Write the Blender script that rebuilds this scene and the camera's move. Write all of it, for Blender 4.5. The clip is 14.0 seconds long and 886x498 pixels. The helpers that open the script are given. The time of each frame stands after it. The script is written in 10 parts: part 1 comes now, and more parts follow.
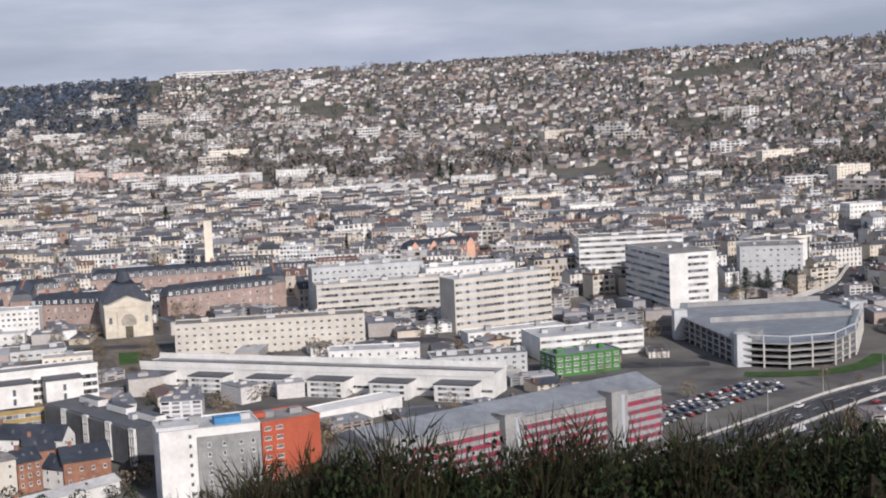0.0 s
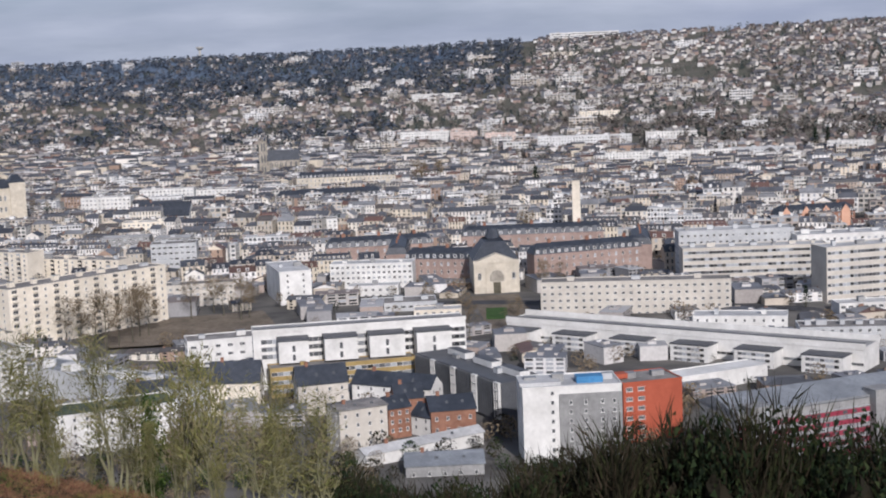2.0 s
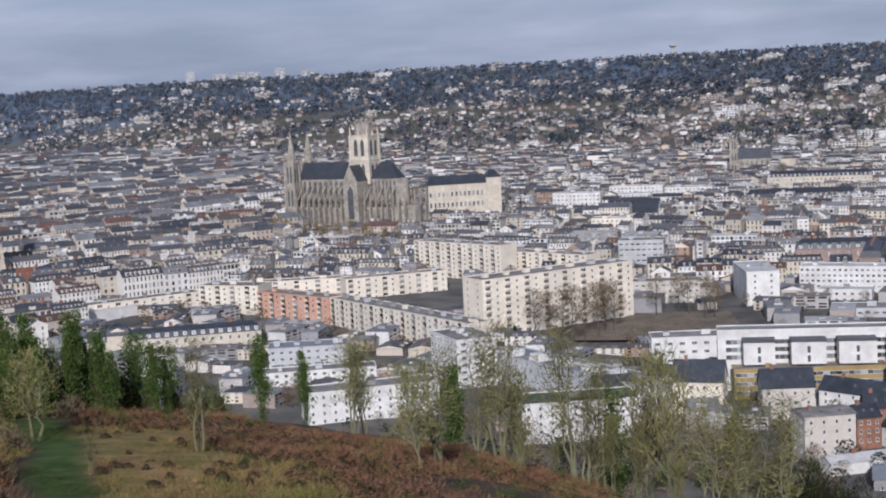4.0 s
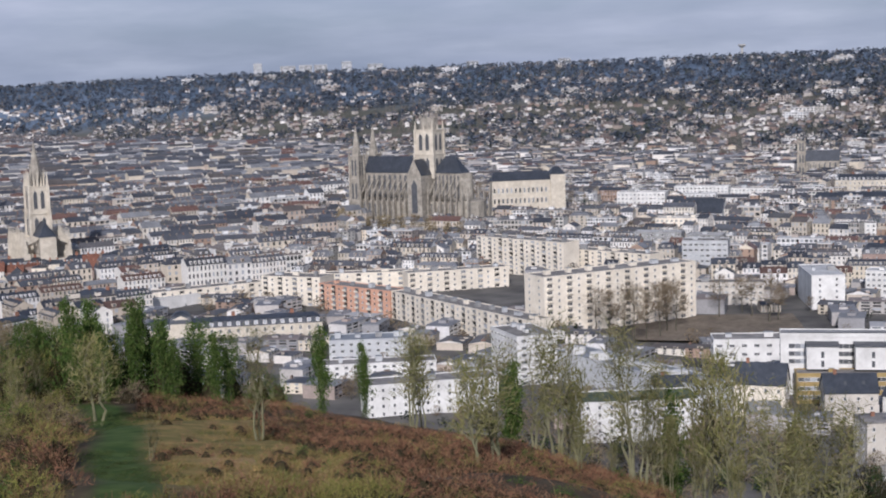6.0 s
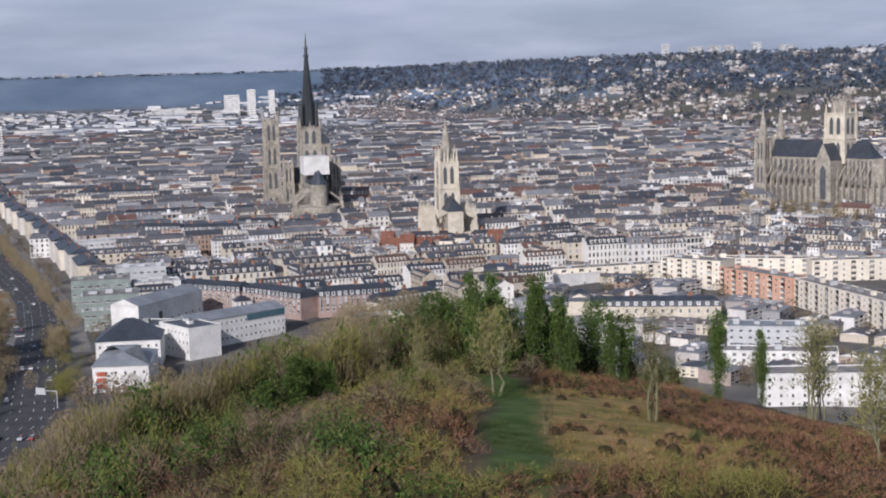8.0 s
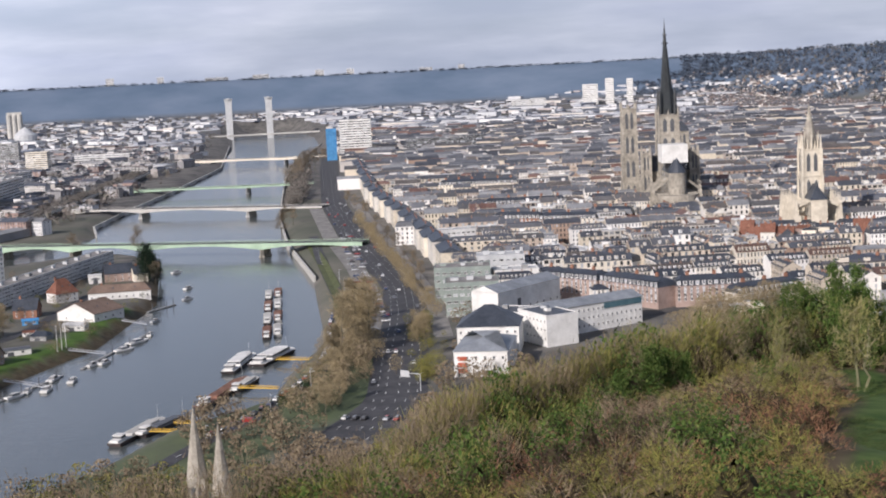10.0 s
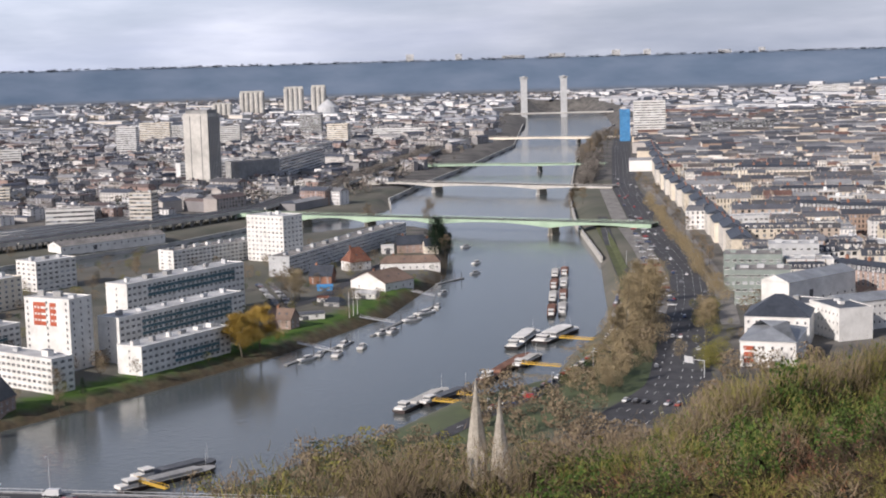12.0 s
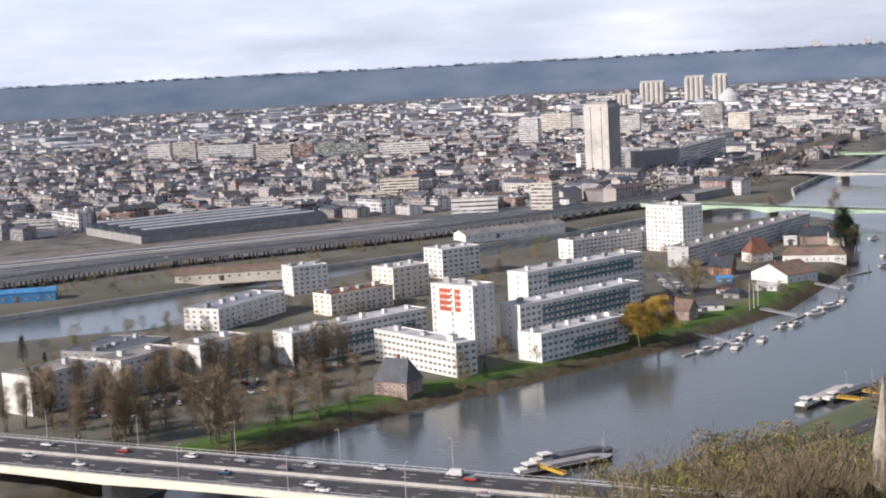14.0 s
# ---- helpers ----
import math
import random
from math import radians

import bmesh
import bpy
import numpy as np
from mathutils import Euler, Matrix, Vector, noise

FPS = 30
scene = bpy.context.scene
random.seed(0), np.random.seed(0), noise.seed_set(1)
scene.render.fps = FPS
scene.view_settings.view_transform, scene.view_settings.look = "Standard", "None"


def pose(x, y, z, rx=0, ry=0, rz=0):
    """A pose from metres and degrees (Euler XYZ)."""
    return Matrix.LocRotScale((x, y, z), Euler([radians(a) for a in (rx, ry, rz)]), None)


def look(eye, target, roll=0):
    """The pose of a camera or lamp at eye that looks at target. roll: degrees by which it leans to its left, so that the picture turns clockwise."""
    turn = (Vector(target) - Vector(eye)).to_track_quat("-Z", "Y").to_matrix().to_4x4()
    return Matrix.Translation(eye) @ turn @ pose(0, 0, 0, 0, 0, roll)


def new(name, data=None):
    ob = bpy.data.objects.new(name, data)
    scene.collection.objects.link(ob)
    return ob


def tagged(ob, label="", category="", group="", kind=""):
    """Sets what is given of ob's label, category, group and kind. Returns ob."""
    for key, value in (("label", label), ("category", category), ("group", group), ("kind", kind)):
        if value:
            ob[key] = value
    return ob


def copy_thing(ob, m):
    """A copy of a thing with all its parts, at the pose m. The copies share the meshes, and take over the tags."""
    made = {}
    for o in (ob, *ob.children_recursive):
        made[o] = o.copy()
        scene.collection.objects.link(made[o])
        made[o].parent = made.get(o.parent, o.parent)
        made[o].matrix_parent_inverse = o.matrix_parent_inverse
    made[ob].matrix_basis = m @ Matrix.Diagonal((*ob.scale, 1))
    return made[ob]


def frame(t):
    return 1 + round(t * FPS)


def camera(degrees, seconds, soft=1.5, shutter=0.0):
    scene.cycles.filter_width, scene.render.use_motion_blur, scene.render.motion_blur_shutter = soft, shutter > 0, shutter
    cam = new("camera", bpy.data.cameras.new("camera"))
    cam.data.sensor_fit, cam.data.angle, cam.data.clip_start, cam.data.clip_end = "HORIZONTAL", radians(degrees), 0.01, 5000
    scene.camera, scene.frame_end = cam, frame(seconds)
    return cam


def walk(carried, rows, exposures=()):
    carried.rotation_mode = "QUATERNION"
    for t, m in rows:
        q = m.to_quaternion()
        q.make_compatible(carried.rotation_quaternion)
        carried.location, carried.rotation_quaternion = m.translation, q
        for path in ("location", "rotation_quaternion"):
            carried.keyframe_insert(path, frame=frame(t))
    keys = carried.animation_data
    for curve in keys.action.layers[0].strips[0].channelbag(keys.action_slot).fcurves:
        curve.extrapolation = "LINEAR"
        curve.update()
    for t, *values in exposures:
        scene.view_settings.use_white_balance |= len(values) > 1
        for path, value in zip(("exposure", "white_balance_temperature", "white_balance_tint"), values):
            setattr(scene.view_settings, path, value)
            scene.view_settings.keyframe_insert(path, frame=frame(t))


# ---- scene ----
# ---------------- camera ----------------
EYE = Vector((0.0, 0.0, 130.0))


def aim(bearing, pitch, roll):
    """A look from the viewpoint, by compass bearing, upward pitch and roll in degrees."""
    b, p = radians(bearing), radians(pitch)
    return look(EYE, EYE + Vector((math.sin(b) * math.cos(p), math.cos(b) * math.cos(p), math.sin(p))) * 100, roll)


cam = camera(33.436, 14.0, soft=2.0)
walk(cam, [
    (0.0, aim(362.928, -6.350, -2.515)),
    (0.5, aim(359.587, -6.499, -1.784)),
    (1.0, aim(356.595, -6.296, -2.457)),
    (1.5, aim(353.503, -6.678, -2.166)),
    (2.0, aim(348.611, -7.240, -2.423)),
    (2.5, aim(343.265, -7.074, -2.997)),
    (3.0, aim(338.713, -6.623, -3.897)),
    (3.5, aim(334.578, -6.081, -3.049)),
    (4.0, aim(330.506, -6.499, -2.887)),
    (4.2, aim(329.177, -6.490, -2.857)),
    (6.3, aim(327.886, -6.646, -1.724)),
    (6.5, aim(327.296, -6.838, -1.932)),
    (7.0, aim(323.639, -7.344, -2.112)),
    (7.5, aim(317.285, -6.969, -1.991)),
    (8.0, aim(312.488, -6.878, -1.490)),
    (8.5, aim(308.200, -7.418, -2.779)),
    (9.0, aim(301.978, -7.490, -2.830)),
    (9.2, aim(300.533, -7.323, -2.891)),
    (11.3, aim(295.971, -6.430, -2.068)),
    (11.5, aim(294.135, -6.672, -1.935)),
    (12.0, aim(287.320, -7.159, -1.584)),
    (12.5, aim(283.122, -8.140, -2.326)),
    (13.0, aim(280.010, -7.997, -2.907)),
    (13.5, aim(277.979, -7.589, -3.043)),
    (14.0, aim(271.800, -6.940, -2.935)),
], [(0.0, -0.22, 6000, 16), (0.5, -0.32, 5950, 16), (1.5, -0.4, 5850, 16), (3.0, -0.46, 5650, 17), (4.2, -0.5, 5600, 17), (7.0, -0.42, 5700, 17), (7.5, -0.44, 5720, 17), (8.0, -0.3, 5750, 17), (8.5, -0.14, 5780, 17), (9.2, 0.0, 5930, 17), (11.4, -0.06, 6170, 17), (12.5, 0.09, 6270, 17), (14.0, 0.2, 6300, 18)])

# ---------------- world and sun ----------------
SUN_AZ, SUN_EL = 156.0, 28.0
world = bpy.data.worlds.new("sky")
scene.world = world
world.use_nodes = True
nt = world.node_tree
nt.nodes.clear()
w_out = nt.nodes.new("ShaderNodeOutputWorld")
w_bg = nt.nodes.new("ShaderNodeBackground")
w_sky = nt.nodes.new("ShaderNodeTexSky")
w_sky.sky_type, w_sky.sun_disc = "NISHITA", False
w_sky.sun_elevation, w_sky.sun_rotation = radians(SUN_EL), radians(SUN_AZ)
w_sky.air_density, w_sky.dust_density = 1.0, 2.0
w_co = nt.nodes.new("ShaderNodeTexCoord")
w_map = nt.nodes.new("ShaderNodeMapping")
w_map.inputs["Scale"].default_value = (3.0, 3.0, 17.0)
w_map.inputs["Location"].default_value = (4.3, 1.7, 0.0)
w_no = nt.nodes.new("ShaderNodeTexNoise")
w_no.inputs["Scale"].default_value, w_no.inputs["Detail"].default_value = 1.3, 6.0
w_no.inputs["Roughness"].default_value = 0.55
w_ramp = nt.nodes.new("ShaderNodeValToRGB")
w_ramp.color_ramp.elements[0].position, w_ramp.color_ramp.elements[1].position = 0.36, 0.66
w_ramp.color_ramp.elements[0].color = (0.0, 0.0, 0.0, 1)
w_ramp.color_ramp.elements[1].color = (1, 1, 1, 1)
w_cl = nt.nodes.new("ShaderNodeTexNoise")
w_cl.inputs["Scale"].default_value, w_cl.inputs["Detail"].default_value = 2.1, 5.0
w_cr = nt.nodes.new("ShaderNodeValToRGB")
w_cr.color_ramp.elements[0].position, w_cr.color_ramp.elements[1].position = 0.32, 0.68
w_cr.color_ramp.elements[0].color = (5.6, 6.1, 7.2, 1)
w_cr.color_ramp.elements[1].color = (9.0, 9.3, 9.8, 1)
w_mix = nt.nodes.new("ShaderNodeMixRGB")
w_pale = nt.nodes.new("ShaderNodeMixRGB")
w_pale.inputs["Fac"].default_value = 0.55
w_pale.inputs["Color2"].default_value = (6.4, 7.4, 9.2, 1)
nt.links.new(w_co.outputs["Generated"], w_map.inputs["Vector"])
nt.links.new(w_map.outputs["Vector"], w_no.inputs["Vector"])
nt.links.new(w_map.outputs["Vector"], w_cl.inputs["Vector"])
nt.links.new(w_no.outputs["Fac"], w_ramp.inputs["Fac"])
nt.links.new(w_cl.outputs["Fac"], w_cr.inputs["Fac"])
nt.links.new(w_sky.outputs["Color"], w_pale.inputs["Color1"])
w_sep = nt.nodes.new("ShaderNodeSeparateXYZ")
w_rise = nt.nodes.new("ShaderNodeMapRange")
w_rise.inputs["From Min"].default_value, w_rise.inputs["From Max"].default_value = 0.12, 0.6
w_rise.inputs["To Min"].default_value, w_rise.inputs["To Max"].default_value = 1.0, 0.2
w_part = nt.nodes.new("ShaderNodeMath")
w_part.operation = "MULTIPLY"
w_soft = nt.nodes.new("ShaderNodeMath")
w_soft.operation, w_soft.inputs[1].default_value = "MULTIPLY", 0.55
nt.links.new(w_co.outputs["Generated"], w_sep.inputs["Vector"])
nt.links.new(w_sep.outputs["Z"], w_rise.inputs["Value"])
nt.links.new(w_ramp.outputs["Color"], w_part.inputs[0])
nt.links.new(w_rise.outputs["Result"], w_part.inputs[1])
nt.links.new(w_rise.outputs["Result"], w_soft.inputs[0])
nt.links.new(w_soft.outputs["Value"], w_pale.inputs["Fac"])
nt.links.new(w_part.outputs["Value"], w_mix.inputs["Fac"])
nt.links.new(w_pale.outputs["Color"], w_mix.inputs["Color1"])
nt.links.new(w_cr.outputs["Color"], w_mix.inputs["Color2"])
w_dot = nt.nodes.new("ShaderNodeVectorMath")
w_dot.operation, w_dot.inputs[1].default_value = "DOT_PRODUCT", (-0.97, -0.26, 0.0)
w_west = nt.nodes.new("ShaderNodeMapRange")
w_west.inputs["From Min"].default_value, w_west.inputs["From Max"].default_value = 0.80, 1.0
w_west.inputs["To Min"].default_value, w_west.inputs["To Max"].default_value = 1.0, 1.5
w_thin = nt.nodes.new("ShaderNodeVectorMath")
w_thin.operation = "SCALE"
nt.links.new(w_co.outputs["Generated"], w_dot.inputs[0])
nt.links.new(w_dot.outputs["Value"], w_west.inputs["Value"])
nt.links.new(w_mix.outputs["Color"], w_thin.inputs[0])
nt.links.new(w_west.outputs["Result"], w_thin.inputs["Scale"])
nt.links.new(w_thin.outputs["Vector"], w_bg.inputs["Color"])
w_bg.inputs["Strength"].default_value = 0.085
nt.links.new(w_bg.outputs["Background"], w_out.inputs["Surface"])

sun = new("sun", bpy.data.lights.new("sun", "SUN"))
sun.data.energy, sun.data.angle, sun.data.color = 5.0, radians(0.8), (1.0, 0.92, 0.80)
sa, se = radians(SUN_AZ), radians(SUN_EL)
sun.matrix_world = look(Vector((math.sin(sa) * math.cos(se), math.cos(sa) * math.cos(se), math.sin(se))) * 900, (0, 0, 0))


# ---------------- materials ----------------
def material(name, colours, rough=0.8, scale=1.0, bump=0.0, metal=0.0, pick="noise", grime=0.25, spec=0.3):
    """Colours chosen by noise ('noise'), per loose piece ('island') or per object ('object'), with a fine
    grain and broad stains over them."""
    m = bpy.data.materials.new(name)
    m.use_nodes = True
    t = m.node_tree
    b = t.nodes["Principled BSDF"]
    b.inputs["Roughness"].default_value, b.inputs["Metallic"].default_value = rough, metal
    b.inputs["Specular IOR Level"].default_value = spec
    co = t.nodes.new("ShaderNodeTexCoord")
    vec = t.nodes.new("ShaderNodeNewGeometry").outputs["Position"]
    ramp = t.nodes.new("ShaderNodeValToRGB")
    els = ramp.color_ramp.elements
    n = len(colours)
    while len(els) < n:
        els.new(0.5)
    for i, c in enumerate(colours):
        els[i].position = i / n if pick != "noise" else 0.3 + 0.4 * i / max(1, n - 1)
        els[i].color = (*c, 1)
    if pick == "noise":
        no = t.nodes.new("ShaderNodeTexNoise")
        no.inputs["Scale"].default_value, no.inputs["Detail"].default_value = 0.35 * scale, 6.0
        t.links.new(vec, no.inputs["Vector"])
        t.links.new(no.outputs["Fac"], ramp.inputs["Fac"])
    else:
        ramp.color_ramp.interpolation = "CONSTANT"
        src = (t.nodes.new("ShaderNodeNewGeometry").outputs["Random Per Island"] if pick == "island"
               else t.nodes.new("ShaderNodeObjectInfo").outputs["Random"])
        t.links.new(src, ramp.inputs["Fac"])
    col = ramp.outputs["Color"]
    for sc, amount in ((0.11 * scale, grime), (1.7 * scale, grime * 0.7)):
        no = t.nodes.new("ShaderNodeTexNoise")
        no.inputs["Scale"].default_value, no.inputs["Detail"].default_value = sc, 5.0
        t.links.new(vec, no.inputs["Vector"])
        r = t.nodes.new("ShaderNodeMapRange")
        r.inputs["From Min"].default_value, r.inputs["From Max"].default_value = 0.3, 0.7
        r.inputs["To Min"].default_value, r.inputs["To Max"].default_value = 1.0 - amount, 1.0 + amount * 0.35
        t.links.new(no.outputs["Fac"], r.inputs["Value"])
        mul = t.nodes.new("ShaderNodeVectorMath")
        mul.operation = "SCALE"
        t.links.new(col, mul.inputs[0])
        t.links.new(r.outputs["Result"], mul.inputs["Scale"])
        col = mul.outputs["Vector"]
    t.links.new(col, b.inputs["Base Color"])
    if bump:
        no = t.nodes.new("ShaderNodeTexNoise")
        no.inputs["Scale"].default_value, no.inputs["Detail"].default_value = 2.5 * scale, 4.0
        t.links.new(vec, no.inputs["Vector"])
        bp = t.nodes.new("ShaderNodeBump")
        bp.inputs["Strength"].default_value, bp.inputs["Distance"].default_value = bump, 0.3
        t.links.new(no.outputs["Fac"], bp.inputs["Height"])
        t.links.new(bp.outputs["Normal"], b.inputs["Normal"])
    return m


WHITE = material("white_render", [(0.62, 0.61, 0.58), (0.8, 0.79, 0.76)], 0.85, 0.5, grime=0.12)
OFFICEWHITE = material("office_white_panel", [(0.60, 0.60, 0.59), (0.74, 0.74, 0.73)], 0.8, 0.5, grime=0.15)
CREAM = material("cream_render", [(0.73, 0.66, 0.54), (0.84, 0.77, 0.65)], 0.85, 0.5, grime=0.14)
BEIGE = material("beige_panel", [(0.52, 0.48, 0.42), (0.62, 0.58, 0.51)], 0.85, 0.5, grime=0.12)
OFFWHITE = material("off_white_render", [(0.60, 0.57, 0.52), (0.72, 0.69, 0.63)], 0.85, 0.5, grime=0.14)
PALEGREEN = material("grey_green_panel", [(0.22, 0.26, 0.24), (0.30, 0.34, 0.31)], 0.8, 0.5, grime=0.15)
RENDERED = material("aged_cream_render", [(0.55, 0.50, 0.41), (0.68, 0.63, 0.54)], 0.85, 0.6, grime=0.2)
SALMONPALE = material("pale_pink_render", [(0.60, 0.47, 0.41), (0.70, 0.57, 0.50)], 0.85, 0.5, grime=0.14)
SALMON = material("salmon_render", [(0.60, 0.34, 0.23), (0.68, 0.42, 0.30)], 0.85, 0.5, grime=0.12)
PALEGREY = material("pale_grey_panel", [(0.44, 0.45, 0.46), (0.56, 0.57, 0.57)], 0.7, 0.5, grime=0.12)
GREY = material("grey_concrete", [(0.26, 0.26, 0.26), (0.36, 0.36, 0.35)], 0.85, 0.6, grime=0.22)
DARKGREY = material("dark_cladding", [(0.08, 0.085, 0.095), (0.12, 0.125, 0.135)], 0.55, 0.6, grime=0.2)
ORANGE = material("orange_panel", [(0.36, 0.085, 0.045), (0.44, 0.11, 0.06)], 0.7, 0.6, grime=0.12)
REDPANEL = material("raspberry_panel", [(0.27, 0.034, 0.062), (0.33, 0.05, 0.085)], 0.6, 0.6, grime=0.2)
TEAL = material("teal_panel", [(0.06, 0.13, 0.16), (0.10, 0.18, 0.21)], 0.5, 0.6, grime=0.2)
GREENP = material("green_panel", [(0.048, 0.160, 0.040), (0.072, 0.216, 0.056)], 0.6, 0.6, grime=0.15)
YELLOWP = material("ochre_panel", [(0.32, 0.23, 0.09), (0.42, 0.31, 0.13)], 0.6, 0.6, grime=0.15)
BRICK = material("brick", [(0.25, 0.12, 0.08), (0.34, 0.18, 0.12)], 0.85, 1.5, grime=0.25)
PINKBRICK = material("pink_brick", [(0.33, 0.24, 0.205), (0.41, 0.31, 0.27)], 0.85, 1.2, grime=0.2)
STONE = material("limestone", [(0.28, 0.255, 0.215), (0.47, 0.43, 0.36)], 0.9, 1.0, 0.3, grime=0.3)
PALESTONE = material("cleaned_limestone", [(0.56, 0.50, 0.40), (0.70, 0.64, 0.53)], 0.9, 1.0, 0.2, grime=0.2)
SLATE = material("slate", [(0.035, 0.042, 0.055), (0.06, 0.068, 0.085)], 0.45, 1.5, 0.15, grime=0.3, spec=0.5)
ZINC = material("zinc_roof", [(0.20, 0.215, 0.235), (0.29, 0.31, 0.33)], 0.5, 0.7, grime=0.25, spec=0.5)
GRAVEL = material("gravel_flat_roof", [(0.22, 0.21, 0.20), (0.34, 0.32, 0.30)], 0.95, 0.8, grime=0.35)
PALEROOF = material("pale_membrane_roof", [(0.45, 0.45, 0.45), (0.6, 0.6, 0.59)], 0.8, 0.5, grime=0.25)
TILE = material("clay_tile_roof", [(0.17, 0.075, 0.05), (0.24, 0.11, 0.075)], 0.85, 2.0, 0.2, grime=0.3)
IRON = material("cast_iron", [(0.018, 0.022, 0.025), (0.035, 0.04, 0.042)], 0.5, 1.0, grime=0.3, spec=0.5)
METAL = material("painted_steel", [(0.42, 0.43, 0.44), (0.5, 0.51, 0.52)], 0.45, 1.0, grime=0.2, spec=0.5)
GREENSTEEL = material("pale_green_steel", [(0.34, 0.47, 0.34), (0.42, 0.55, 0.41)], 0.6, 0.6, grime=0.2)
CONCRETE = material("pale_concrete", [(0.44, 0.43, 0.40), (0.58, 0.56, 0.52)], 0.85, 0.4, grime=0.22)
ASPHALT = material("asphalt", [(0.055, 0.055, 0.06), (0.085, 0.085, 0.09)], 0.85, 0.8, grime=0.3)
PAVING = material("paving", [(0.20, 0.19, 0.18), (0.30, 0.285, 0.26)], 0.9, 0.8, grime=0.3)
PAINT = material("road_paint", [(0.65, 0.65, 0.62), (0.75, 0.75, 0.73)], 0.7, 2.0, grime=0.2)
LAWN = material("lawn", [(0.032, 0.08, 0.014), (0.06, 0.12, 0.026)], 0.95, 1.5, 0.3, grime=0.3)
DULLGRASS = material("winter_grass", [(0.075, 0.09, 0.035), (0.12, 0.13, 0.06)], 0.95, 1.5, 0.3, grime=0.3)
EARTH = material("bare_earth", [(0.16, 0.13, 0.10), (0.24, 0.20, 0.15)], 0.95, 1.0, 0.3, grime=0.3)
RAILBED = material("rail_ballast", [(0.15, 0.135, 0.12), (0.24, 0.21, 0.185)], 0.95, 0.7, grime=0.3)
YELLOW = material("yellow_paint", [(0.62, 0.38, 0.04), (0.7, 0.45, 0.06)], 0.5, 1.0, grime=0.15)
HULL = material("dark_hull", [(0.025, 0.025, 0.03), (0.07, 0.05, 0.045)], 0.5, 1.0, grime=0.3)
RUSTY = material("rusty_deck", [(0.17, 0.075, 0.05), (0.28, 0.15, 0.10)], 0.8, 1.5, grime=0.3)
BLUEP = material("blue_sheet", [(0.05, 0.20, 0.42), (0.09, 0.28, 0.52)], 0.6, 0.8, grime=0.2)
WOOD = material("bark", [(0.085, 0.078, 0.055), (0.15, 0.135, 0.10)], 0.95, 3.0, 0.3, grime=0.3)
MOSSROOF = material("mossy_roof", [(0.07, 0.10, 0.06), (0.13, 0.15, 0.10)], 0.95, 1.0, grime=0.35)
CHIMNEY = material("chimney_render", [(0.30, 0.25, 0.20), (0.22, 0.17, 0.14), (0.38, 0.34, 0.29), (0.26, 0.16, 0.12)], 0.9, 1.0, pick="island", grime=0.25)
PLAINWALL = material("plain_block_walls", [(0.42, 0.40, 0.385), (0.34, 0.335, 0.34), (0.50, 0.47, 0.44), (0.30, 0.29, 0.29), (0.40, 0.37, 0.35), (0.72, 0.71, 0.70), (0.38, 0.38, 0.39), (0.40, 0.33, 0.29), (0.54, 0.51, 0.48), (0.33, 0.325, 0.33), (0.64, 0.62, 0.60)], 0.85, 0.5, pick="island", grime=0.2)
# roofs paled and slightly blued, distance haze put into their colour
PLAINROOF = material("plain_block_roofs", [(0.24, 0.245, 0.265), (0.30, 0.305, 0.315), (0.20, 0.21, 0.235), (0.46, 0.46, 0.465), (0.26, 0.225, 0.215), (0.22, 0.23, 0.255), (0.26, 0.265, 0.28)], 0.85, 0.5, pick="island", grime=0.25)
RUBBER = material("rubber", [(0.02, 0.02, 0.02), (0.03, 0.03, 0.03)], 0.9, 3.0)

GLASS = bpy.data.materials.new("window_glass")
GLASS.use_nodes = True
gb = GLASS.node_tree.nodes["Principled BSDF"]
gb.inputs["Roughness"].default_value = 0.08
gb.inputs["Specular IOR Level"].default_value = 0.7
gi = GLASS.node_tree.nodes.new("ShaderNodeNewGeometry")
gr = GLASS.node_tree.nodes.new("ShaderNodeValToRGB")
gr.color_ramp.interpolation = "CONSTANT"
for gp, gc in ((0.0, 0.04), (0.35, 0.10), (0.6, 0.22), (0.82, 0.40)):
    ge = gr.color_ramp.elements.new(gp)
    ge.color = (gc, gc * 1.05, gc * 1.12, 1)
GLASS.node_tree.links.new(gi.outputs["Random Per Island"], gr.inputs["Fac"])
GLASS.node_tree.links.new(gr.outputs["Color"], gb.inputs["Base Color"])

CITYWALL = material("town_walls", [(0.66, 0.59, 0.47), (0.52, 0.47, 0.39), (0.80, 0.77, 0.72), (0.64, 0.57, 0.46), (0.36, 0.26, 0.20), (0.72, 0.67, 0.58),
                                   (0.48, 0.40, 0.33), (0.82, 0.80, 0.77), (0.60, 0.53, 0.44), (0.76, 0.72, 0.66), (0.70, 0.62, 0.50), (0.74, 0.71, 0.66)],
                    0.85, 0.6, pick="island", grime=0.2)
CITYROOF = material("town_roofs", [(0.115, 0.120, 0.138), (0.175, 0.180, 0.195), (0.110, 0.114, 0.128), (0.240, 0.245, 0.255), (0.130, 0.135, 0.150),
                                   (0.125, 0.112, 0.105), (0.065, 0.070, 0.084), (0.280, 0.285, 0.295), (0.100, 0.100, 0.104), (0.072, 0.077, 0.092), (0.135, 0.130, 0.132), (0.075, 0.081, 0.096), (0.092, 0.098, 0.114), (0.170, 0.098, 0.080)],
                    0.5, 1.2, pick="island", grime=0.3, spec=0.45)
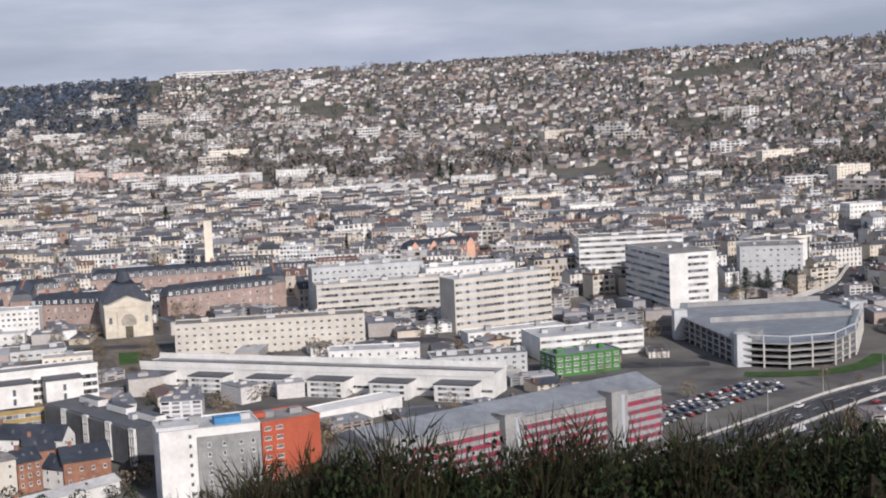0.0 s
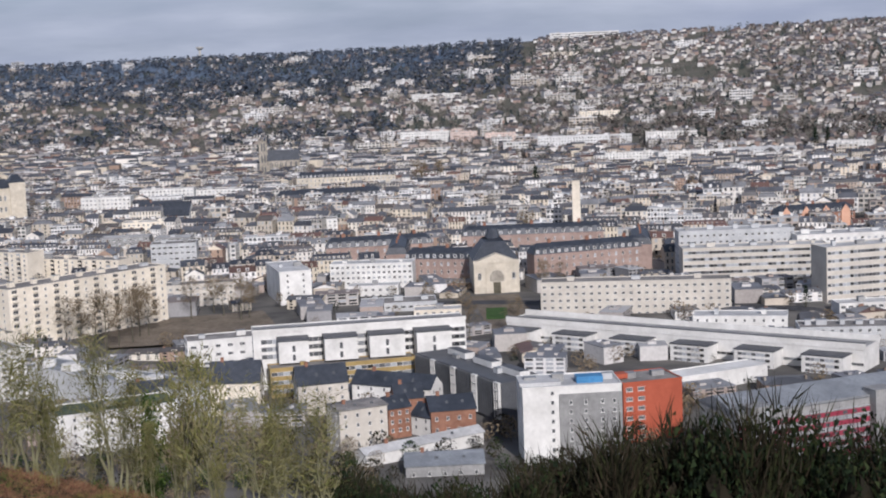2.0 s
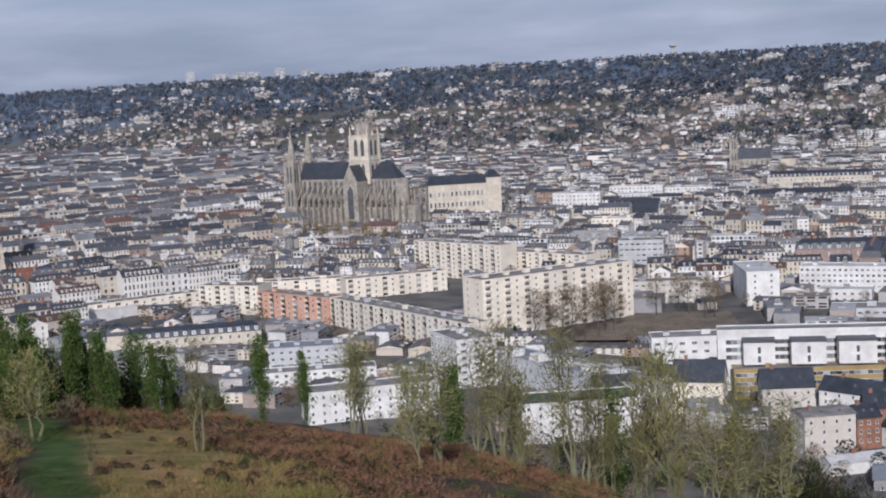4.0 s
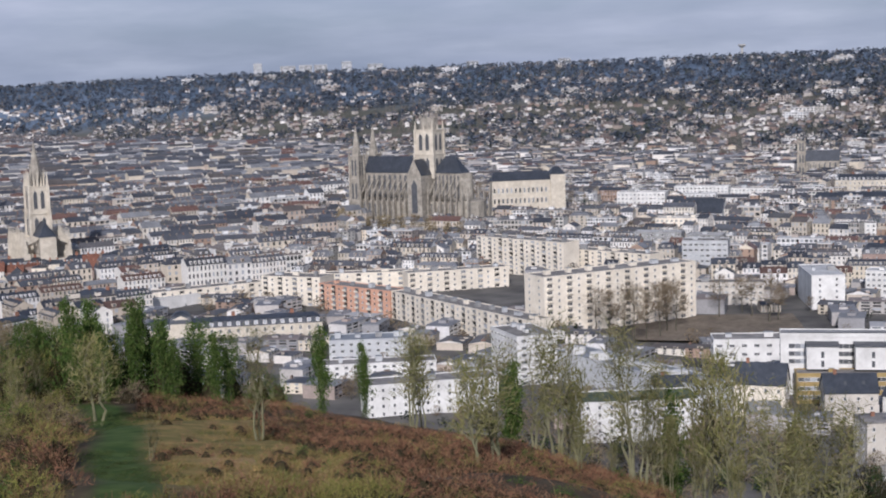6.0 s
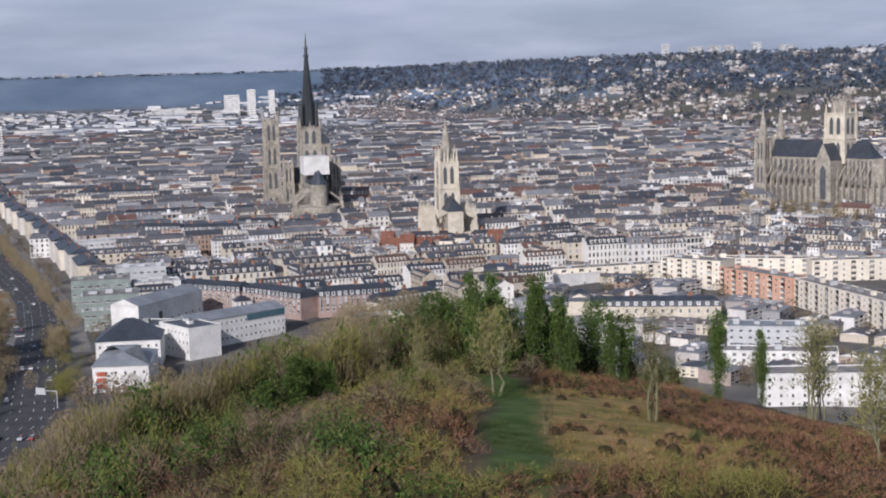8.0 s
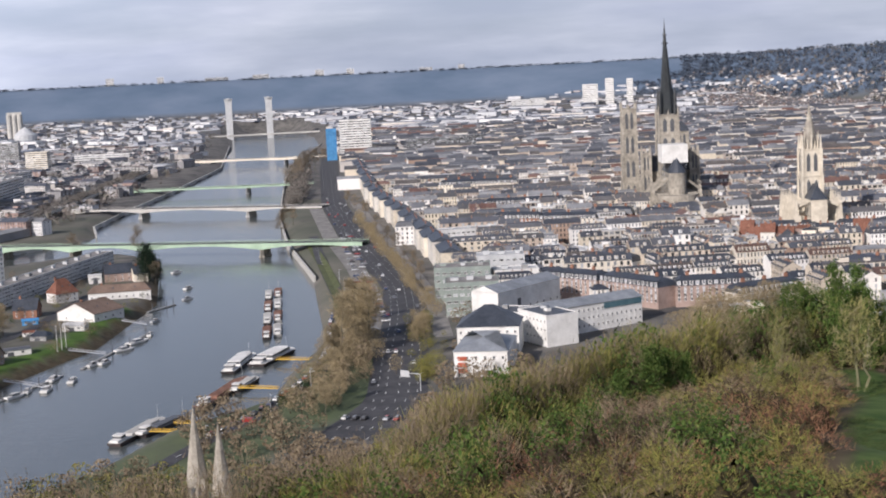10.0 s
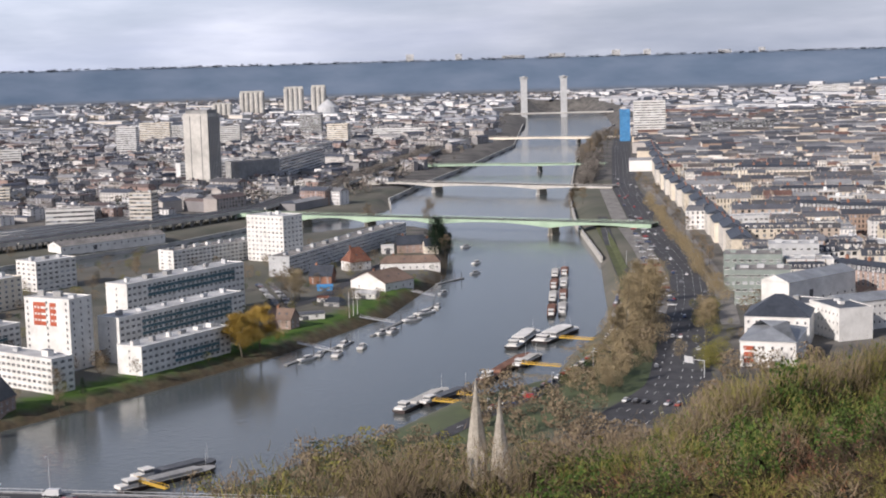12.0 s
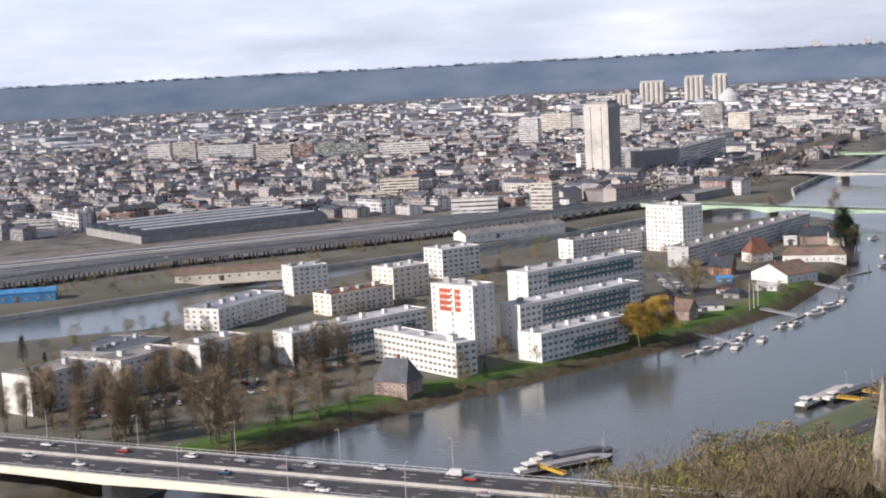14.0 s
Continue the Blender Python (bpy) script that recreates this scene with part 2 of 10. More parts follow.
FLATWALL = material("flat_block_walls", [(0.66, 0.64, 0.59), (0.74, 0.72, 0.69), (0.50, 0.47, 0.42), (0.78, 0.77, 0.75), (0.58, 0.52, 0.44), (0.40, 0.35, 0.31)],
                    0.85, 0.5, pick="island", grime=0.15)
FLATROOF = material("flat_block_roofs", [(0.30, 0.29, 0.28), (0.50, 0.50, 0.50), (0.20, 0.2, 0.205), (0.64, 0.64, 0.63), (0.26, 0.23, 0.21)],
                    0.85, 0.5, pick="island", grime=0.25)
HILLWALL = material("hill_house_walls", [(0.53, 0.50, 0.465), (0.43, 0.40, 0.365), (0.74, 0.72, 0.68), (0.361, 0.310, 0.267), (0.456, 0.421, 0.378),
                                         (0.310, 0.232, 0.198), (0.387, 0.344, 0.310), (0.735, 0.704, 0.662)], 0.85, 0.6, pick="island", grime=0.15)
HILLROOF = material("hill_house_roofs", [(0.115, 0.112, 0.119), (0.151, 0.130, 0.122), (0.101, 0.101, 0.112), (0.158, 0.115, 0.101), (0.086, 0.086, 0.097),
                                         (0.144, 0.119, 0.112), (0.26, 0.25, 0.25), (0.13, 0.13, 0.145)], 0.6, 1.2, pick="island", grime=0.3)


def leaf_material(name, colours, rough=0.8):
    m = material(name, colours, rough, 1.0, pick="island", grime=0.3, spec=0.15)
    return m


BUFF = leaf_material("buff_twigs", [(0.30, 0.24, 0.14), (0.36, 0.29, 0.175), (0.25, 0.20, 0.12)])
BARE = leaf_material("bare_twigs", [(0.220, 0.171, 0.116), (0.275, 0.215, 0.143), (0.182, 0.138, 0.094), (0.253, 0.204, 0.127)])
MOSSY = leaf_material("mossy_twigs", [(0.20, 0.195, 0.065), (0.26, 0.24, 0.095), (0.15, 0.155, 0.05), (0.25, 0.22, 0.12)])
OLIVE = leaf_material("olive_twigs", [(0.209, 0.204, 0.050), (0.275, 0.259, 0.068), (0.138, 0.149, 0.035), (0.242, 0.198, 0.077)])
# twig colour darkened to stand for the shade below the brow
SHADETWIGS = leaf_material("shaded_thicket_twigs", [(0.03, 0.026, 0.016), (0.045, 0.034, 0.022), (0.024, 0.024, 0.012), (0.034, 0.038, 0.015)])
# dark heart colour paints in the shade between a bush's twigs
SHADEHEART = leaf_material("shaded_bush_heart", [(0.04, 0.032, 0.016), (0.052, 0.042, 0.02)])
IVY = leaf_material("ivy_leaves", [(0.06, 0.11, 0.022), (0.09, 0.14, 0.03), (0.04, 0.075, 0.016), (0.12, 0.155, 0.042)])
EVERGREEN = leaf_material("evergreen_needles", [(0.016, 0.032, 0.018), (0.025, 0.045, 0.022), (0.012, 0.024, 0.014)])
WILLOW = leaf_material("willow_leaves", [(0.42, 0.28, 0.06), (0.50, 0.35, 0.09), (0.32, 0.21, 0.045)])
BRAMBLE = leaf_material("bramble_stems", [(0.220, 0.108, 0.064), (0.275, 0.143, 0.083), (0.154, 0.077, 0.046), (0.286, 0.176, 0.094)])
DRYGRASS = leaf_material("dry_grass", [(0.30, 0.21, 0.08), (0.36, 0.25, 0.11), (0.22, 0.17, 0.06), (0.14, 0.17, 0.045)])
# the blue-grey is haze over distant woods, mixed into the crown colour
HAZEWOODS = leaf_material("hazed_winter_woods", [(0.092, 0.115, 0.155), (0.10, 0.122, 0.16), (0.082, 0.105, 0.142), (0.105, 0.12, 0.15)])


# ---------------- mesh helpers ----------------
def thing(name, label, category, x=0.0, y=0.0, z=0.0, rz=0.0, group="", kind=""):
    """An Empty at the base of a thing, which parents its parts."""
    ob = new(name)
    ob.matrix_world = pose(x, y, z, 0, 0, rz)
    return tagged(ob, label, category, group, kind)


def mesh_of(name, verts, faces, mats, which=None, smooth=False):
    me = bpy.data.meshes.new(name)
    me.from_pydata([tuple(v) for v in verts] if not isinstance(verts, list) else verts, [], faces)
    for m in (mats if isinstance(mats, (list, tuple)) else [mats]):
        me.materials.append(m)
    if which is not None:
        me.polygons.foreach_set("material_index", np.array(which, dtype=np.int32))
    if smooth:
        me.polygons.foreach_set("use_smooth", np.ones(len(me.polygons), dtype=bool))
    me.update()
    return me


class Solid:
    """Collects faces, each with the number of its material."""

    def __init__(self):
        self.v, self.f, self.m = [], [], []

    def face(self, pts, m=0):
        n = len(self.v)
        self.v += [tuple(p) for p in pts]
        self.f.append(tuple(range(n, n + len(pts))))
        self.m.append(m)

    def prism(self, poly, z0, z1, m=0, top=None, taper=1.0, lid=True):
        """A polygon (counter-clockwise) drawn up from z0 to z1; taper shrinks its top about its middle."""
        n, k = len(self.v), len(poly)
        cx, cy = sum(p[0] for p in poly) / k, sum(p[1] for p in poly) / k
        self.v += [(p[0], p[1], z0) for p in poly]
        self.v += [(cx + (p[0] - cx) * taper, cy + (p[1] - cy) * taper, z1) for p in poly]
        for i in range(k):
            j = (i + 1) % k
            self.f.append((n + i, n + j, n + k + j, n + k + i))
            self.m.append(m)
        if lid:
            self.f.append(tuple(n + k + i for i in range(k)))
            self.m.append(m if top is None else top)
            self.f.append(tuple(n + k - 1 - i for i in range(k)))
            self.m.append(m)

    def box(self, x0, x1, y0, y1, z0, z1, m=0, top=None):
        self.prism([(x0, y0), (x1, y0), (x1, y1), (x0, y1)], z0, z1, m, top)

    def cone(self, cx, cy, z0, z1, r0, r1=0.0, k=8, m=0, turn=0.0):
        ring = [(math.cos(turn + 2 * math.pi * i / k), math.sin(turn + 2 * math.pi * i / k)) for i in range(k)]
        if r1 > 0.001:
            self.prism([(cx + a * r0, cy + b * r0) for a, b in ring], z0, z1, m, taper=r1 / r0)
            return
        n = len(self.v)
        self.v += [(cx + a * r0, cy + b * r0, z0) for a, b in ring] + [(cx, cy, z1)]
        for i in range(k):
            self.f.append((n + i, n + (i + 1) % k, n + k))
            self.m.append(m)
        self.f.append(tuple(n + k - 1 - i for i in range(k)))
        self.m.append(m)

    def gable(self, x0, x1, y0, y1, z0, z1, m=0, over=0.4, wall=None, hip=0.0):
        """A pitched roof with its ridge along x; hip draws the ridge's ends in."""
        ym = (y0 + y1) / 2
        a, b, c, d = (x0 - over, y0 - over, z0), (x1 + over, y0 - over, z0), (x1 + over, y1 + over, z0), (x0 - over, y1 + over, z0)
        e, g = (x0 - over + hip, ym, z1), (x1 + over - hip, ym, z1)
        for pts, mm in (((a, b, g, e), m), ((c, d, e, g), m), ((b, c, g), m if hip or wall is None else wall),
                        ((d, a, e), m if hip or wall is None else wall), ((d, c, b, a), m)):
            self.face(pts, mm)

    def mansard(self, x0, x1, y0, y1, z0, z1, z2, inset=1.6, m=0):
        """Steep lower slopes and a shallow hipped top."""
        n = len(self.v)
        i, ym = inset, (y0 + y1) / 2
        self.v += [(x0, y0, z0), (x1, y0, z0), (x1, y1, z0), (x0, y1, z0),
                   (x0 + i, y0 + i, z1), (x1 - i, y0 + i, z1), (x1 - i, y1 - i, z1), (x0 + i, y1 - i, z1),
                   (x0 + i * 2.4, ym, z2), (x1 - i * 2.4, ym, z2)]
        for q in ((0, 1, 5, 4), (1, 2, 6, 5), (2, 3, 7, 6), (3, 0, 4, 7), (4, 5, 9, 8), (6, 7, 8, 9), (5, 6, 9), (7, 4, 8), (3, 2, 1, 0)):
            self.f.append(tuple(n + k for k in q))
            self.m.append(m)

    def mesh(self, name, mats, smooth=False):
        return mesh_of(name, self.v, self.f, mats, self.m, smooth)


def part(name, solid, mats, parent, label="", m=None):
    """Links a Solid or a mesh as one object under a thing or a part."""
    me = solid if isinstance(solid, bpy.types.Mesh) else solid.mesh(name, mats)
    ob = new(name, me)
    ob.parent = parent
    if m is not None:
        ob.matrix_basis = m
    return tagged(ob, label) if label else ob


# ---------------- the lie of the land ----------------
# Height 0 is the river's surface; north is +y and west is -x.
RIGHT_BANK = [(-300, -900), (-345, -300), (-375, -110), (-410, 0), (-445, 70), (-488, 126), (-524, 163), (-548, 215), (-600, 246), (-660, 290), (-704, 309), (-866, 376),
              (-1059, 439), (-1280, 524), (-1772, 737), (-2240, 964), (-2659, 1188), (-3245, 1423), (-3560, 1500)]
LEFT_BANK = [(-640, -900), (-780, -330), (-839, -228), (-911, -132), (-984, -55), (-1030, 15), (-1100, 127), (-1180, 205), (-1225, 290), (-1286, 353),
             (-1354, 370), (-1499, 445), (-1710, 563), (-2119, 779), (-2831, 1062), (-3300, 1240), (-3580, 1400)]
ISLAND = [(-420, -760), (-400, -330), (-440, -130), (-507, -48), (-552, -4), (-585, 42), (-628, 95), (-652, 124), (-730, 197), (-851, 267), (-984, 312),
          (-1090, 335), (-1125, 325), (-1135, 285), (-1068, 115), (-994, 60), (-957, -24), (-891, -78), (-777, -123), (-754, -206), (-690, -330), (-560, -760)]
RIVER = RIGHT_BANK + LEFT_BANK[::-1]


def edge_distance(px, py, poly):
    """How far points lie inside a polygon (negative outside)."""
    px, py = np.asarray(px, float), np.asarray(py, float)
    best, inside = np.full(px.shape, 1e18), np.zeros(px.shape, bool)
    for (ax, ay), (bx, by) in zip(poly, poly[1:] + poly[:1]):
        dx, dy = bx - ax, by - ay
        s = np.clip(((px - ax) * dx + (py - ay) * dy) / (dx * dx + dy * dy), 0, 1)
        best = np.minimum(best, (px - ax - s * dx) ** 2 + (py - ay - s * dy) ** 2)
        cross = (ay > py) != (by > py)
        with np.errstate(divide="ignore", invalid="ignore"):
            inside ^= cross & (px < (bx - ax) * (py - ay) / (by - ay + 1e-12) + ax)
    return np.where(inside, 1, -1) * np.sqrt(best)


def wet(px, py):
    """How far inside the water points lie (negative on land)."""
    return np.minimum(edge_distance(px, py, RIVER), -edge_distance(px, py, ISLAND))


# by bearing: the far ridge (its angle above the eye's level, its distance), the foot of its slope (distance, height)
RIDGE_B = (-180, -104, -60, -50, -45, -40, -30, -20, -12, -7, 0, 8, 16, 22, 60, 180)
RIDGE_E = (0.12, 0.12, 0.12, 0.15, 0.26, 0.36, 0.40, 0.46, 0.48, 0.66, 0.72, 0.82, 0.90, 1.05, 0.9, 0.12)
RIDGE_D = (4600, 4600, 4600, 4600, 4350, 4000, 3600, 3300, 3000, 2750, 2600, 2500, 2400, 2300, 2300, 4600)
FOOT_D = (4230, 4230, 4230, 4000, 3100, 2500, 2050, 1850, 1700, 1600, 1500, 1450, 1350, 1300, 1300, 4230)
# by bearing: the brow of the near hill (distance, height), and where its slope ends
BROW_B = (-180, -110, -82, -75, -70, -63, -55, -46, -38, -30, -22, -12, 0, 12, 25, 90, 180)
BROW_D = (40, 40, 45, 60, 75, 95, 125, 150, 140, 125, 115, 110, 110, 115, 120, 120, 40)
BROW_Z = (112, 112, 112, 109.5, 106, 102.3, 100.8, 99.8, 99.2, 98.6, 95.5, 92, 91, 92, 93, 112, 112)
BASE_D = (300, 300, 330, 345, 350, 400, 430, 430, 420, 395, 385, 380, 375, 390, 420, 420, 300)


def dry_height(px, py):
    """The height of the land, banks left out of account."""
    px, py = np.asarray(px, float), np.asarray(py, float)
    d, b = np.hypot(px, py), np.degrees(np.arctan2(px, py))
    z = 5.5 + 7.0 * np.clip((py + 0.25 * px - 60) / 500, 0, 1) + np.clip((d - 900) / 900, 0, 1) * 10 * np.clip((b + 62) / 25, 0, 1)
    plain = np.interp(d, (0, 3500, 4250), (0, 3500, 5700))
    z = np.where((d > 3500) & (b < -40) | (d > 3500) & (b > 60), np.maximum(z, 130 - 122.0 * d / np.maximum(plain, 1)), z)
    z = z - 3.0 * np.clip((px + 290) / 50, 0, 1) * np.clip((320 - px) / 60, 0, 1) * np.clip((py - 380) / 70, 0, 1) * np.clip((np.interp(px, (20, 110), (660, 830)) - py) / 40, 0, 1)
    foot, far = np.interp(b, RIDGE_B, FOOT_D), np.interp(b, RIDGE_B, RIDGE_D)
    top = 130 + far * np.tan(np.radians(np.interp(b, RIDGE_B, RIDGE_E)))
    s = np.clip((d - foot) / (far - foot), 0, 1)
    z = z + (top - z) * (s * 0.75 + s * s * (3 - 2 * s) * 0.25)
    brow, zb, base = np.interp(b, BROW_B, BROW_D), np.interp(b, BROW_B, BROW_Z), np.interp(b, BROW_B, BASE_D)
    near = np.where(d < 14, 128.3 - 5.0 * (d / 14) ** 2, np.where(d < 48, 123.3 - 9.8 * (d - 14) / 34, np.where(
        d < brow, 113.5 + (zb - 113.5) * (d - 48) / np.maximum(brow - 48, 1), zb + (z - zb) * np.clip((d - brow) / (base - brow), 0, 1) ** 0.8)))
    low = brow < 48
    near = np.where(low & (d >= 14), np.where(d < brow, 123.3 + (zb - 123.3) * (d - 14) / (brow - 14), near), near)
    return np.where(d < base, near, z)


def land(px, py):
    """The height of the ground, with the banks falling into the river."""
    z, w = dry_height(px, py), wet(px, py)
    isle = edge_distance(px, py, ISLAND) > -30
    bank = np.where(isle, np.clip(-w, 0, 9) / 9 * 4.3 - 0.3, np.clip(-w, 0, 5) / 5 * 4.0 - 0.3)
    z = np.where(isle & (w < 0), np.minimum(z, 4.0), z)
    return np.where(w > 0, -0.3 - np.minimum(w * 0.5, 3.0), np.where(w > -16, np.minimum(z, bank + np.clip(-w - 6, 0, 99) * 0.4), z))


def land1(x, y):
    return float(land(np.array([x]), np.array([y]))[0])


g_r = np.concatenate([np.arange(0, 60, 4), np.arange(60, 190, 1.6), np.arange(190, 450, 6), np.arange(450, 1250, 7),
                      np.arange(1250, 2400, 13), np.arange(2400, 4990, 50), [4990]])
g_b = np.radians(np.concatenate([np.arange(-180, -112, 4), np.arange(-112, 26, 0.42), np.arange(26, 180, 4)]))
gb_, gr_ = np.meshgrid(g_b, g_r)
gx, gy = gr_ * np.sin(gb_), gr_ * np.cos(gb_)
gz = land(gx, gy)
gd, gdeg = gr_, np.degrees(gb_)
rough_near = np.array([noise.noise(Vector((a * 0.09, b * 0.09, 0))) for a, b in zip(gx[gd < 430].ravel(), gy[gd < 430].ravel())])
gz[gd < 430] += rough_near * np.clip((430 - gd[gd < 430]) / 100, 0, 1) * 0.9
nr, nb = gz.shape
gv = np.stack([gx, gy, gz], -1).reshape(-1, 3)
ii, jj = np.meshgrid(np.arange(nr - 1), np.arange(nb), indexing="ij")
j2 = (jj + 1) % nb
gf = np.stack([ii * nb + jj, (ii + 1) * nb + jj, (ii + 1) * nb + j2, ii * nb + j2], -1).reshape(-1, 4)[:, ::-1]


def big_mesh(name, v, f, mats, which=None, smooth=False):
    """A mesh from arrays of places and of four-cornered faces (a corner that repeats makes a triangle)."""
    me = bpy.data.meshes.new(name)
    v, f = np.ascontiguousarray(v, dtype=np.float32), np.asarray(f)
    tri = f[:, 3] == f[:, 2]
    count = np.where(tri, 3, 4)
    keep = np.ones(f.shape, bool)
    keep[tri, 3] = False
    loops = f[keep].astype(np.int32)
    me.vertices.add(len(v))
    me.vertices.foreach_set("co", v.ravel())
    me.loops.add(len(loops))
    me.loops.foreach_set("vertex_index", loops)
    me.polygons.add(len(f))
    me.polygons.foreach_set("loop_start", np.concatenate([[0], np.cumsum(count)[:-1]]).astype(np.int32))
    for m in (mats if isinstance(mats, (list, tuple)) else [mats]):
        me.materials.append(m)
    if which is not None:
        me.polygons.foreach_set("material_index", np.asarray(which, dtype=np.int32))
    me.polygons.foreach_set("use_smooth", np.full(len(f), smooth))
    me.update(calc_edges=True)
    return me


def zone(me, name, values):
    at = me.attributes.new(name, "FLOAT", "POINT")
    at.data.foreach_set("value", np.asarray(values, dtype=np.float32).ravel())


PATH = [(-97, 94), (-91, 90), (-74, 75), (-64, 64), (-52, 53), (-42, 42)]
CLEARING = [(-85, 88), (-78, 92), (-68, 82), (-58, 74), (-45, 58), (-47, 53), (-60, 65)]


def strip_distance(px, py, line):
    best = np.full(np.shape(px), 1e9)
    for (ax, ay), (bx, by) in zip(line, line[1:]):
        dx, dy = bx - ax, by - ay
        s = np.clip(((px - ax) * dx + (py - ay) * dy) / (dx * dx + dy * dy), 0, 1)
        best = np.minimum(best, np.hypot(px - ax - s * dx, py - ay - s * dy))
    return best


GROUND = bpy.data.materials.new("ground")
GROUND.use_nodes = True


def ground_material():
    t = GROUND.node_tree
    b = t.nodes["Principled BSDF"]
    b.inputs["Roughness"].default_value, b.inputs["Specular IOR Level"].default_value = 0.95, 0.15
    pos = t.nodes.new("ShaderNodeNewGeometry").outputs["Position"]

    def tex(scale, lo, hi, detail=5.0):
        no, ra = t.nodes.new("ShaderNodeTexNoise"), t.nodes.new("ShaderNodeValToRGB")
        no.inputs["Scale"].default_value, no.inputs["Detail"].default_value = scale, detail
        ra.color_ramp.elements[0].position, ra.color_ramp.elements[1].position = 0.32, 0.68
        ra.color_ramp.elements[0].color, ra.color_ramp.elements[1].color = (*lo, 1), (*hi, 1)
        t.links.new(pos, no.inputs["Vector"])
        t.links.new(no.outputs["Fac"], ra.inputs["Fac"])
        return ra.outputs["Color"]

    def over(low, high, name):
        at, mx = t.nodes.new("ShaderNodeAttribute"), t.nodes.new("ShaderNodeMixRGB")
        at.attribute_name = name
        t.links.new(at.outputs["Fac"], mx.inputs["Fac"])
        t.links.new(low, mx.inputs["Color1"])
        t.links.new(high, mx.inputs["Color2"])
        return mx.outputs["Color"]

    col = tex(0.05, (0.078, 0.075, 0.073), (0.185, 0.175, 0.158), 9)
    col = over(col, tex(0.02, (0.095, 0.10, 0.078), (0.155, 0.145, 0.12), 8), "gardens")
    # far wooded ground is blue: distance haze is put into its colour
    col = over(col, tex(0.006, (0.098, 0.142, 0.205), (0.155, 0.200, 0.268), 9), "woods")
    col = over(col, tex(0.12, (0.04, 0.085, 0.016), (0.085, 0.145, 0.03), 8), "grass")
    col = over(col, tex(0.35, (0.045, 0.034, 0.021), (0.105, 0.08, 0.048), 8), "scrub")
    col = over(col, tex(0.5, (0.11, 0.115, 0.03), (0.34, 0.23, 0.09), 8), "clearing")
    col = over(col, tex(0.6, (0.034, 0.068, 0.014), (0.085, 0.125, 0.032), 8), "path")
    col = over(col, tex(0.9, (0.30, 0.19, 0.08), (0.46, 0.31, 0.15), 8), "sand")
    t.links.new(col, b.inputs["Base Color"])


ground_material()
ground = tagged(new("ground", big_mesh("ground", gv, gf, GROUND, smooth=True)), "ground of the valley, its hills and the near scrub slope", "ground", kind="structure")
flat = (gd < np.interp(gdeg, BROW_B, BASE_D))
w_all = wet(gx, gy)
isle_all = edge_distance(gx, gy, ISLAND)
zone(ground.data, "scrub", np.maximum(np.clip((np.interp(gdeg, BROW_B, BASE_D) + 70 * (gdeg > -5) - gd) / 25, 0, 1), 0.9 * np.clip((isle_all + 8) / 2, 0, 1) * np.clip((9 - isle_all) / 2, 0, 1)))
zone(ground.data, "path", np.clip((1.9 - strip_distance(gx, gy, PATH)) / 0.7, 0, 1))
SAND = [(-61.4, 68.5), (-57.3, 69.4), (-52.1, 62.0), (-56.7, 64.0)]
zone(ground.data, "sand", np.clip((edge_distance(gx, gy, SAND) + 0.6) / 1.0, 0, 1))
zone(ground.data, "clearing", np.maximum(np.clip((edge_distance(gx, gy, CLEARING) + 4) / 4, 0, 1), np.clip((76 - gd) / 6, 0, 1) * np.clip((gd - 38) / 10, 0, 1) * np.clip((-52 - gdeg) / 5, 0, 1) * np.clip((gdeg + 92) / 6, 0, 1)))
zone(ground.data, "grass", np.where((isle_all > 0) & (isle_all < 26), np.clip((isle_all - 5) / 2, 0, 1) * np.clip((25 - isle_all) / 3, 0, 1), 0)
     * (gx > -830) * (gy > -75 - (gx + 520) * 0.6) + 0.4 * np.clip((66 + w_all) / 10, 0, 1) * np.clip((-7 - w_all) / 3, 0, 1) * (isle_all < -30) * (gd < 640) * (gy > -200))
foot_all, far_all = np.interp(gdeg, RIDGE_B, FOOT_D), np.interp(gdeg, RIDGE_B, RIDGE_D)
slope_all = np.clip((gd - foot_all) / (far_all - foot_all), 0, 1)
bank_strip = np.clip((70 + w_all) / 15, 0, 1) * (w_all < 0) * (isle_all < -5) * (gd < 1500)
zone(ground.data, "gardens", np.maximum(np.clip(slope_all * 6, 0, 1) * (gdeg > -50) * (gdeg < 60), np.maximum(bank_strip, 0.75 * ((isle_all > 20) | (isle_all > -8) & (isle_all < 9)))))
# mask of the haze-blued ground on the far slopes
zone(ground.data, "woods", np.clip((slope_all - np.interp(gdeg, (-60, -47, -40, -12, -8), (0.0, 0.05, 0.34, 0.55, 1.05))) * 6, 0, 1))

WATER = bpy.data.materials.new("river_water")
WATER.use_nodes = True
wt = WATER.node_tree
wb = wt.nodes["Principled BSDF"]
wb.inputs["Base Color"].default_value = (0.075, 0.085, 0.085, 1)
wb.inputs["Roughness"].default_value, wb.inputs["IOR"].default_value = 0.12, 1.33
wpos = wt.nodes.new("ShaderNodeNewGeometry").outputs["Position"]
wbump = wt.nodes.new("ShaderNodeBump")
wbump.inputs["Strength"].default_value, wbump.inputs["Distance"].default_value = 0.25, 0.5
wn = wt.nodes.new("ShaderNodeTexNoise")
wn.inputs["Scale"].default_value, wn.inputs["Detail"].default_value = 0.35, 6.0
wt.links.new(wpos, wn.inputs["Vector"])
wt.links.new(wn.outputs["Fac"], wbump.inputs["Height"])
wt.links.new(wbump.outputs["Normal"], wb.inputs["Normal"])
water_me = bpy.data.meshes.new("river")
water_bm = bmesh.new()
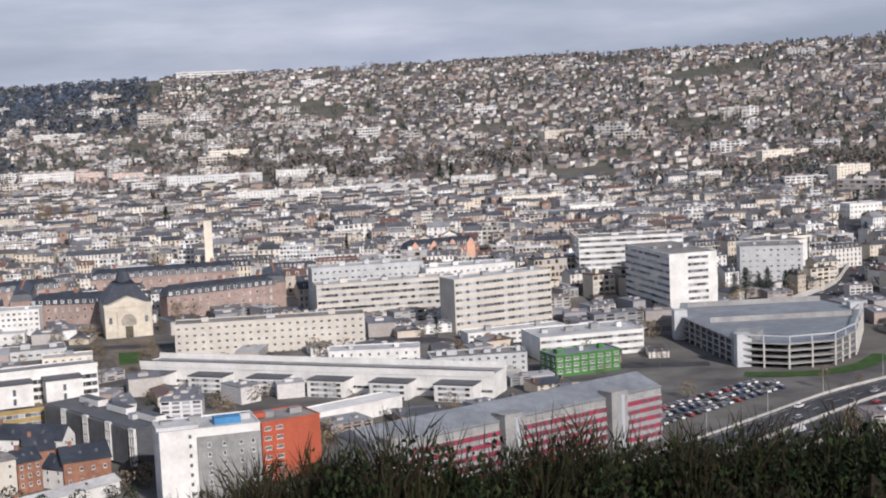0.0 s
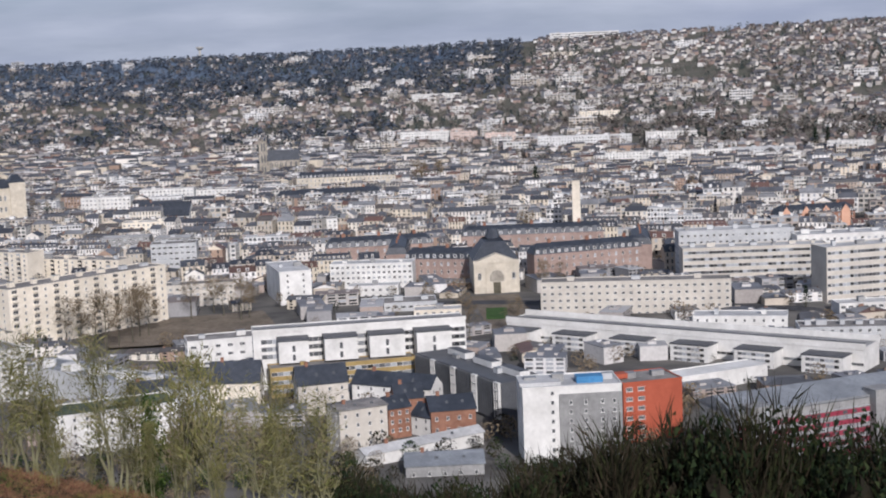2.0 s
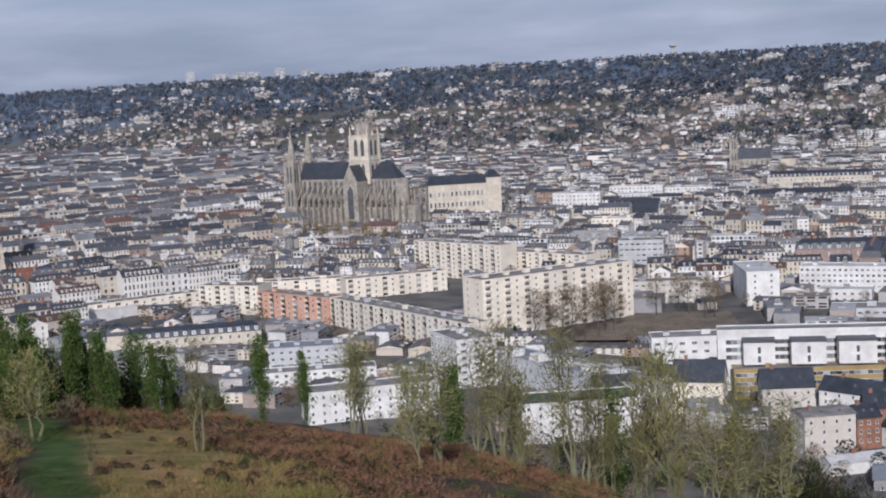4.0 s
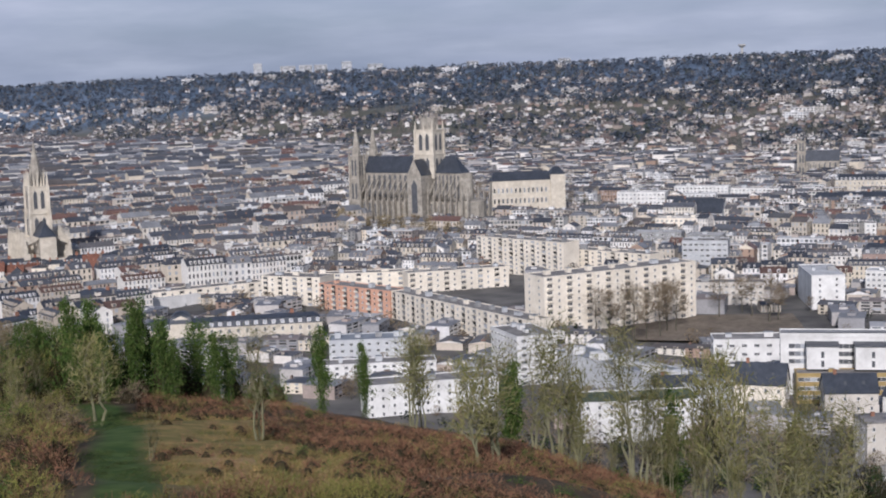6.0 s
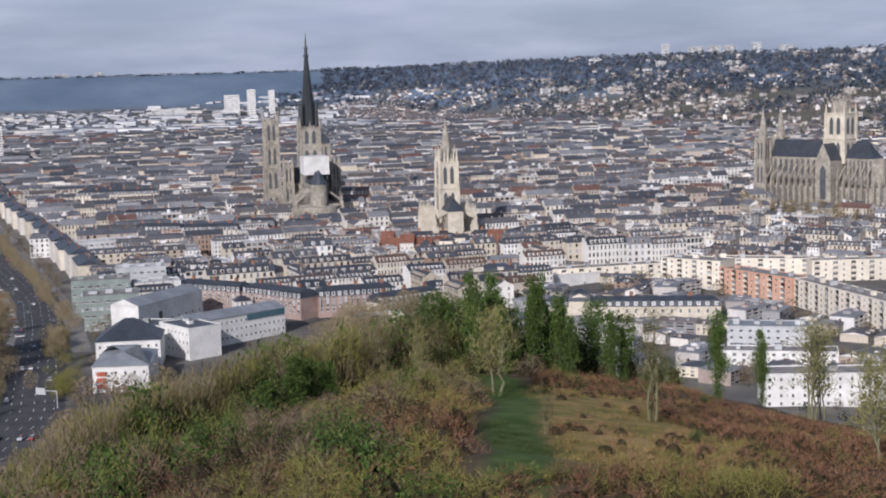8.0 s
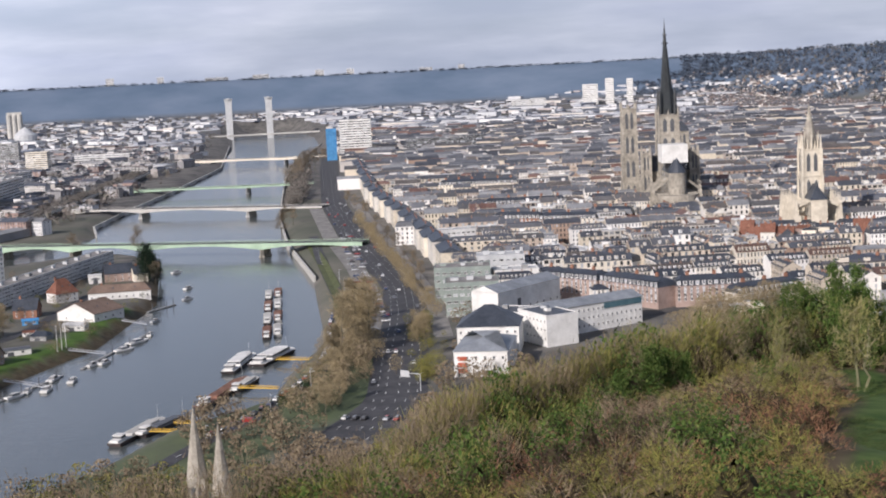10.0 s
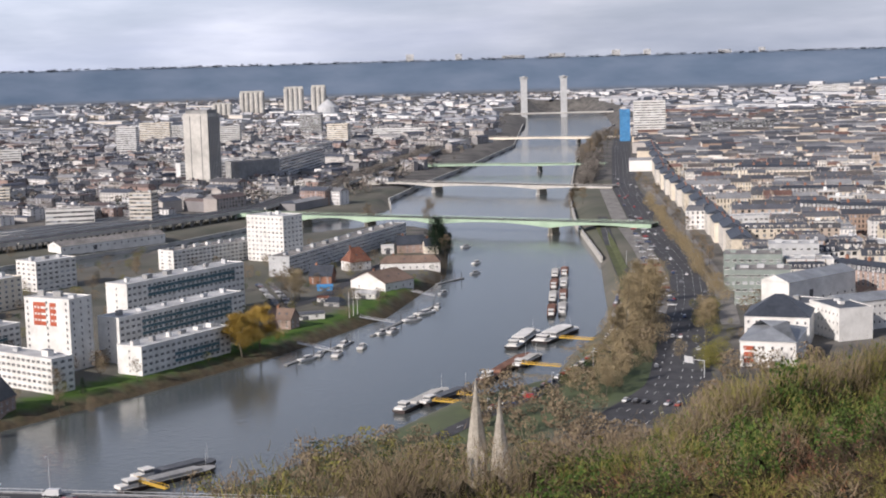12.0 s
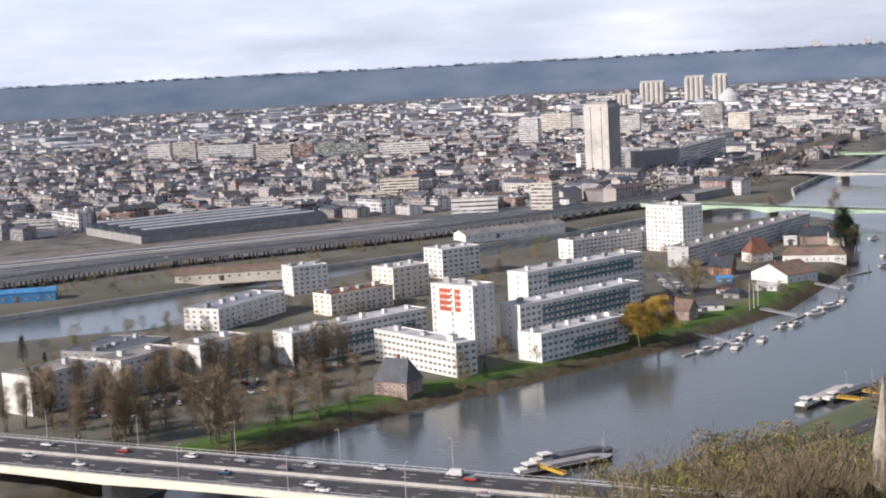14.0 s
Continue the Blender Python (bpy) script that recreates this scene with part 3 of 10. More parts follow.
wv = [water_bm.verts.new((x, y, 0.0)) for x, y in
      [(-250, -900), (-300, -300), (-330, -60), (-420, 130), (-560, 290), (-1000, 480), (-2000, 960), (-3200, 1480), (-3620, 1560), (-3640, 1380), (-2900, 1000), (-1600, 420), (-1250, 180), (-1000, -160), (-880, -330), (-700, -900)]]
wf = water_bm.faces.new(wv)
wf.normal_update()
if wf.normal.z < 0:
    wf.normal_flip()
bmesh.ops.triangulate(water_bm, faces=[wf])
water_bm.to_mesh(water_me)
water_me.materials.append(WATER)
tagged(new("water", water_me), "grey river with small ripples", "river", kind="structure")


# ---------------- where nothing may be strewn ----------------
KEEP = []      # footprints of buildings, roads and open places: (middle x, middle y, half length, half width, angle)


def keep_clear(x, y, a, b, rz=0.0):
    KEEP.append((x, y, a, b, radians(rz)))


def is_clear(px, py, margin=3.0):
    ok = np.ones(np.shape(px), bool)
    for x, y, a, b, r in KEEP:
        dx, dy = px - x, py - y
        u, v = dx * math.cos(r) + dy * math.sin(r), -dx * math.sin(r) + dy * math.cos(r)
        ok &= ~((np.abs(u) < a + margin) & (np.abs(v) < b + margin))
    return ok


def keep_line(line, half):
    for (ax, ay), (bx, by) in zip(line, line[1:]):
        keep_clear((ax + bx) / 2, (ay + by) / 2, math.hypot(bx - ax, by - ay) / 2 + half * 0.3, half, math.degrees(math.atan2(by - ay, bx - ax)))


# ---------------- buildings ----------------
def window_mesh(w, h, frame_mat=None, mullions=1):
    """A window of that size about the middle of its foot, facing -y: a frame that stands proud round a pane set back, and a sill."""
    s = Solid()
    t, p = 0.09, 0.12
    s.face([(-w / 2, -0.03, 0), (w / 2, -0.03, 0), (w / 2, -0.03, h), (-w / 2, -0.03, h)], 1)
    for a, b, c, d in ((-w / 2, -w / 2 + t, 0, h), (w / 2 - t, w / 2, 0, h), (-w / 2 + t, w / 2 - t, h - t, h), (-w / 2 + t, w / 2 - t, 0, t)):
        s.box(a, b, -p, -0.01, c, d, 0)
    for k in range(mullions):
        x = -w / 2 + w * (k + 1) / (mullions + 1)
        s.box(x - 0.035, x + 0.035, -0.08, -0.02, t, h - t, 0)
    s.box(-w / 2 - 0.08, w / 2 + 0.08, -0.2, -0.01, -0.1, 0.0, 0)
    return s.mesh("window", [frame_mat or WHITE, GLASS])


def loggia_mesh(w, h, front=None):
    """A balcony with a solid front, a slab and a dark window wall behind it, facing -y."""
    s = Solid()
    s.face([(-w / 2, -0.03, 0), (w / 2, -0.03, 0), (w / 2, -0.03, h), (-w / 2, -0.03, h)], 1)
    s.box(-w / 2, w / 2, -0.95, -0.01, -0.12, 0.03, 0)
    s.box(-w / 2, w / 2, -1.0, -0.92, 0.03, 0.95, 0)
    for x in (-w / 2, w / 2 - 0.08):
        s.box(x, x + 0.08, -0.92, -0.01, 0.03, 0.95, 0)
    s.box(-0.04, 0.04, -0.09, -0.02, 0.0, h, 0)
    return s.mesh("balcony", [front or CREAM, GLASS])


def band_mesh(length, h, panes, frame_mat=None):
    """A ribbon window from x 0 to its length, facing -y."""
    s = Solid()
    for k in range(panes):
        a, b = length * k / panes, length * (k + 1) / panes
        s.face([(a, -0.03, 0), (b, -0.03, 0), (b, -0.03, h), (a, -0.03, h)], 1)
        s.box(a - 0.05, a + 0.05, -0.12, -0.01, 0, h, 0)
    s.box(0, length, -0.14, -0.01, -0.08, 0.03, 0)
    s.box(0, length, -0.14, -0.01, h - 0.03, h + 0.06, 0)
    return s.mesh("ribbon_window", [frame_mat or WHITE, GLASS])


def on_face(face, length, depth, x, z):
    """The pose on a face of a block ('front' y=0, 'left' x=0, 'right' x=length, 'back') at x along it, as seen from outside."""
    if face == "front":
        return pose(x, 0, z)
    if face == "right":
        return pose(length, x, z, 0, 0, 90)
    if face == "left":
        return pose(0, depth - x, z, 0, 0, -90)
    return pose(length - x, depth, z, 0, 0, 180)


def many(ob, name, me, poses):
    """The same mesh at many poses on one thing: parts of their own on near buildings, joined into one part on far ones."""
    p = ob
    while p.parent:
        p = p.parent
    if p.matrix_world.translation.xy.length < FAR_OFF:
        for m in poses:
            part(name, me, None, ob, m=m)
        return
    co = np.empty(len(me.vertices) * 3)
    me.vertices.foreach_get("co", co)
    co = np.c_[co.reshape(-1, 3), np.ones(len(me.vertices))]
    v = np.concatenate([(co @ np.array(m).T)[:, :3] for m in poses])
    seen = [q for q in me.polygons if q.normal.y < -0.5 or q.normal.z > 0.5]
    base = [tuple(q.vertices) for q in seen]
    n = len(me.vertices)
    f = [tuple(i + k * n for i in q) for k in range(len(poses)) for q in base]
    which = [q.material_index for q in seen] * len(poses)
    joined_me = mesh_of(name + "_row", [tuple(r) for r in v.tolist()], f, list(me.materials), which)
    tagged(part(name + "_row", joined_me, None, ob), kind="stuff")


FAR_OFF = 720.0


def windows_on(ob, face, length, depth, z0, rows, step, cols, w, h, mesh=None, lo=0.0, hi=None, name="window", skip=()):
    run = (length if face in ("front", "back") else depth) if hi is None else hi
    me = mesh or window_mesh(w, h)
    many(ob, name, me, [on_face(face, length, depth, lo + (run - lo) * (c + 0.5) / cols, z0 + r * step) for r in range(rows) for c in range(cols) if c not in skip])


def bands_on(ob, face, length, depth, z0, rows, step, h, panes, lo=0.4, hi=None, frame_mat=None):
    run = length if face in ("front", "back") else depth
    hi = run - 0.4 if hi is None else hi
    me = band_mesh(hi - lo, h, panes, frame_mat)
    many(ob, "ribbon_window", me, [on_face(face, length, depth, lo, z0 + r * step) for r in range(rows)])


def shell(name, label, category, mx, my, ang, length, depth, z0, zt, wall, roof=None, parapet=0.5, roof_boxes=2, group="", edge=None):
    """A flat-roofed block: its front face runs from (mx, my) along ang, and its depth lies to the left of that way."""
    g = z0
    ob = thing(name, label, category, mx, my, g, ang, group)
    h = zt - z0
    s = Solid()
    s.prism([(0, 0), (length, 0), (length, depth), (0, depth)], -3.0, h - parapet, 0)
    part("wall", s, [wall], ob)
    s = Solid()
    s.box(0.25, length - 0.25, 0.25, depth - 0.25, h - parapet, h - parapet + 0.12, 0)
    roof_ob = part("roof", s, [roof or GRAVEL], ob)
    s = Solid()
    for a, b, c, d in ((-0.12, length + 0.12, -0.12, 0.25), (-0.12, length + 0.12, depth - 0.25, depth + 0.12),
                       (-0.12, 0.25, 0.25, depth - 0.25), (length - 0.25, length + 0.12, 0.25, depth - 0.25)):
        s.box(a, b, c, d, h - parapet, h, 0)
    part("parapet", s, [edge or wall], ob)
    rr = random.Random(int(abs(mx * 13 + my * 7)))
    for k in range(roof_boxes):
        x = length * (k + 0.5) / roof_boxes + rr.uniform(-1, 1)
        s = Solid()
        a, b, c = rr.uniform(0.8, 2.2), rr.uniform(0.7, 1.6), rr.uniform(0.9, 2.0)
        s.box(x - a, x + a, depth / 2 - b, depth / 2 + b, h - parapet + 0.12, h + c, 0, 1)
        s.box(x - a - 0.1, x + a + 0.1, depth / 2 - b - 0.1, depth / 2 + b + 0.1, h + c, h + c + 0.12, 1)
        part("plant_box", s, [rr.choice([wall, PALEGREY, GREY]), ZINC], roof_ob)
    c_, s_ = math.cos(radians(ang)), math.sin(radians(ang))
    keep_clear(mx + c_ * length / 2 - s_ * depth / 2, my + s_ * length / 2 + c_ * depth / 2, length / 2, depth / 2, ang)
    return ob


# --- the island ---
W14 = window_mesh(1.5, 1.3)
WBAND = window_mesh(2.2, 1.3, mullions=2)

def long_slab(x, y, length, depth, zt, floors, teal):
    """One of the parallel white slabs on the island, with a band of teal panels under its top windows."""
    ob = shell("apartment_slab", "long white apartment slab with teal panel bands on the island", "apartment block", x, y, 130, length, depth, 4, zt, WHITE, PALEROOF, roof_boxes=6, group="white slabs on the island")
    step = (zt - 5.2) / floors
    lo = 14 if length > 60 else 20
    windows_on(ob, "front", length, depth, 1.0, floors, step, int(length / 3.4), 1.9, 1.25, WBAND)
    s = Solid()
    for r in teal:
        for k in range(int((length - lo - 6) / 2.4)):
            s.box(lo + k * 2.4 + 0.06, lo + k * 2.4 + 2.34, -0.10, -0.01, 1.0 + r * step - (step - 1.25) - 0.02, 1.0 + r * step - 0.14, 0)
            s.box(lo + k * 2.4 + 1.95, lo + k * 2.4 + 2.55, -0.10, -0.01, 1.0 + r * step + 0.06, 1.0 + r * step + 1.2, 0)
    part("panel_band", s, [TEAL], ob, "teal panels")
    windows_on(ob, "left", length, depth, 1.0, floors, step, 1, 1.0, 1.2, window_mesh(0.9, 1.2, mullions=0))
    return ob


long_slab(-615, 59, 56, 14, 16.5, 4, (1, 2))
long_slab(-645, 53, 82, 13, 24.5, 7, (4, 5, 6))
long_slab(-712, 63, 86, 14, 29.5, 8, (6, 7))
long_slab(-638, -48, 79, 14, 18.8, 5, (2, 3))


def block(name, label, x, y, ang, length, depth, z0, zt, wall, floors, cols, win=None, sides=("left",), side_cols=2, roof=None, boxes=2, group="", category="apartment block", foot=1.0, edge=None, skip=()):
    """A flat-roofed block with single windows in its front and ends."""
    ob = shell(name, label, category, x, y, ang, length, depth, z0, zt, wall, roof, roof_boxes=boxes, group=group, edge=edge)
    step = (zt - z0 - 0.9) / floors
    me = win or W14
    windows_on(ob, "front", length, depth, foot, floors, step, cols, 1, 1, me, skip=skip)
    for f in sides:
        windows_on(ob, f, length, depth, foot, floors, step, side_cols, 1, 1, me)
    return ob


def ribbon(name, label, x, y, ang, length, depth, z0, zt, wall, floors, panes, h=1.5, sides=(), roof=None, boxes=2, frame_mat=None, category="office block", edge=None, group="", lo=0.4, hi=None):
    """A flat-roofed block with ribbon windows."""
    ob = shell(name, label, category, x, y, ang, length, depth, z0, zt, wall, roof, roof_boxes=boxes, group=group, edge=edge)
    step = (zt - z0 - 0.8) / floors
    bands_on(ob, "front", length, depth, 1.0, floors, step, h, panes, lo, hi, frame_mat)
    for f in sides:
        bands_on(ob, f, length, depth, 1.0, floors, step, h, max(3, int(panes * depth / length)), frame_mat=frame_mat)
    return ob


WSMALL = window_mesh(1.0, 1.3, mullions=0)
sign = block("tower_block", "white eleven-storey tower block with a red panel sign", -655.7, 14.3, 44, 25.5, 14, 4, 35.2, WHITE, 11, 7, WSMALL, ("right",), 3, PALEROOF, 3, category="tower block", skip=(1, 2, 4, 5))
s = Solid()
for a, b in ((5.2, 12.2), (14.5, 18.0)):
    for r in range(4):
        s.box(a, b, -0.16, -0.01, 19.2 + r * 2.75, 21.0 + r * 2.75, 0)
    for k in range(int((b - a) / 1.75)):
        for r in range(3):
            s.box(a + k * 1.75, a + k * 1.75 + 0.6, -0.16, -0.01, 21.0 + r * 2.75, 21.95 + r * 2.75, 0)
part("sign_panel", s, [ORANGE], sign, "orange-red panels")
block("apartment_block", "long low white apartment block near the river bank", -640.5, -12.0, 36, 57.5, 11, 4, 18.4, WHITE, 5, 18, WBAND, ("right",), 3, PALEROOF, 3)
block("apartment_block", "white block of flats with roof terraces on the island", -884, 27, 122, 28, 20, 4, 22, WHITE, 6, 7, WBAND, ("left",), 4, PALEROOF, 3)
block("tower_block", "white ten-storey tower block near the tip of the island", -941, 185, 127, 19, 32, 4, 34.5, WHITE, 10, 5, W14, ("left",), 9, PALEROOF, 2, category="tower block")
block("apartment_block", "long beige and white row of flats on the island", -937, 113, 122, 82, 15, 4, 17, WHITE, 5, 24, WBAND, ("left",), 2, GRAVEL, 8)
block("apartment_block", "long row of flats leading to the tip of the island", -875, 175, 142, 190, 14, 4, 16.5, PALEGREY, 5, 52, WBAND, ("left",), 2, GRAVEL, 10)
for fx_, fy_, fa_, fl_ in ((-568, -145, 142, 34), (-591, -114, 144, 32), (-614, -85, 140, 30)):
    block("apartment_block", "white five-storey block of flats behind bare trees", fx_, fy_, fa_, fl_, 17, 4, 20, WHITE, 5, 8, W14, (), 3, GRAVEL, 2, group="white blocks by the motorway bridge")
block("apartment_block", "white stepped flats with grey attic storeys", -741, -92, 150, 60, 22, 4, 15.5, WHITE, 4, 12, W14, ("left",), 5, ZINC, 5)
block("apartment_block", "white and pink eight-storey block by the south arm", -847, -61, 115, 22, 17, 4, 21, WHITE, 6, 6, W14, ("left",), 4, PALEROOF, 3)
block("apartment_block", "cream flats with brick-red roof gardens", -768, -36, 129, 42, 16, 4, 15.5, CREAM, 4, 11, W14, ("left",), 3, TILE, 4)
block("apartment_block", "cream six-storey flats on the island", -815, -3, 128, 26, 19, 4, 21.5, CREAM, 6, 6, W14, ("left",), 4, PALEROOF, 3)

# --- the left bank ---
arch = shell("archive_tower", "tall blank pale concrete tower with dark slits and a rooftop pavilion", "tower", -1520, 200, 44, 31, 20, 6, 86.5, CONCRETE, GREY, roof_boxes=0)
for x in (8.6, 22.2):
    s = Solid()
    s.box(x - 0.35, x + 0.35, -0.12, -0.01, 4, 78, 0)
    part("slit", s, [DARKGREY], arch, "dark vertical slit")
for k in range(7):
    s = Solid()
    s.box(31.01, 31.14, 1.2 + k * 2.7, 2.2 + k * 2.7, 4, 77, 0)
    part("shaft_window", s, [GLASS], arch)
s = Solid()
s.box(2, 29, 2, 18, 80.5, 83.6, 0)
s.box(1.2, 29.8, 1.2, 18.8, 83.6, 84.0, 0)
part("pavilion", s, [GREY], arch, "dark glazed rooftop pavilion")
ribbon("council_offices", "long grey office slab with ribbon windows along the quay", -1578, 310, 154, 214, 18, 6, 33, PALEGREY, 8, 60, 1.6, (), GRAVEL, 8)
shell("council_offices", "blank grey end block of the council offices", "office block", -1541, 259, 127, 63, 20, 6, 34, GREY, GRAVEL, roof_boxes=2)
ribbon("council_offices", "pale office wing with ribbon windows behind the archive tower", -1600, 205, 100, 92, 16, 6, 31, OFFICEWHITE, 7, 30, 1.5, (), PALEROOF, 3)

# --- north: hospital, school and offices ---
ribbon("hospital_slab", "long white hospital slab with ribbon windows", -27, 742, 9, 72, 15, 11, 32, BEIGE, 6, 34, 1.5, (), PALEROOF, 7)
ribbon("hospital_slab", "beige hospital wing with ribbon windows", 40, 692, 25, 54, 15, 11, 38, BEIGE, 7, 28, 1.5, (), PALEROOF, 4)
block("residence", "pale five-storey residence with small dark windows", -89, 664, 3.5, 86, 14, 11, 27.7, BEIGE, 5, 24, W14, ("right",), 3, GRAVEL, 3)
block("annexe", "white three-storey hospital annexe with square windows", -19, 622, -2, 39, 14, 10, 19.2, WHITE, 3, 10, WSMALL, ("left",), 3, PALEROOF, 2)
ribbon("clinic", "white low clinic with strip windows and rooftop boxes", 72, 624, 12, 48, 26, 10, 20, WHITE, 3, 20, 1.2, (), PALEROOF, 4)
block("green_building", "green panelled two-storey building", 74, 588, 20, 30, 14, 10, 18.5, GREENP, 3, 8, WBAND, ("left",), 3, ZINC, 3)
ribbon("office_tower", "white and grey nine-storey office tower", 150, 725, 12, 26, 58, 9, 41, WHITE, 9, 7, 1.5, ("left",), GRAVEL, 3, category="office tower", lo=10, hi=21)
ribbon("office_tower", "white office slab behind the tower", 120, 830, 0, 60, 20, 9, 40, WHITE, 9, 20, 1.5, ("left", "right"), GRAVEL, 4, category="office tower")
school = shell("school_wing", "long white school wing with a stepped roof and projecting bays", "school", -98, 619, -24, 157, 16, 9, 18.7, WHITE, GREY, roof_boxes=0)
college = shell("school_wing", "white college wing with projecting box bays", "school", -181, 526, 20, 82, 15, 9, 31, WHITE, GREY, roof_boxes=0)
white = block("apartment_block", "white rendered seven-storey block at the foot of the hill", -64, 429, 14, 30, 18, 8, 32, WHITE, 8, 5, WSMALL, ("left",), 3, PALEROOF, 4, skip=(0, 2, 3, 4))
orange = block("apartment_block", "orange panelled six-storey block", -36, 456, 26, 20, 16, 8, 27.5, ORANGE, 6, 5, WBAND, (), 3, GRAVEL, 2, skip=(2, 3, 4))
block("dark_block", "dark clad school block with tall windows", -118.5, 530, -52, 65, 17, 9, 22.3, DARKGREY, 4, 13, WBAND, ("left",), 3, DARKGREY, 2)
keep_clear(0, 556, 52, 14, 8)
block("school_wing", "low plain white wing before the school", -24, 518, 36, 42, 12, 9, 15.2, WHITE, 1, 2, WSMALL, (), 2, WHITE, 0, category="school")
shed = shell("railway_hall", "long grey hall with raspberry panel bands and stair towers", "hall", -1, 418, 33, 115, 20, 9, 27.0, GREY, ZINC, roof_boxes=0)
s = Solid()
s.face([(-0.3, -0.6, 17.6), (115.3, -0.6, 17.6), (115.3, 12, 21.2), (-0.3, 12, 21.2)], 0)
s.face([(-0.3, 12, 21.2), (115.3, 12, 21.2), (115.3, 20.4, 18.2), (-0.3, 20.4, 18.2)], 0)
s.face([(-0.3, -0.6, 17.6), (-0.3, 12, 21.2), (-0.3, 20.4, 18.2)], 0)
s.face([(115.3, -0.6, 17.6), (115.3, 20.4, 18.2), (115.3, 12, 21.2)], 0)
part("pitched_roof", s, [ZINC], shed, "grey standing-seam roof")
s = Solid()
for k in range(57):
    s.box(k * 2.02 - 0.04, k * 2.02 + 0.04, -0.6, 0.2, 17.6, 17.95, 0)
part("roof_seam", s, [ZINC], shed)
for r in range(5):
    z_ = 13.2 - r * 3.0
    for k in range(9):
        s = Solid()
        s.box(0.5 + k * 12.7, 13.1 + k * 12.7, -0.2, -0.01, z_, z_ + 1.35, 0)
        band = part("panel_band", s, [REDPANEL], shed, "raspberry panels")
        for q in range(4):
            if (k * 5 + q * 3 + r) % 4:
                s = Solid()
                s.box(1.6 + k * 12.7 + q * 3.1, 3.1 + k * 12.7 + q * 3.1, -0.26, -0.19, z_ + 0.25, z_ + 1.15, 0)
                part("window", s, [GLASS], band)
    for zz in (-0.5, -0.95, 1.75):
        s = Solid()
        s.box(0, 115, -0.5, -0.05, z_ + zz, z_ + zz + 0.18, 0)
        part("rail", s, [METAL], shed, "pale metal rail")
for x in (3, 46, 90):
    s = Solid()
    s.box(x, x + 7, -3.0, 3.0, -3, 19.6, 0)
    s.box(x - 0.15, x + 7.15, -3.15, 3.15, 19.6, 19.9, 0)
    s.box(x + 4.2, x + 5.6, -3.08, -2.9, 0.5, 18.6, 1)
    part("stair_tower", s, [GREY, GLASS], shed, "grey metal stair tower")

# --- cream estate ---
LOG = loggia_mesh(2.6, 2.2)
def estate(label, x, y, ang, length, depth, z0, zt, floors, bays, wall=CREAM, sides=()):
    ob = shell("apartment_block", label, "apartment block", x, y, ang, length, depth, z0, zt, wall, GRAVEL, roof_boxes=max(2, int(length / 11)), group="cream estate")
    step = (zt - z0 - 0.9) / floors
    w = length / bays
    many(ob, "balcony", LOG, [pose(w * (k + 0.28), 0, 1.0 + r * step) for k in range(bays) for r in range(floors)])
    many(ob, "window", WSMALL, [pose(w * (k + 0.75), 0, 1.0 + r * step) for k in range(bays) for r in range(floors)])
    for f in sides:
        windows_on(ob, f, length, depth, 1.0, floors, step, 2, 1, 1, WSMALL)
    return ob


estate("cream nine-storey slab of flats with balconies", -457, 772, -14.6, 71, 14, 12, 34, 8, 8)
estate("cream slab of flats behind the estate", -394, 774, -11.7, 57, 14, 12, 28, 6, 6)
estate("large cream slab of flats with columns of balconies", -312, 586, 60, 86, 17, 11, 39.3, 9, 8, sides=("left",))
estate("salmon five-storey wing of the estate", -462, 617, -13, 54, 12, 11, 25.6, 5, 6, SALMON)
estate("cream five-storey wing of the estate", -409, 606, -27, 121, 12, 11, 25.6, 5, 13)
estate("cream wing of flats across the courtyard", -445, 676, 48, 59, 12, 11, 24, 4, 6)
estate("long cream rear wing of the estate", -500, 660, 32, 95, 12, 11, 23, 4, 8)
estate("cream block at the corner of the estate", -503, 620, 8, 36, 16, 10, 27.3, 6, 4)
estate("low cream wing of flats by the avenue", -556, 582, 62, 72, 12, 10, 20, 3, 7)
keep_clear(-395, 690, 74, 52, 10)
keep_clear(-330, 690, 30, 60, 0)
red = block("apartment_block", "white and grey flats with dark red panels", -298, 513, -39, 28, 17, 9, 29.4, WHITE, 7, 8, WBAND, ("right",), 3, GRAVEL, 4)
shell("workshop", "long pale building with white rooflights", "workshop", -271, 515, -27.7, 88, 16, 9, 21, PALEGREY, ZINC, roof_boxes=5)
block("apartment_block", "white low building among the bare trees", -300, 426, 44, 49, 14, 9, 21.5, WHITE, 4, 12, WSMALL, ("left",), 3, GRAVEL, 1)
block("apartment_block", "white flats with a green mossy roof", -217, 432, 34, 40, 18, 10, 21.5, WHITE, 4, 10, WSMALL, ("left",), 4, MOSSROOF, 1)
block("apartment_block", "pale grey flats with roof terraces below the estate", -369, 498, 34, 34, 16, 9, 21.2, PALEGREY, 4, 9, W14, ("left",), 4, ZINC, 4)
block("apartment_block", "long low white building below the estate", -352, 470, 36, 46, 12, 9, 17, WHITE, 3, 12, W14, ("left",), 3, GRAVEL, 3)
# --- quay ---
block("quay_building", "white quayside block with square windows", -567, 346, -3, 26, 16, 6, 22, WHITE, 4, 8, WSMALL, ("left",), 5, SLATE, 1)

# ---------------- churches ----------------
def lancets(s, x0, x1, y, z0, z1, n, m, out=-1):
    """Tall pointed window shapes set on a wall that runs along x at y."""
    for k in range(n):
        c, w = x0 + (x1 - x0) * (k + 0.5) / n, abs(x1 - x0) / n * 0.26
        yy = y + out * 0.08
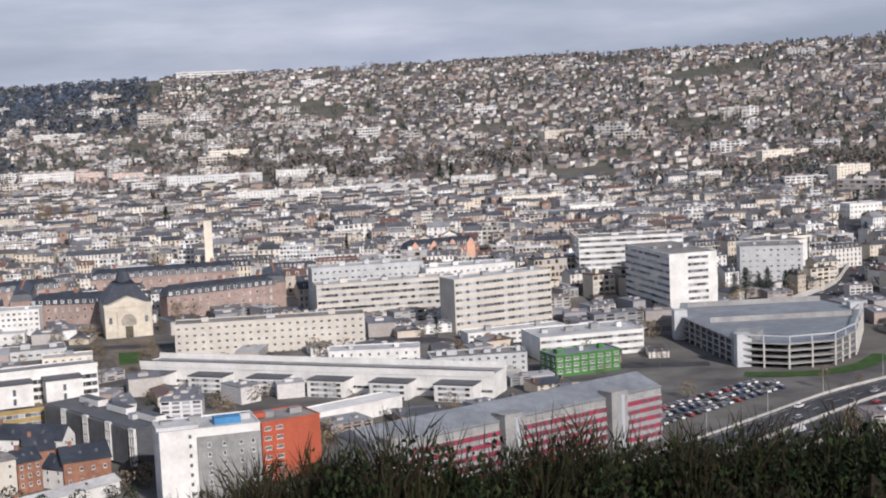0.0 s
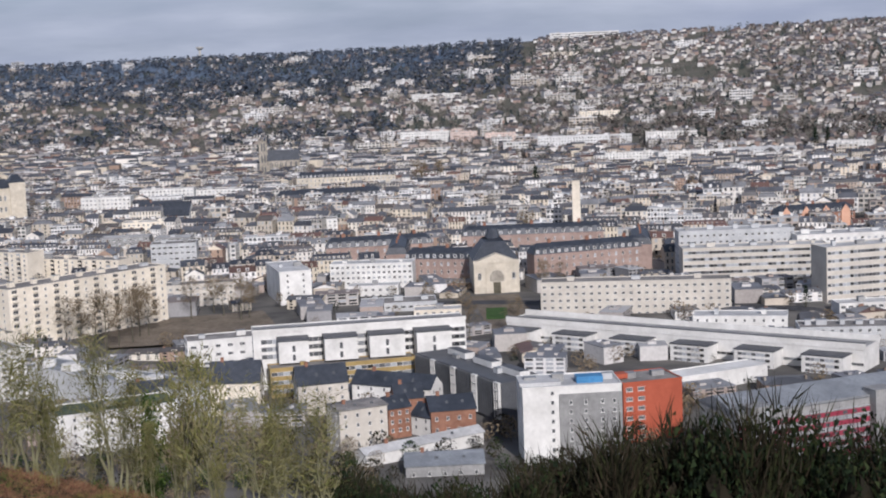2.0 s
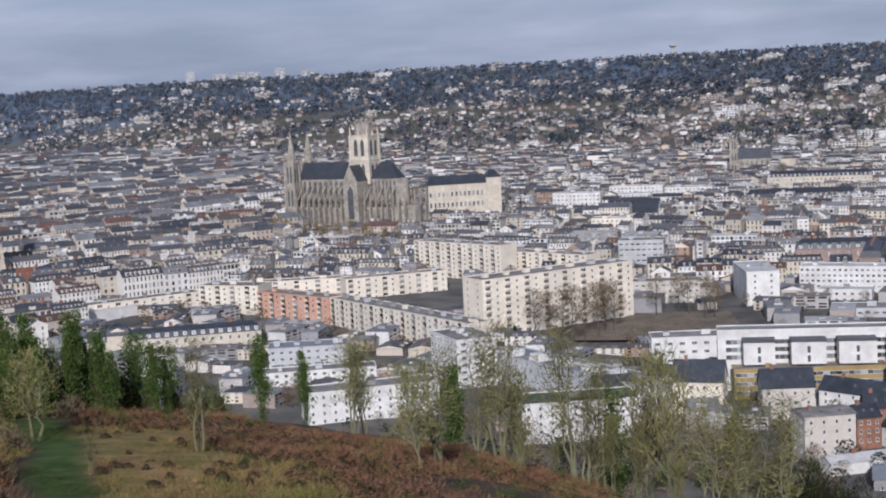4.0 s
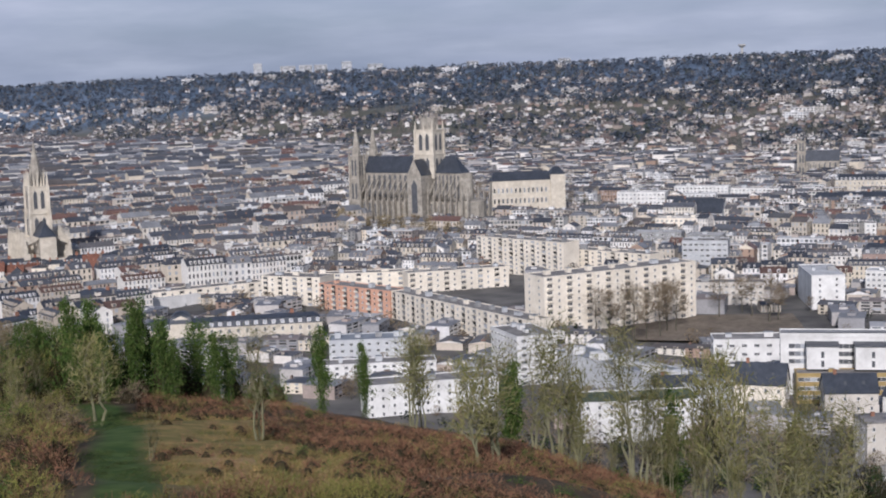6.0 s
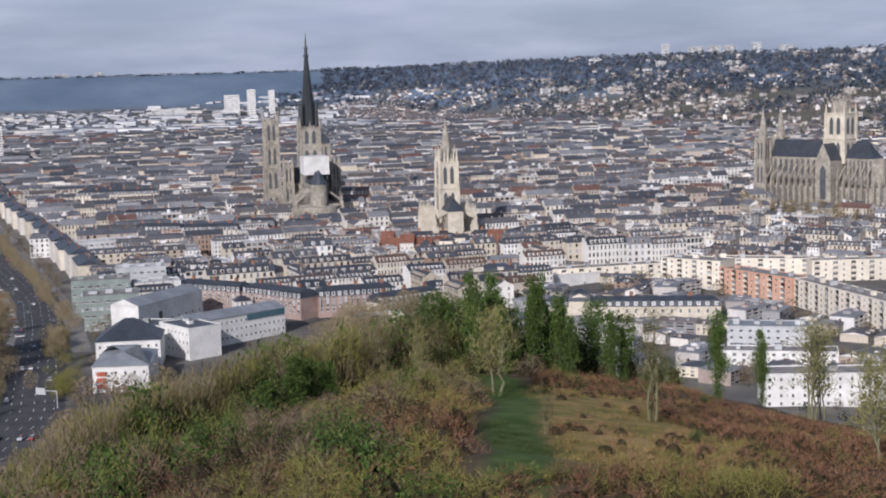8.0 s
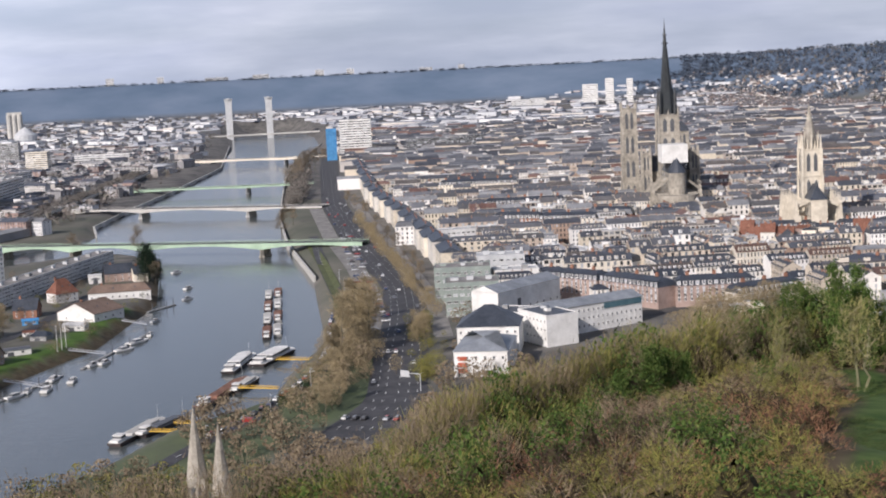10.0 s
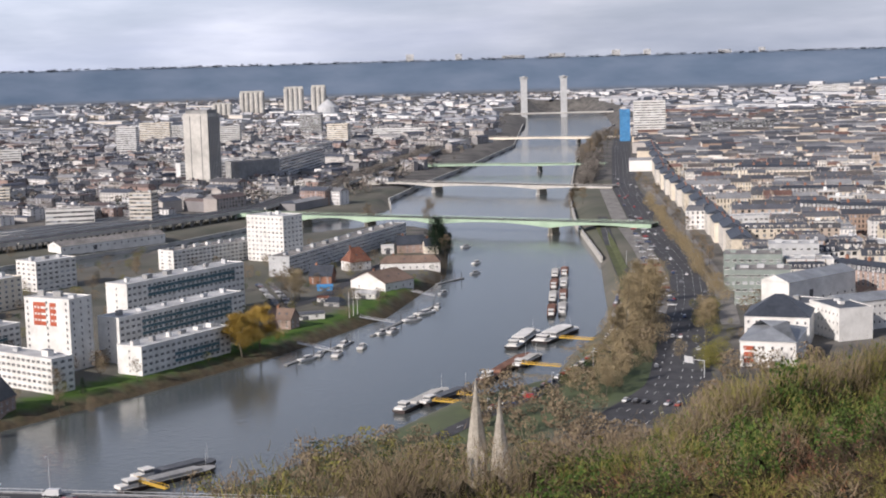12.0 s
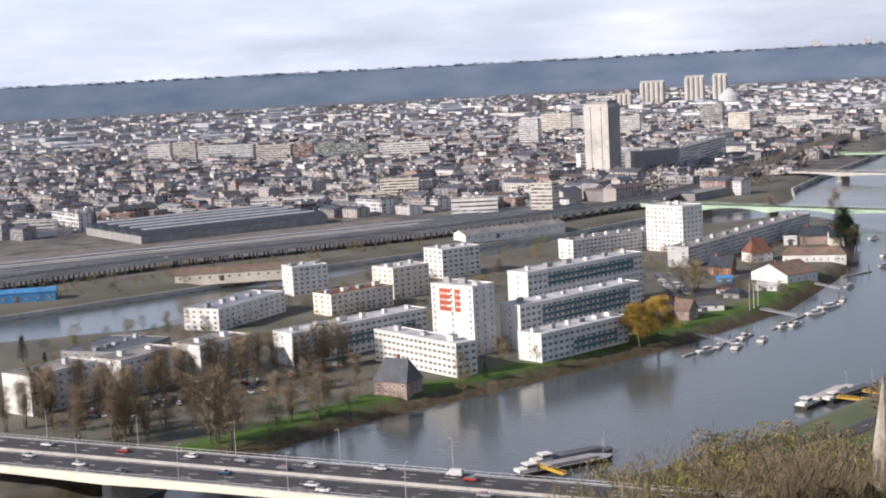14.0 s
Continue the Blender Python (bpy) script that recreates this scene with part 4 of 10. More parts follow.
        pts = [(c - w, yy, z0), (c + w, yy, z0), (c + w, yy, z1 - 1.6 * w), (c, yy, z1), (c - w, yy, z1 - 1.6 * w)]
        s.face(pts if out < 0 else pts[::-1], m)


def buttresses(ob, x0, x1, y, n, z1, out, mat, wide=1.0):
    """Stepped buttresses with pinnacles, one part each."""
    s = Solid()
    ya, yb = sorted((0.0, out * 4.0))
    s.box(-wide / 2, wide / 2, ya, yb, -4, z1 * 0.62, 0)
    ya, yb = sorted((out * 1.8, out * 3.6))
    s.box(-wide * 0.45, wide * 0.45, ya, yb, z1 * 0.62, z1 * 0.8, 0)
    s.cone(0, out * 2.7, z1 * 0.8, z1 * 1.12, 0.9 * wide, 0, 4, 0, math.pi / 4)
    me = s.mesh("buttress", [mat])
    for k in range(n):
        part("buttress", me, None, ob, m=pose(x0 + (x1 - x0) * k / (n - 1), y, 0))


def flying(ob, x0, x1, ya, za, yb, zb, n, mat):
    """Flying buttresses: sloping half-arches from the aisle's outer piers to the upper wall."""
    s = Solid()
    for a, b in ((0.0, 0.45),):
        s.face([(-0.4, ya, za), (0.4, ya, za), (0.4, yb, zb), (-0.4, yb, zb)], 0)
        s.face([(-0.4, ya, za - 2.4), (-0.4, yb, zb - 1.2), (0.4, yb, zb - 1.2), (0.4, ya, za - 2.4)], 0)
        s.face([(-0.4, ya, za), (-0.4, yb, zb), (-0.4, yb, zb - 1.2), (-0.4, ya, za - 2.4)], 0)
        s.face([(0.4, ya, za), (0.4, ya, za - 2.4), (0.4, yb, zb - 1.2), (0.4, yb, zb)], 0)
    me = s.mesh("flying_buttress", [mat])
    for k in range(n):
        part("flying_buttress", me, None, ob, m=pose(x0 + (x1 - x0) * k / (n - 1), 0, 0))


def stone_tower(ob, cx, cy, w, z0, z1, mat, crown=6.0, stages=3, name="tower", pinn=True):
    """A square Gothic tower: stages that step in, tall openings on each side, corner pinnacles."""
    s, op = Solid(), Solid()
    h = (z1 - z0) / stages
    for k in range(stages):
        r = w / 2 * (1 - 0.05 * k)
        s.box(cx - r, cx + r, cy - r, cy + r, z0 + k * h, z0 + (k + 1) * h, 0)
        s.box(cx - r - 0.5, cx + r + 0.5, cy - r - 0.5, cy + r + 0.5, z0 + (k + 1) * h - 0.9, z0 + (k + 1) * h - 0.1, 0)
        lancets(op, cx - r * 0.75, cx + r * 0.75, cy - r, z0 + k * h + h * 0.15, z0 + k * h + h * 0.85, 2, 0)
        lancets(op, cx - r * 0.75, cx + r * 0.75, cy + r, z0 + k * h + h * 0.15, z0 + k * h + h * 0.85, 2, 0, 1)
        for q in (-1, 1):
            for a in (-1, 1):
                c_, ww = cy + a * r * 0.38, r * 0.2
                xx = cx + q * (r + 0.08)
                pts = [(xx, c_ - ww, z0 + k * h + h * 0.15), (xx, c_ + ww, z0 + k * h + h * 0.15), (xx, c_ + ww, z0 + k * h + h * 0.7), (xx, c_, z0 + k * h + h * 0.85), (xx, c_ - ww, z0 + k * h + h * 0.7)]
                op.face(pts if q > 0 else pts[::-1], 0)
        for a in (-1, 1):
            for b in (-1, 1):
                s.box(cx + a * r - 0.8, cx + a * r + 0.8, cy + b * r - 0.8, cy + b * r + 0.8, z0 + k * h, z0 + (k + 1) * h, 0)
    t = part(name, s, [mat], ob)
    tagged(part("louvre", op, [DARKGREY], t), kind="stuff")
    if pinn:
        s = Solid()
        r = w / 2 * 0.92
        for a in (-1, 0, 1):
            for b in (-1, 0, 1):
                if a or b:
                    s.cone(cx + a * r, cy + b * r, z1, z1 + crown * (1.0 if a and b else 0.6), 0.9, 0.15, 5, 0)
        part("pinnacle", s, [mat], t)
    return t


def lancet_parts(ob, x0, x1, y, z0, z1, n, out):
    """A row of tall pointed windows, each a part of its own."""
    s = Solid()
    w = abs(x1 - x0) / n * 0.26
    s.face([(-w, -0.08, z0), (w, -0.08, z0), (w, -0.08, z1 - 1.6 * w), (0, -0.08, z1), (-w, -0.08, z1 - 1.6 * w)], 0)
    for q in (-w, -0.06, w - 0.12):
        s.box(q, q + 0.12, -0.2, -0.02, z0, z1 - 1.6 * w if q else z1, 1)
    me = s.mesh("lancet_window", [DARKGREY, STONE])
    for k in range(n):
        part("lancet_window", me, None, ob, m=pose(x0 + (x1 - x0) * (k + 0.5) / n, y, 0, 0, 0, 0 if out < 0 else 180))


def nave(ob, x0, x1, half, z_eave, z_ridge, aisle, z_aisle, mat, bays, label="", hip=0.0):
    """A high nave with a steep slate roof between lower aisles."""
    s = Solid()
    s.box(x0, x1, -half, half, -6, z_eave, 0)
    part("nave_wall", s, [mat], ob)
    for q in (-1, 1):
        lancet_parts(ob, x0 + 1, x1 - 1, q * half, z_aisle + 2.5, z_eave - 1.2, bays, q)
    s = Solid()
    s.gable(x0, x1, -half, half, z_eave, z_ridge, 0, 0.5, wall=1, hip=hip)
    part("nave_roof", s, [SLATE, mat], ob, "steep slate roof")
    for q in (-1, 1):
        s = Solid()
        ya, yb = sorted((q * (half + 0.02), q * (half + aisle)))
        s.box(x0, x1, ya, yb, -6, z_aisle, 0)
        part("aisle", s, [mat], ob)
        lancet_parts(ob, x0 + 1, x1 - 1, q * (half + aisle), 3.5, z_aisle - 1.0, bays, q)


# the cathedral, its crossing at the origin of the thing, the west front towards +x
cath = thing("cathedral", "grey limestone Gothic cathedral with a dark iron spire", "cathedral", -949, 726, 12, 151)
keep_clear(-955, 729, 72, 22, 151)
nave(cath, 2, 60, 6.5, 33, 45, 9, 17, STONE, 9)
nave(cath, -44, -2, 6.5, 33, 45, 9, 17, STONE, 6, hip=9)
buttresses(cath, 6, 58, 15.5, 9, 24, 1, STONE)
buttresses(cath, 6, 58, -15.5, 9, 24, -1, STONE)
buttresses(cath, -42, -8, 15.5, 6, 24, 1, STONE)
buttresses(cath, -42, -8, -15.5, 6, 24, -1, STONE)
flying(cath, -42, -8, 17.5, 21, 6.4, 29, 6, STONE)
flying(cath, -42, -8, -17.5, 21, -6.4, 29, 6, STONE)
s = Solid()
s.box(-7, 7, -21, 21, -6, 32, 0)
part("transept", s, [STONE], cath)
for q in (-1, 1):
    lancet_parts(cath, -5, 5, q * 21, 8, 29, 1, q)
s = Solid()
for ya, yb in ((-21, 0), (0, 21)):
    s.face([(-7.4, ya, 32), (-7.4, yb, 32), (0, yb, 44), (0, ya, 44)][::1], 0)
    s.face([(7.4, yb, 32), (7.4, ya, 32), (0, ya, 44), (0, yb, 44)], 0)
for q in (-21.2, 21.2):
    s.face([(-7.4, q, 32), (7.4, q, 32), (0, q, 45)][::1 if q < 0 else -1], 1)
part("transept_roof", s, [SLATE, STONE], cath)
for q in (-1, 1):
    stone_tower(cath, -9, q * 19, 7, 0, 47, STONE, 6, 3, "transept_tower")
stone_tower(cath, 64, 23, 13, 0, 81, STONE, 7, 4, "west_tower")
stone_tower(cath, 64, -21, 11.5, 0, 60, STONE, 0.5, 4, "west_tower", False)
s = Solid()
s.mansard(58, 70, -27, -15, 60, 64, 69, 1.6, 0)
part("tower_roof", s, [SLATE], cath)
stone_tower(cath, 0, 0, 17.0, 30, 76, STONE, 8, 3, "lantern_tower")
s = Solid()
s.cone(0, 0, 77, 92, 7.0, 5.2, 8, 0, math.pi / 8)
s.cone(0, 0, 92, 132, 5.2, 1.5, 8, 0, math.pi / 8)
s.cone(0, 0, 132, 133.5, 2.3, 2.3, 8, 0)
s.cone(0, 0, 133.5, 139, 1.3, 1.2, 8, 0)
s.cone(0, 0, 139, 139.8, 1.9, 1.6, 8, 0)
s.cone(0, 0, 139.8, 153, 0.9, 0.0, 6, 0)
spire = part("spire", s, [IRON], cath, "dark cast-iron spire")
s = Solid()
for k in range(4):
    a = math.pi / 4 + k * math.pi / 2
    s.cone(math.cos(a) * 8.4, math.sin(a) * 8.4, 77, 90, 1.6, 1.2, 6, 0)
    s.cone(math.cos(a) * 8.4, math.sin(a) * 8.4, 90, 99, 1.4, 0, 6, 0)
part("corner_turret", s, [IRON], spire)
s = Solid()
for k in range(8):
    a0, a1 = math.pi * (0.5 + k / 8), math.pi * (0.5 + (k + 1) / 8)
    p = [(-44 + 15.5 * math.cos(a), 15.5 * math.sin(a)) for a in (a0, a1)]
    s.prism([(-44, 0), p[0], p[1]], -6, 16, 0)
    s.prism([(-44, 0), (-44 + 6.5 * math.cos(a0), 6.5 * math.sin(a0)), (-44 + 6.5 * math.cos(a1), 6.5 * math.sin(a1))], 16, 33, 0)
part("apse", s, [STONE], cath)
s = Solid()
s.cone(-44, 0, 33, 44, 7.0, 0.3, 12, 0)
part("apse_roof", s, [SLATE], cath)
wrap = thing("scaffold_wrap", "white sheeted scaffold box round the choir roof", "scaffold", -926, 713, 12, 151)
s = Solid()
s.box(-11, 11, -10, 10, 40, 54, 0)
for k in range(4):
    s.box(-11.15, 11.15, -10.15, 10.15, 42 + k * 3.4, 42.12 + k * 3.4, 0)
part("sheeting", s, [WHITE], wrap)
s = Solid()
for a in (-10, 0, 10):
    for b in (-8.5, 8.5):
        s.box(a - 0.1, a + 0.1, b - 0.1, b + 0.1, 14, 40.1, 0)
part("scaffold_pole", s, [METAL], wrap)

# the parish church with the openwork spire
mac = thing("parish_church", "pale Gothic church with a tall openwork stone spire", "church", -713, 658, 11, 150)
keep_clear(-713, 658, 27, 13, 150)
nave(mac, 0, 26, 5, 29, 38, 6, 15, PALESTONE, 5)
nave(mac, -24, 0, 5, 29, 38, 6, 15, PALESTONE, 5, hip=7)
for q in (-1, 1):
    buttresses(mac, -22, 25, q * 11, 12, 31, q, PALESTONE, 0.9)
    flying(mac, -20, 24, q * 13, 26, q * 5, 29, 9, PALESTONE)
s = Solid()
s.box(-5, 5, -13, 13, -5, 27, 0)
for q in (-13, 13):
    lancets(s, -4, 4, q, 6, 19, 1, 1, 1 if q > 0 else -1)
    for a in (-5, 5):
        s.cone(a, q, 20, 33, 1.0, 0.1, 5, 0)
    s.cone(0, q, 25, 35, 1.6, 0.1, 4, 0)
part("transept", s, [PALESTONE, DARKGREY], mac)
mt = stone_tower(mac, 0, 0, 12.5, 26, 60, PALESTONE, 9, 2, "lantern_tower")
s = Solid()
s.cone(0, 0, 60, 71, 4.6, 3.6, 8, 0, math.pi / 8)
s.cone(0, 0, 71, 88, 3.2, 0.2, 8, 0, math.pi / 8)
for k in range(6):
    s.cone(0, 0, 62 + k * 4, 62.5 + k * 4, 4.7 * (1 - k * 4 / 27) , 4.5 * (1 - k * 4 / 27), 8, 0, math.pi / 8)
part("spire", s, [STONE], mac, "openwork stone spire")
s = Solid()
for k in range(16):
    a = k * math.pi / 8
    s.cone(math.cos(a) * 5.8, math.sin(a) * 5.8, 60, 71 if k % 2 == 0 else 66, 0.8, 0.05, 4, 0)
part("pinnacle", s, [PALESTONE], mt)

# the abbey church
abbey = thing("abbey_church", "long grey Gothic abbey church with a bright crowned tower", "church", -621, 981, 19, 180)
keep_clear(-634, 981, 58, 20, 180)
nave(abbey, 6, 58, 6, 38, 51, 8, 16, STONE, 10)
nave(abbey, -32, -6, 6, 38, 51, 8, 16, STONE, 7, hip=9)
for q in (-1, 1):
    buttresses(abbey, 8, 56, q * 14, 10, 27, q, STONE)
    buttresses(abbey, -44, -8, q * 14, 8, 27, q, STONE)
    flying(abbey, 8, 56, q * 16, 22, q * 6, 33, 10, STONE)
    flying(abbey, -30, -8, q * 16, 22, q * 6, 33, 5, STONE)
s = Solid()
s.box(-6.5, 6.5, -24, 24, -5, 37, 0)
for q in (-24, 24):
    lancets(s, -5, 5, q, 8, 34, 1, 1, 1 if q > 0 else -1)
    s.face([(-6.5, q, 37), (6.5, q, 37), (0, q, 50)][::1 if q < 0 else -1], 0)
part("transept", s, [STONE, DARKGREY], abbey)
s = Solid()
s.face([(-6.8, -23.9, 37), (-6.8, 23.9, 37), (0, 23.9, 49.5), (0, -23.9, 49.5)][::-1], 0)
s.face([(6.8, -23.9, 37), (6.8, 23.9, 37), (0, 23.9, 49.5), (0, -23.9, 49.5)], 0)
part("transept_roof", s, [SLATE], abbey)
at_ = stone_tower(abbey, 0, 0, 17, 34, 72, PALESTONE, 7, 2, "crossing_tower")
s = Solid()
s.cone(0, 0, 72, 81, 7.6, 7.0, 8, 0, math.pi / 8)
for k in range(16):
    a = k * math.pi / 8
    s.cone(math.cos(a) * 7.1, math.sin(a) * 7.1, 81, 85, 0.55, 0.1, 4, 0)
part("crown", s, [STONE], at_, "eight-sided stone crown with pinnacles")
for q in (-1, 1):
    stone_tower(abbey, 62, q * 12, 9, -4, 52, STONE, 4, 3, "west_tower")
    s = Solid()
    s.cone(62, q * 12, 52, 76, 4.2, 0.15, 8, 0, math.pi / 8)
    part("west_spire", s, [STONE], abbey)
s = Solid()
for k in range(8):
    a0, a1 = math.pi * (0.5 + k / 8), math.pi * (0.5 + (k + 1) / 8)
    s.prism([(-32, 0), (-32 + 16 * math.cos(a0), 16 * math.sin(a0)), (-32 + 16 * math.cos(a1), 16 * math.sin(a1))], -5, 17, 0)
    s.prism([(-32, 0), (-32 + 6 * math.cos(a0), 6 * math.sin(a0)), (-32 + 6 * math.cos(a1), 6 * math.sin(a1))], 17, 38, 0)
part("apse", s, [STONE], abbey)
hall = thing("town_hall_wing", "long cream stone wing with a slate roof beside the abbey church", "wing", -597, 1036, 17, 38)
s = Solid()
s.box(0, 58, 0, 14, -3, 29, 0)
s.box(48, 60, -1.5, 15.5, -3, 33, 0)
part("wall", s, [PALESTONE], hall)
windows_on(hall, "front", 46, 14, 2, 3, 8.5, 13, 1, 1, window_mesh(1.6, 4.0))
s = Solid()
s.gable(0, 49, 0, 14, 29, 36, 0, 0.6, hip=3)
s.gable(48, 60, -1.5, 15.5, 33, 39, 0, 0.3, hip=4)
part("roof", s, [SLATE], hall)
keep_clear(-578, 1060, 32, 10, 38)

# the twin-spired church at the foot of the hill
paul = thing("twin_spired_church", "stone church with two pointed grey spires", "church", -370, 123.5, 6, 60)
keep_clear(-366, 127, 28, 16, 60)
for q, top in ((0.0, 39.5), (6.4, 35.0)):
    s = Solid()
    s.box(q - 2.3, q + 2.3, -2.3, 2.3, -4, top - 20, 0)
    s.box(q - 2.5, q + 2.5, -2.5, 2.5, top - 20, top - 19.3, 0)
    lancets(s, q - 1.8, q + 1.8, -2.3, top - 28, top - 21, 2, 1)
    lancets(s, q - 1.8, q + 1.8, 2.3, top - 28, top - 21, 2, 1, 1)
    tw = part("bell_tower", s, [STONE, DARKGREY], paul)
    s = Solid()
    for k in range(5):
        za, zb = top - 19.3 + k * 3.86, top - 19.3 + (k + 1) * 3.86
        ra, rb = 2.9 * (1 - k / 5), max(0.04, 2.9 * (1 - (k + 1) / 5))
        s.cone(q, 0, za, zb, ra, rb, 8, 0, math.pi / 8)
        s.cone(q, 0, za, za + 0.18, ra + 0.12, ra + 0.12, 8, 0, math.pi / 8)
    for a in range(4):
        s.cone(q + 2.1 * math.cos(math.pi / 4 + a * math.pi / 2), 2.1 * math.sin(math.pi / 4 + a * math.pi / 2), top - 19.3, top - 14.5, 0.55, 0.0, 4, 0)
    part("spire", s, [STONE], tw)
s = Solid()
s.box(-4, 10.4, 2.5, 34, -4, 8, 0)
part("nave_wall", s, [STONE], paul)
s = Solid()
s.face([(-4.5, 2.3, 8), (-4.5, 34.5, 8), (3.2, 34.5, 13), (3.2, 2.3, 13)][::-1], 0)
s.face([(10.9, 2.3, 8), (10.9, 34.5, 8), (3.2, 34.5, 13), (3.2, 2.3, 13)], 0)
s.face([(-4.5, 2.3, 8), (10.9, 2.3, 8), (3.2, 2.3, 13)], 0)
part("nave_roof", s, [MOSSROOF], paul)

# the hospice: a domed chapel between long mansard wings, and the chimney behind
chapel = thing("hospice_chapel", "cream stone chapel with a pedimented front and slate roof", "chapel", -131, 727, 12, 14)
keep_clear(-120, 745, 14, 22, 14)
s = Solid()
s.box(0, 23, 0, 34, -3, 17, 0)
s.face([(2, -0.3, 17), (21, -0.3, 17), (11.5, -0.3, 20.6)], 0)
s.face([(2, -0.3, 17), (11.5, -0.3, 20.6), (11.5, 6, 20.6), (2, 6, 17)], 0)
s.face([(21, -0.3, 17), (21, 6, 17), (11.5, 6, 20.6), (11.5, -0.3, 20.6)], 0)
s.box(-0.3, 23.3, -0.35, 0.1, 15.8, 17.1, 0)
s.box(6, 17, -0.55, 0.1, -1, 13.4, 0)
part("wall", s, [PALESTONE], chapel)
s = Solid()
pts = [(11.5 + 3.6 * math.cos(a), -0.62, 8.6 + 3.6 * math.sin(a)) for a in [math.pi * k / 8 for k in range(9)]]
s.face([(7.9, -0.62, 6.4), (15.1, -0.62, 6.4)] + pts[::1], 0)
part("arched_niche", s, [STONE], chapel)
s = Solid()
s.box(9.6, 13.4, -0.75, -0.56, 0, 6.2, 0)
part("door", s, [WOOD], chapel, "dark wooden door")
for x in (2.8, 20.2):
    part("window", window_mesh(1.7, 3.4), None, chapel, m=pose(x, 0, 7.5))
s = Solid()
s.mansard(-0.4, 23.4, 4, 34.4, 17, 25.5, 27.5, 6.5, 0)
s.cone(11.5, 19, 26.5, 31.5, 4.0, 2.4, 8, 0)
s.cone(11.5, 19, 31.5, 33.0, 2.6, 0.3, 8, 0)
part("roof", s, [SLATE], chapel, "slate roof rising to a low cupola")

DORMER = Solid()
DORMER.box(-0.9, 0.9, 0.0, 2.0, 0, 2.0, 0)
DORMER.gable(-1.0, 1.0, -0.1, 2.2, 2.0, 2.7, 1, 0.05)
DORMER.face([(-0.55, -0.05, 0.3), (0.55, -0.05, 0.3), (0.55, -0.05, 1.8), (-0.55, -0.05, 1.8)], 2)
DORMER_ME = DORMER.mesh("dormer", [WHITE, SLATE, GLASS])


def mansard_wing(name, label, x, y, ang, length, depth, z0, eave, wall, floors, cols, group="", dormers=True, sides=(), roof_h=(3.4, 5.6), chim=3):
    ob = thing(name, label, "building", x, y, z0, ang, group)
    h = eave - z0
    s = Solid()
    s.box(0, length, 0, depth, -3, h, 0)
    s.box(-0.2, length + 0.2, -0.2, depth + 0.2, h - 0.35, h, 0)
    part("wall", s, [wall], ob)
    s = Solid()
    s.mansard(-0.1, length + 0.1, -0.1, depth + 0.1, h, h + roof_h[0], h + roof_h[1], 1.5, 0)
    roof_ob = part("roof", s, [SLATE], ob, "slate mansard roof")
    me = window_mesh(1.2, 1.9)
    windows_on(ob, "front", length, depth, 1.0, floors, (h - 0.4) / floors, cols, 1, 1, me)
    for f in sides:
        windows_on(ob, f, length, depth, 1.0, floors, (h - 0.4) / floors, max(2, int(depth / 4)), 1, 1, me)
    if dormers:
        many(roof_ob, "dormer", DORMER_ME, [pose(length * (k + 0.5) / cols, 0.15, h + 0.5) for k in range(cols)])
    for k in range(chim):
        s = Solid()
        c = length * (k + 0.5) / chim
        s.box(c - 0.9, c + 0.9, depth / 2 - 0.5, depth / 2 + 0.5, h + roof_h[1] - 1.5, h + roof_h[1] + 1.6, 0)
        for q in (-0.5, 0.0, 0.5):
            s.cone(c + q, depth / 2, h + roof_h[1] + 1.6, h + roof_h[1] + 2.2, 0.18, 0.15, 6, 1)
        part("chimney", s, [BRICK, TILE], roof_ob)
    c_, s_ = math.cos(radians(ang)), math.sin(radians(ang))
    keep_clear(x + c_ * length / 2 - s_ * depth / 2, y + s_ * length / 2 + c_ * depth / 2, length / 2, depth / 2, ang)
    return ob


HG = "hospice wings round the courts"
mansard_wing("hospice_wing", "pink brick hospice wing with a slate mansard roof", -177, 771, -6, 46, 12, 12, 25, PINKBRICK, 3, 12, HG)
mansard_wing("hospice_wing", "long pink brick hospice wing with dormers", -107, 778, 28, 66, 12, 12, 25, PINKBRICK, 3, 16, HG)
mansard_wing("hospice_wing", "rear hospice wing with rows of dormers", -160, 850, 10, 84, 12, 13, 27, PINKBRICK, 3, 16, HG)
mansard_wing("hospice_wing", "hospice wing round the western court", -232, 812, 18, 62, 12, 13, 26, PINKBRICK, 3, 12, HG)
mansard_wing("hospice_wing", "cross wing of the hospice", -178, 784, 100, 50, 12, 13, 26, PINKBRICK, 3, 8, HG)
mansard_wing("hospice_wing", "eastern cross wing of the hospice", -46, 808, 95, 44, 12, 13, 26, PINKBRICK, 3, 8, HG)

chim = thing("chimney_stack", "tall square cream chimney stack", "chimney", -102.5, 954, 13, 8)
s = Solid()
s.prism([(-2.7, -2.7), (2.7, -2.7), (2.7, 2.7), (-2.7, 2.7)], -2, 36.0, 0, taper=0.93)
part("shaft", s, [CREAM], chim)
s = Solid()
s.box(-2.75, 2.75, -2.75, 2.75, 36.0, 37.0, 0)
s.box(-1.9, 1.9, -1.9, 1.9, 37.0, 37.3, 1)
part("cap", s, [PALESTONE, DARKGREY], chim)
keep_clear(-100, 930, 8, 34, 6)

# the museum-like stone block with a domed pavilion by the avenue
mus = mansard_wing("stone_palace", "cream stone block with a slate mansard and a domed centre", -472, 495, 40, 82, 16, 8, 19, PALESTONE, 3, 20, sides=("right",), roof_h=(2.8, 4.0))
s = Solid()
s.box(12, 22, -0.8, 4, -3, 15, 0)
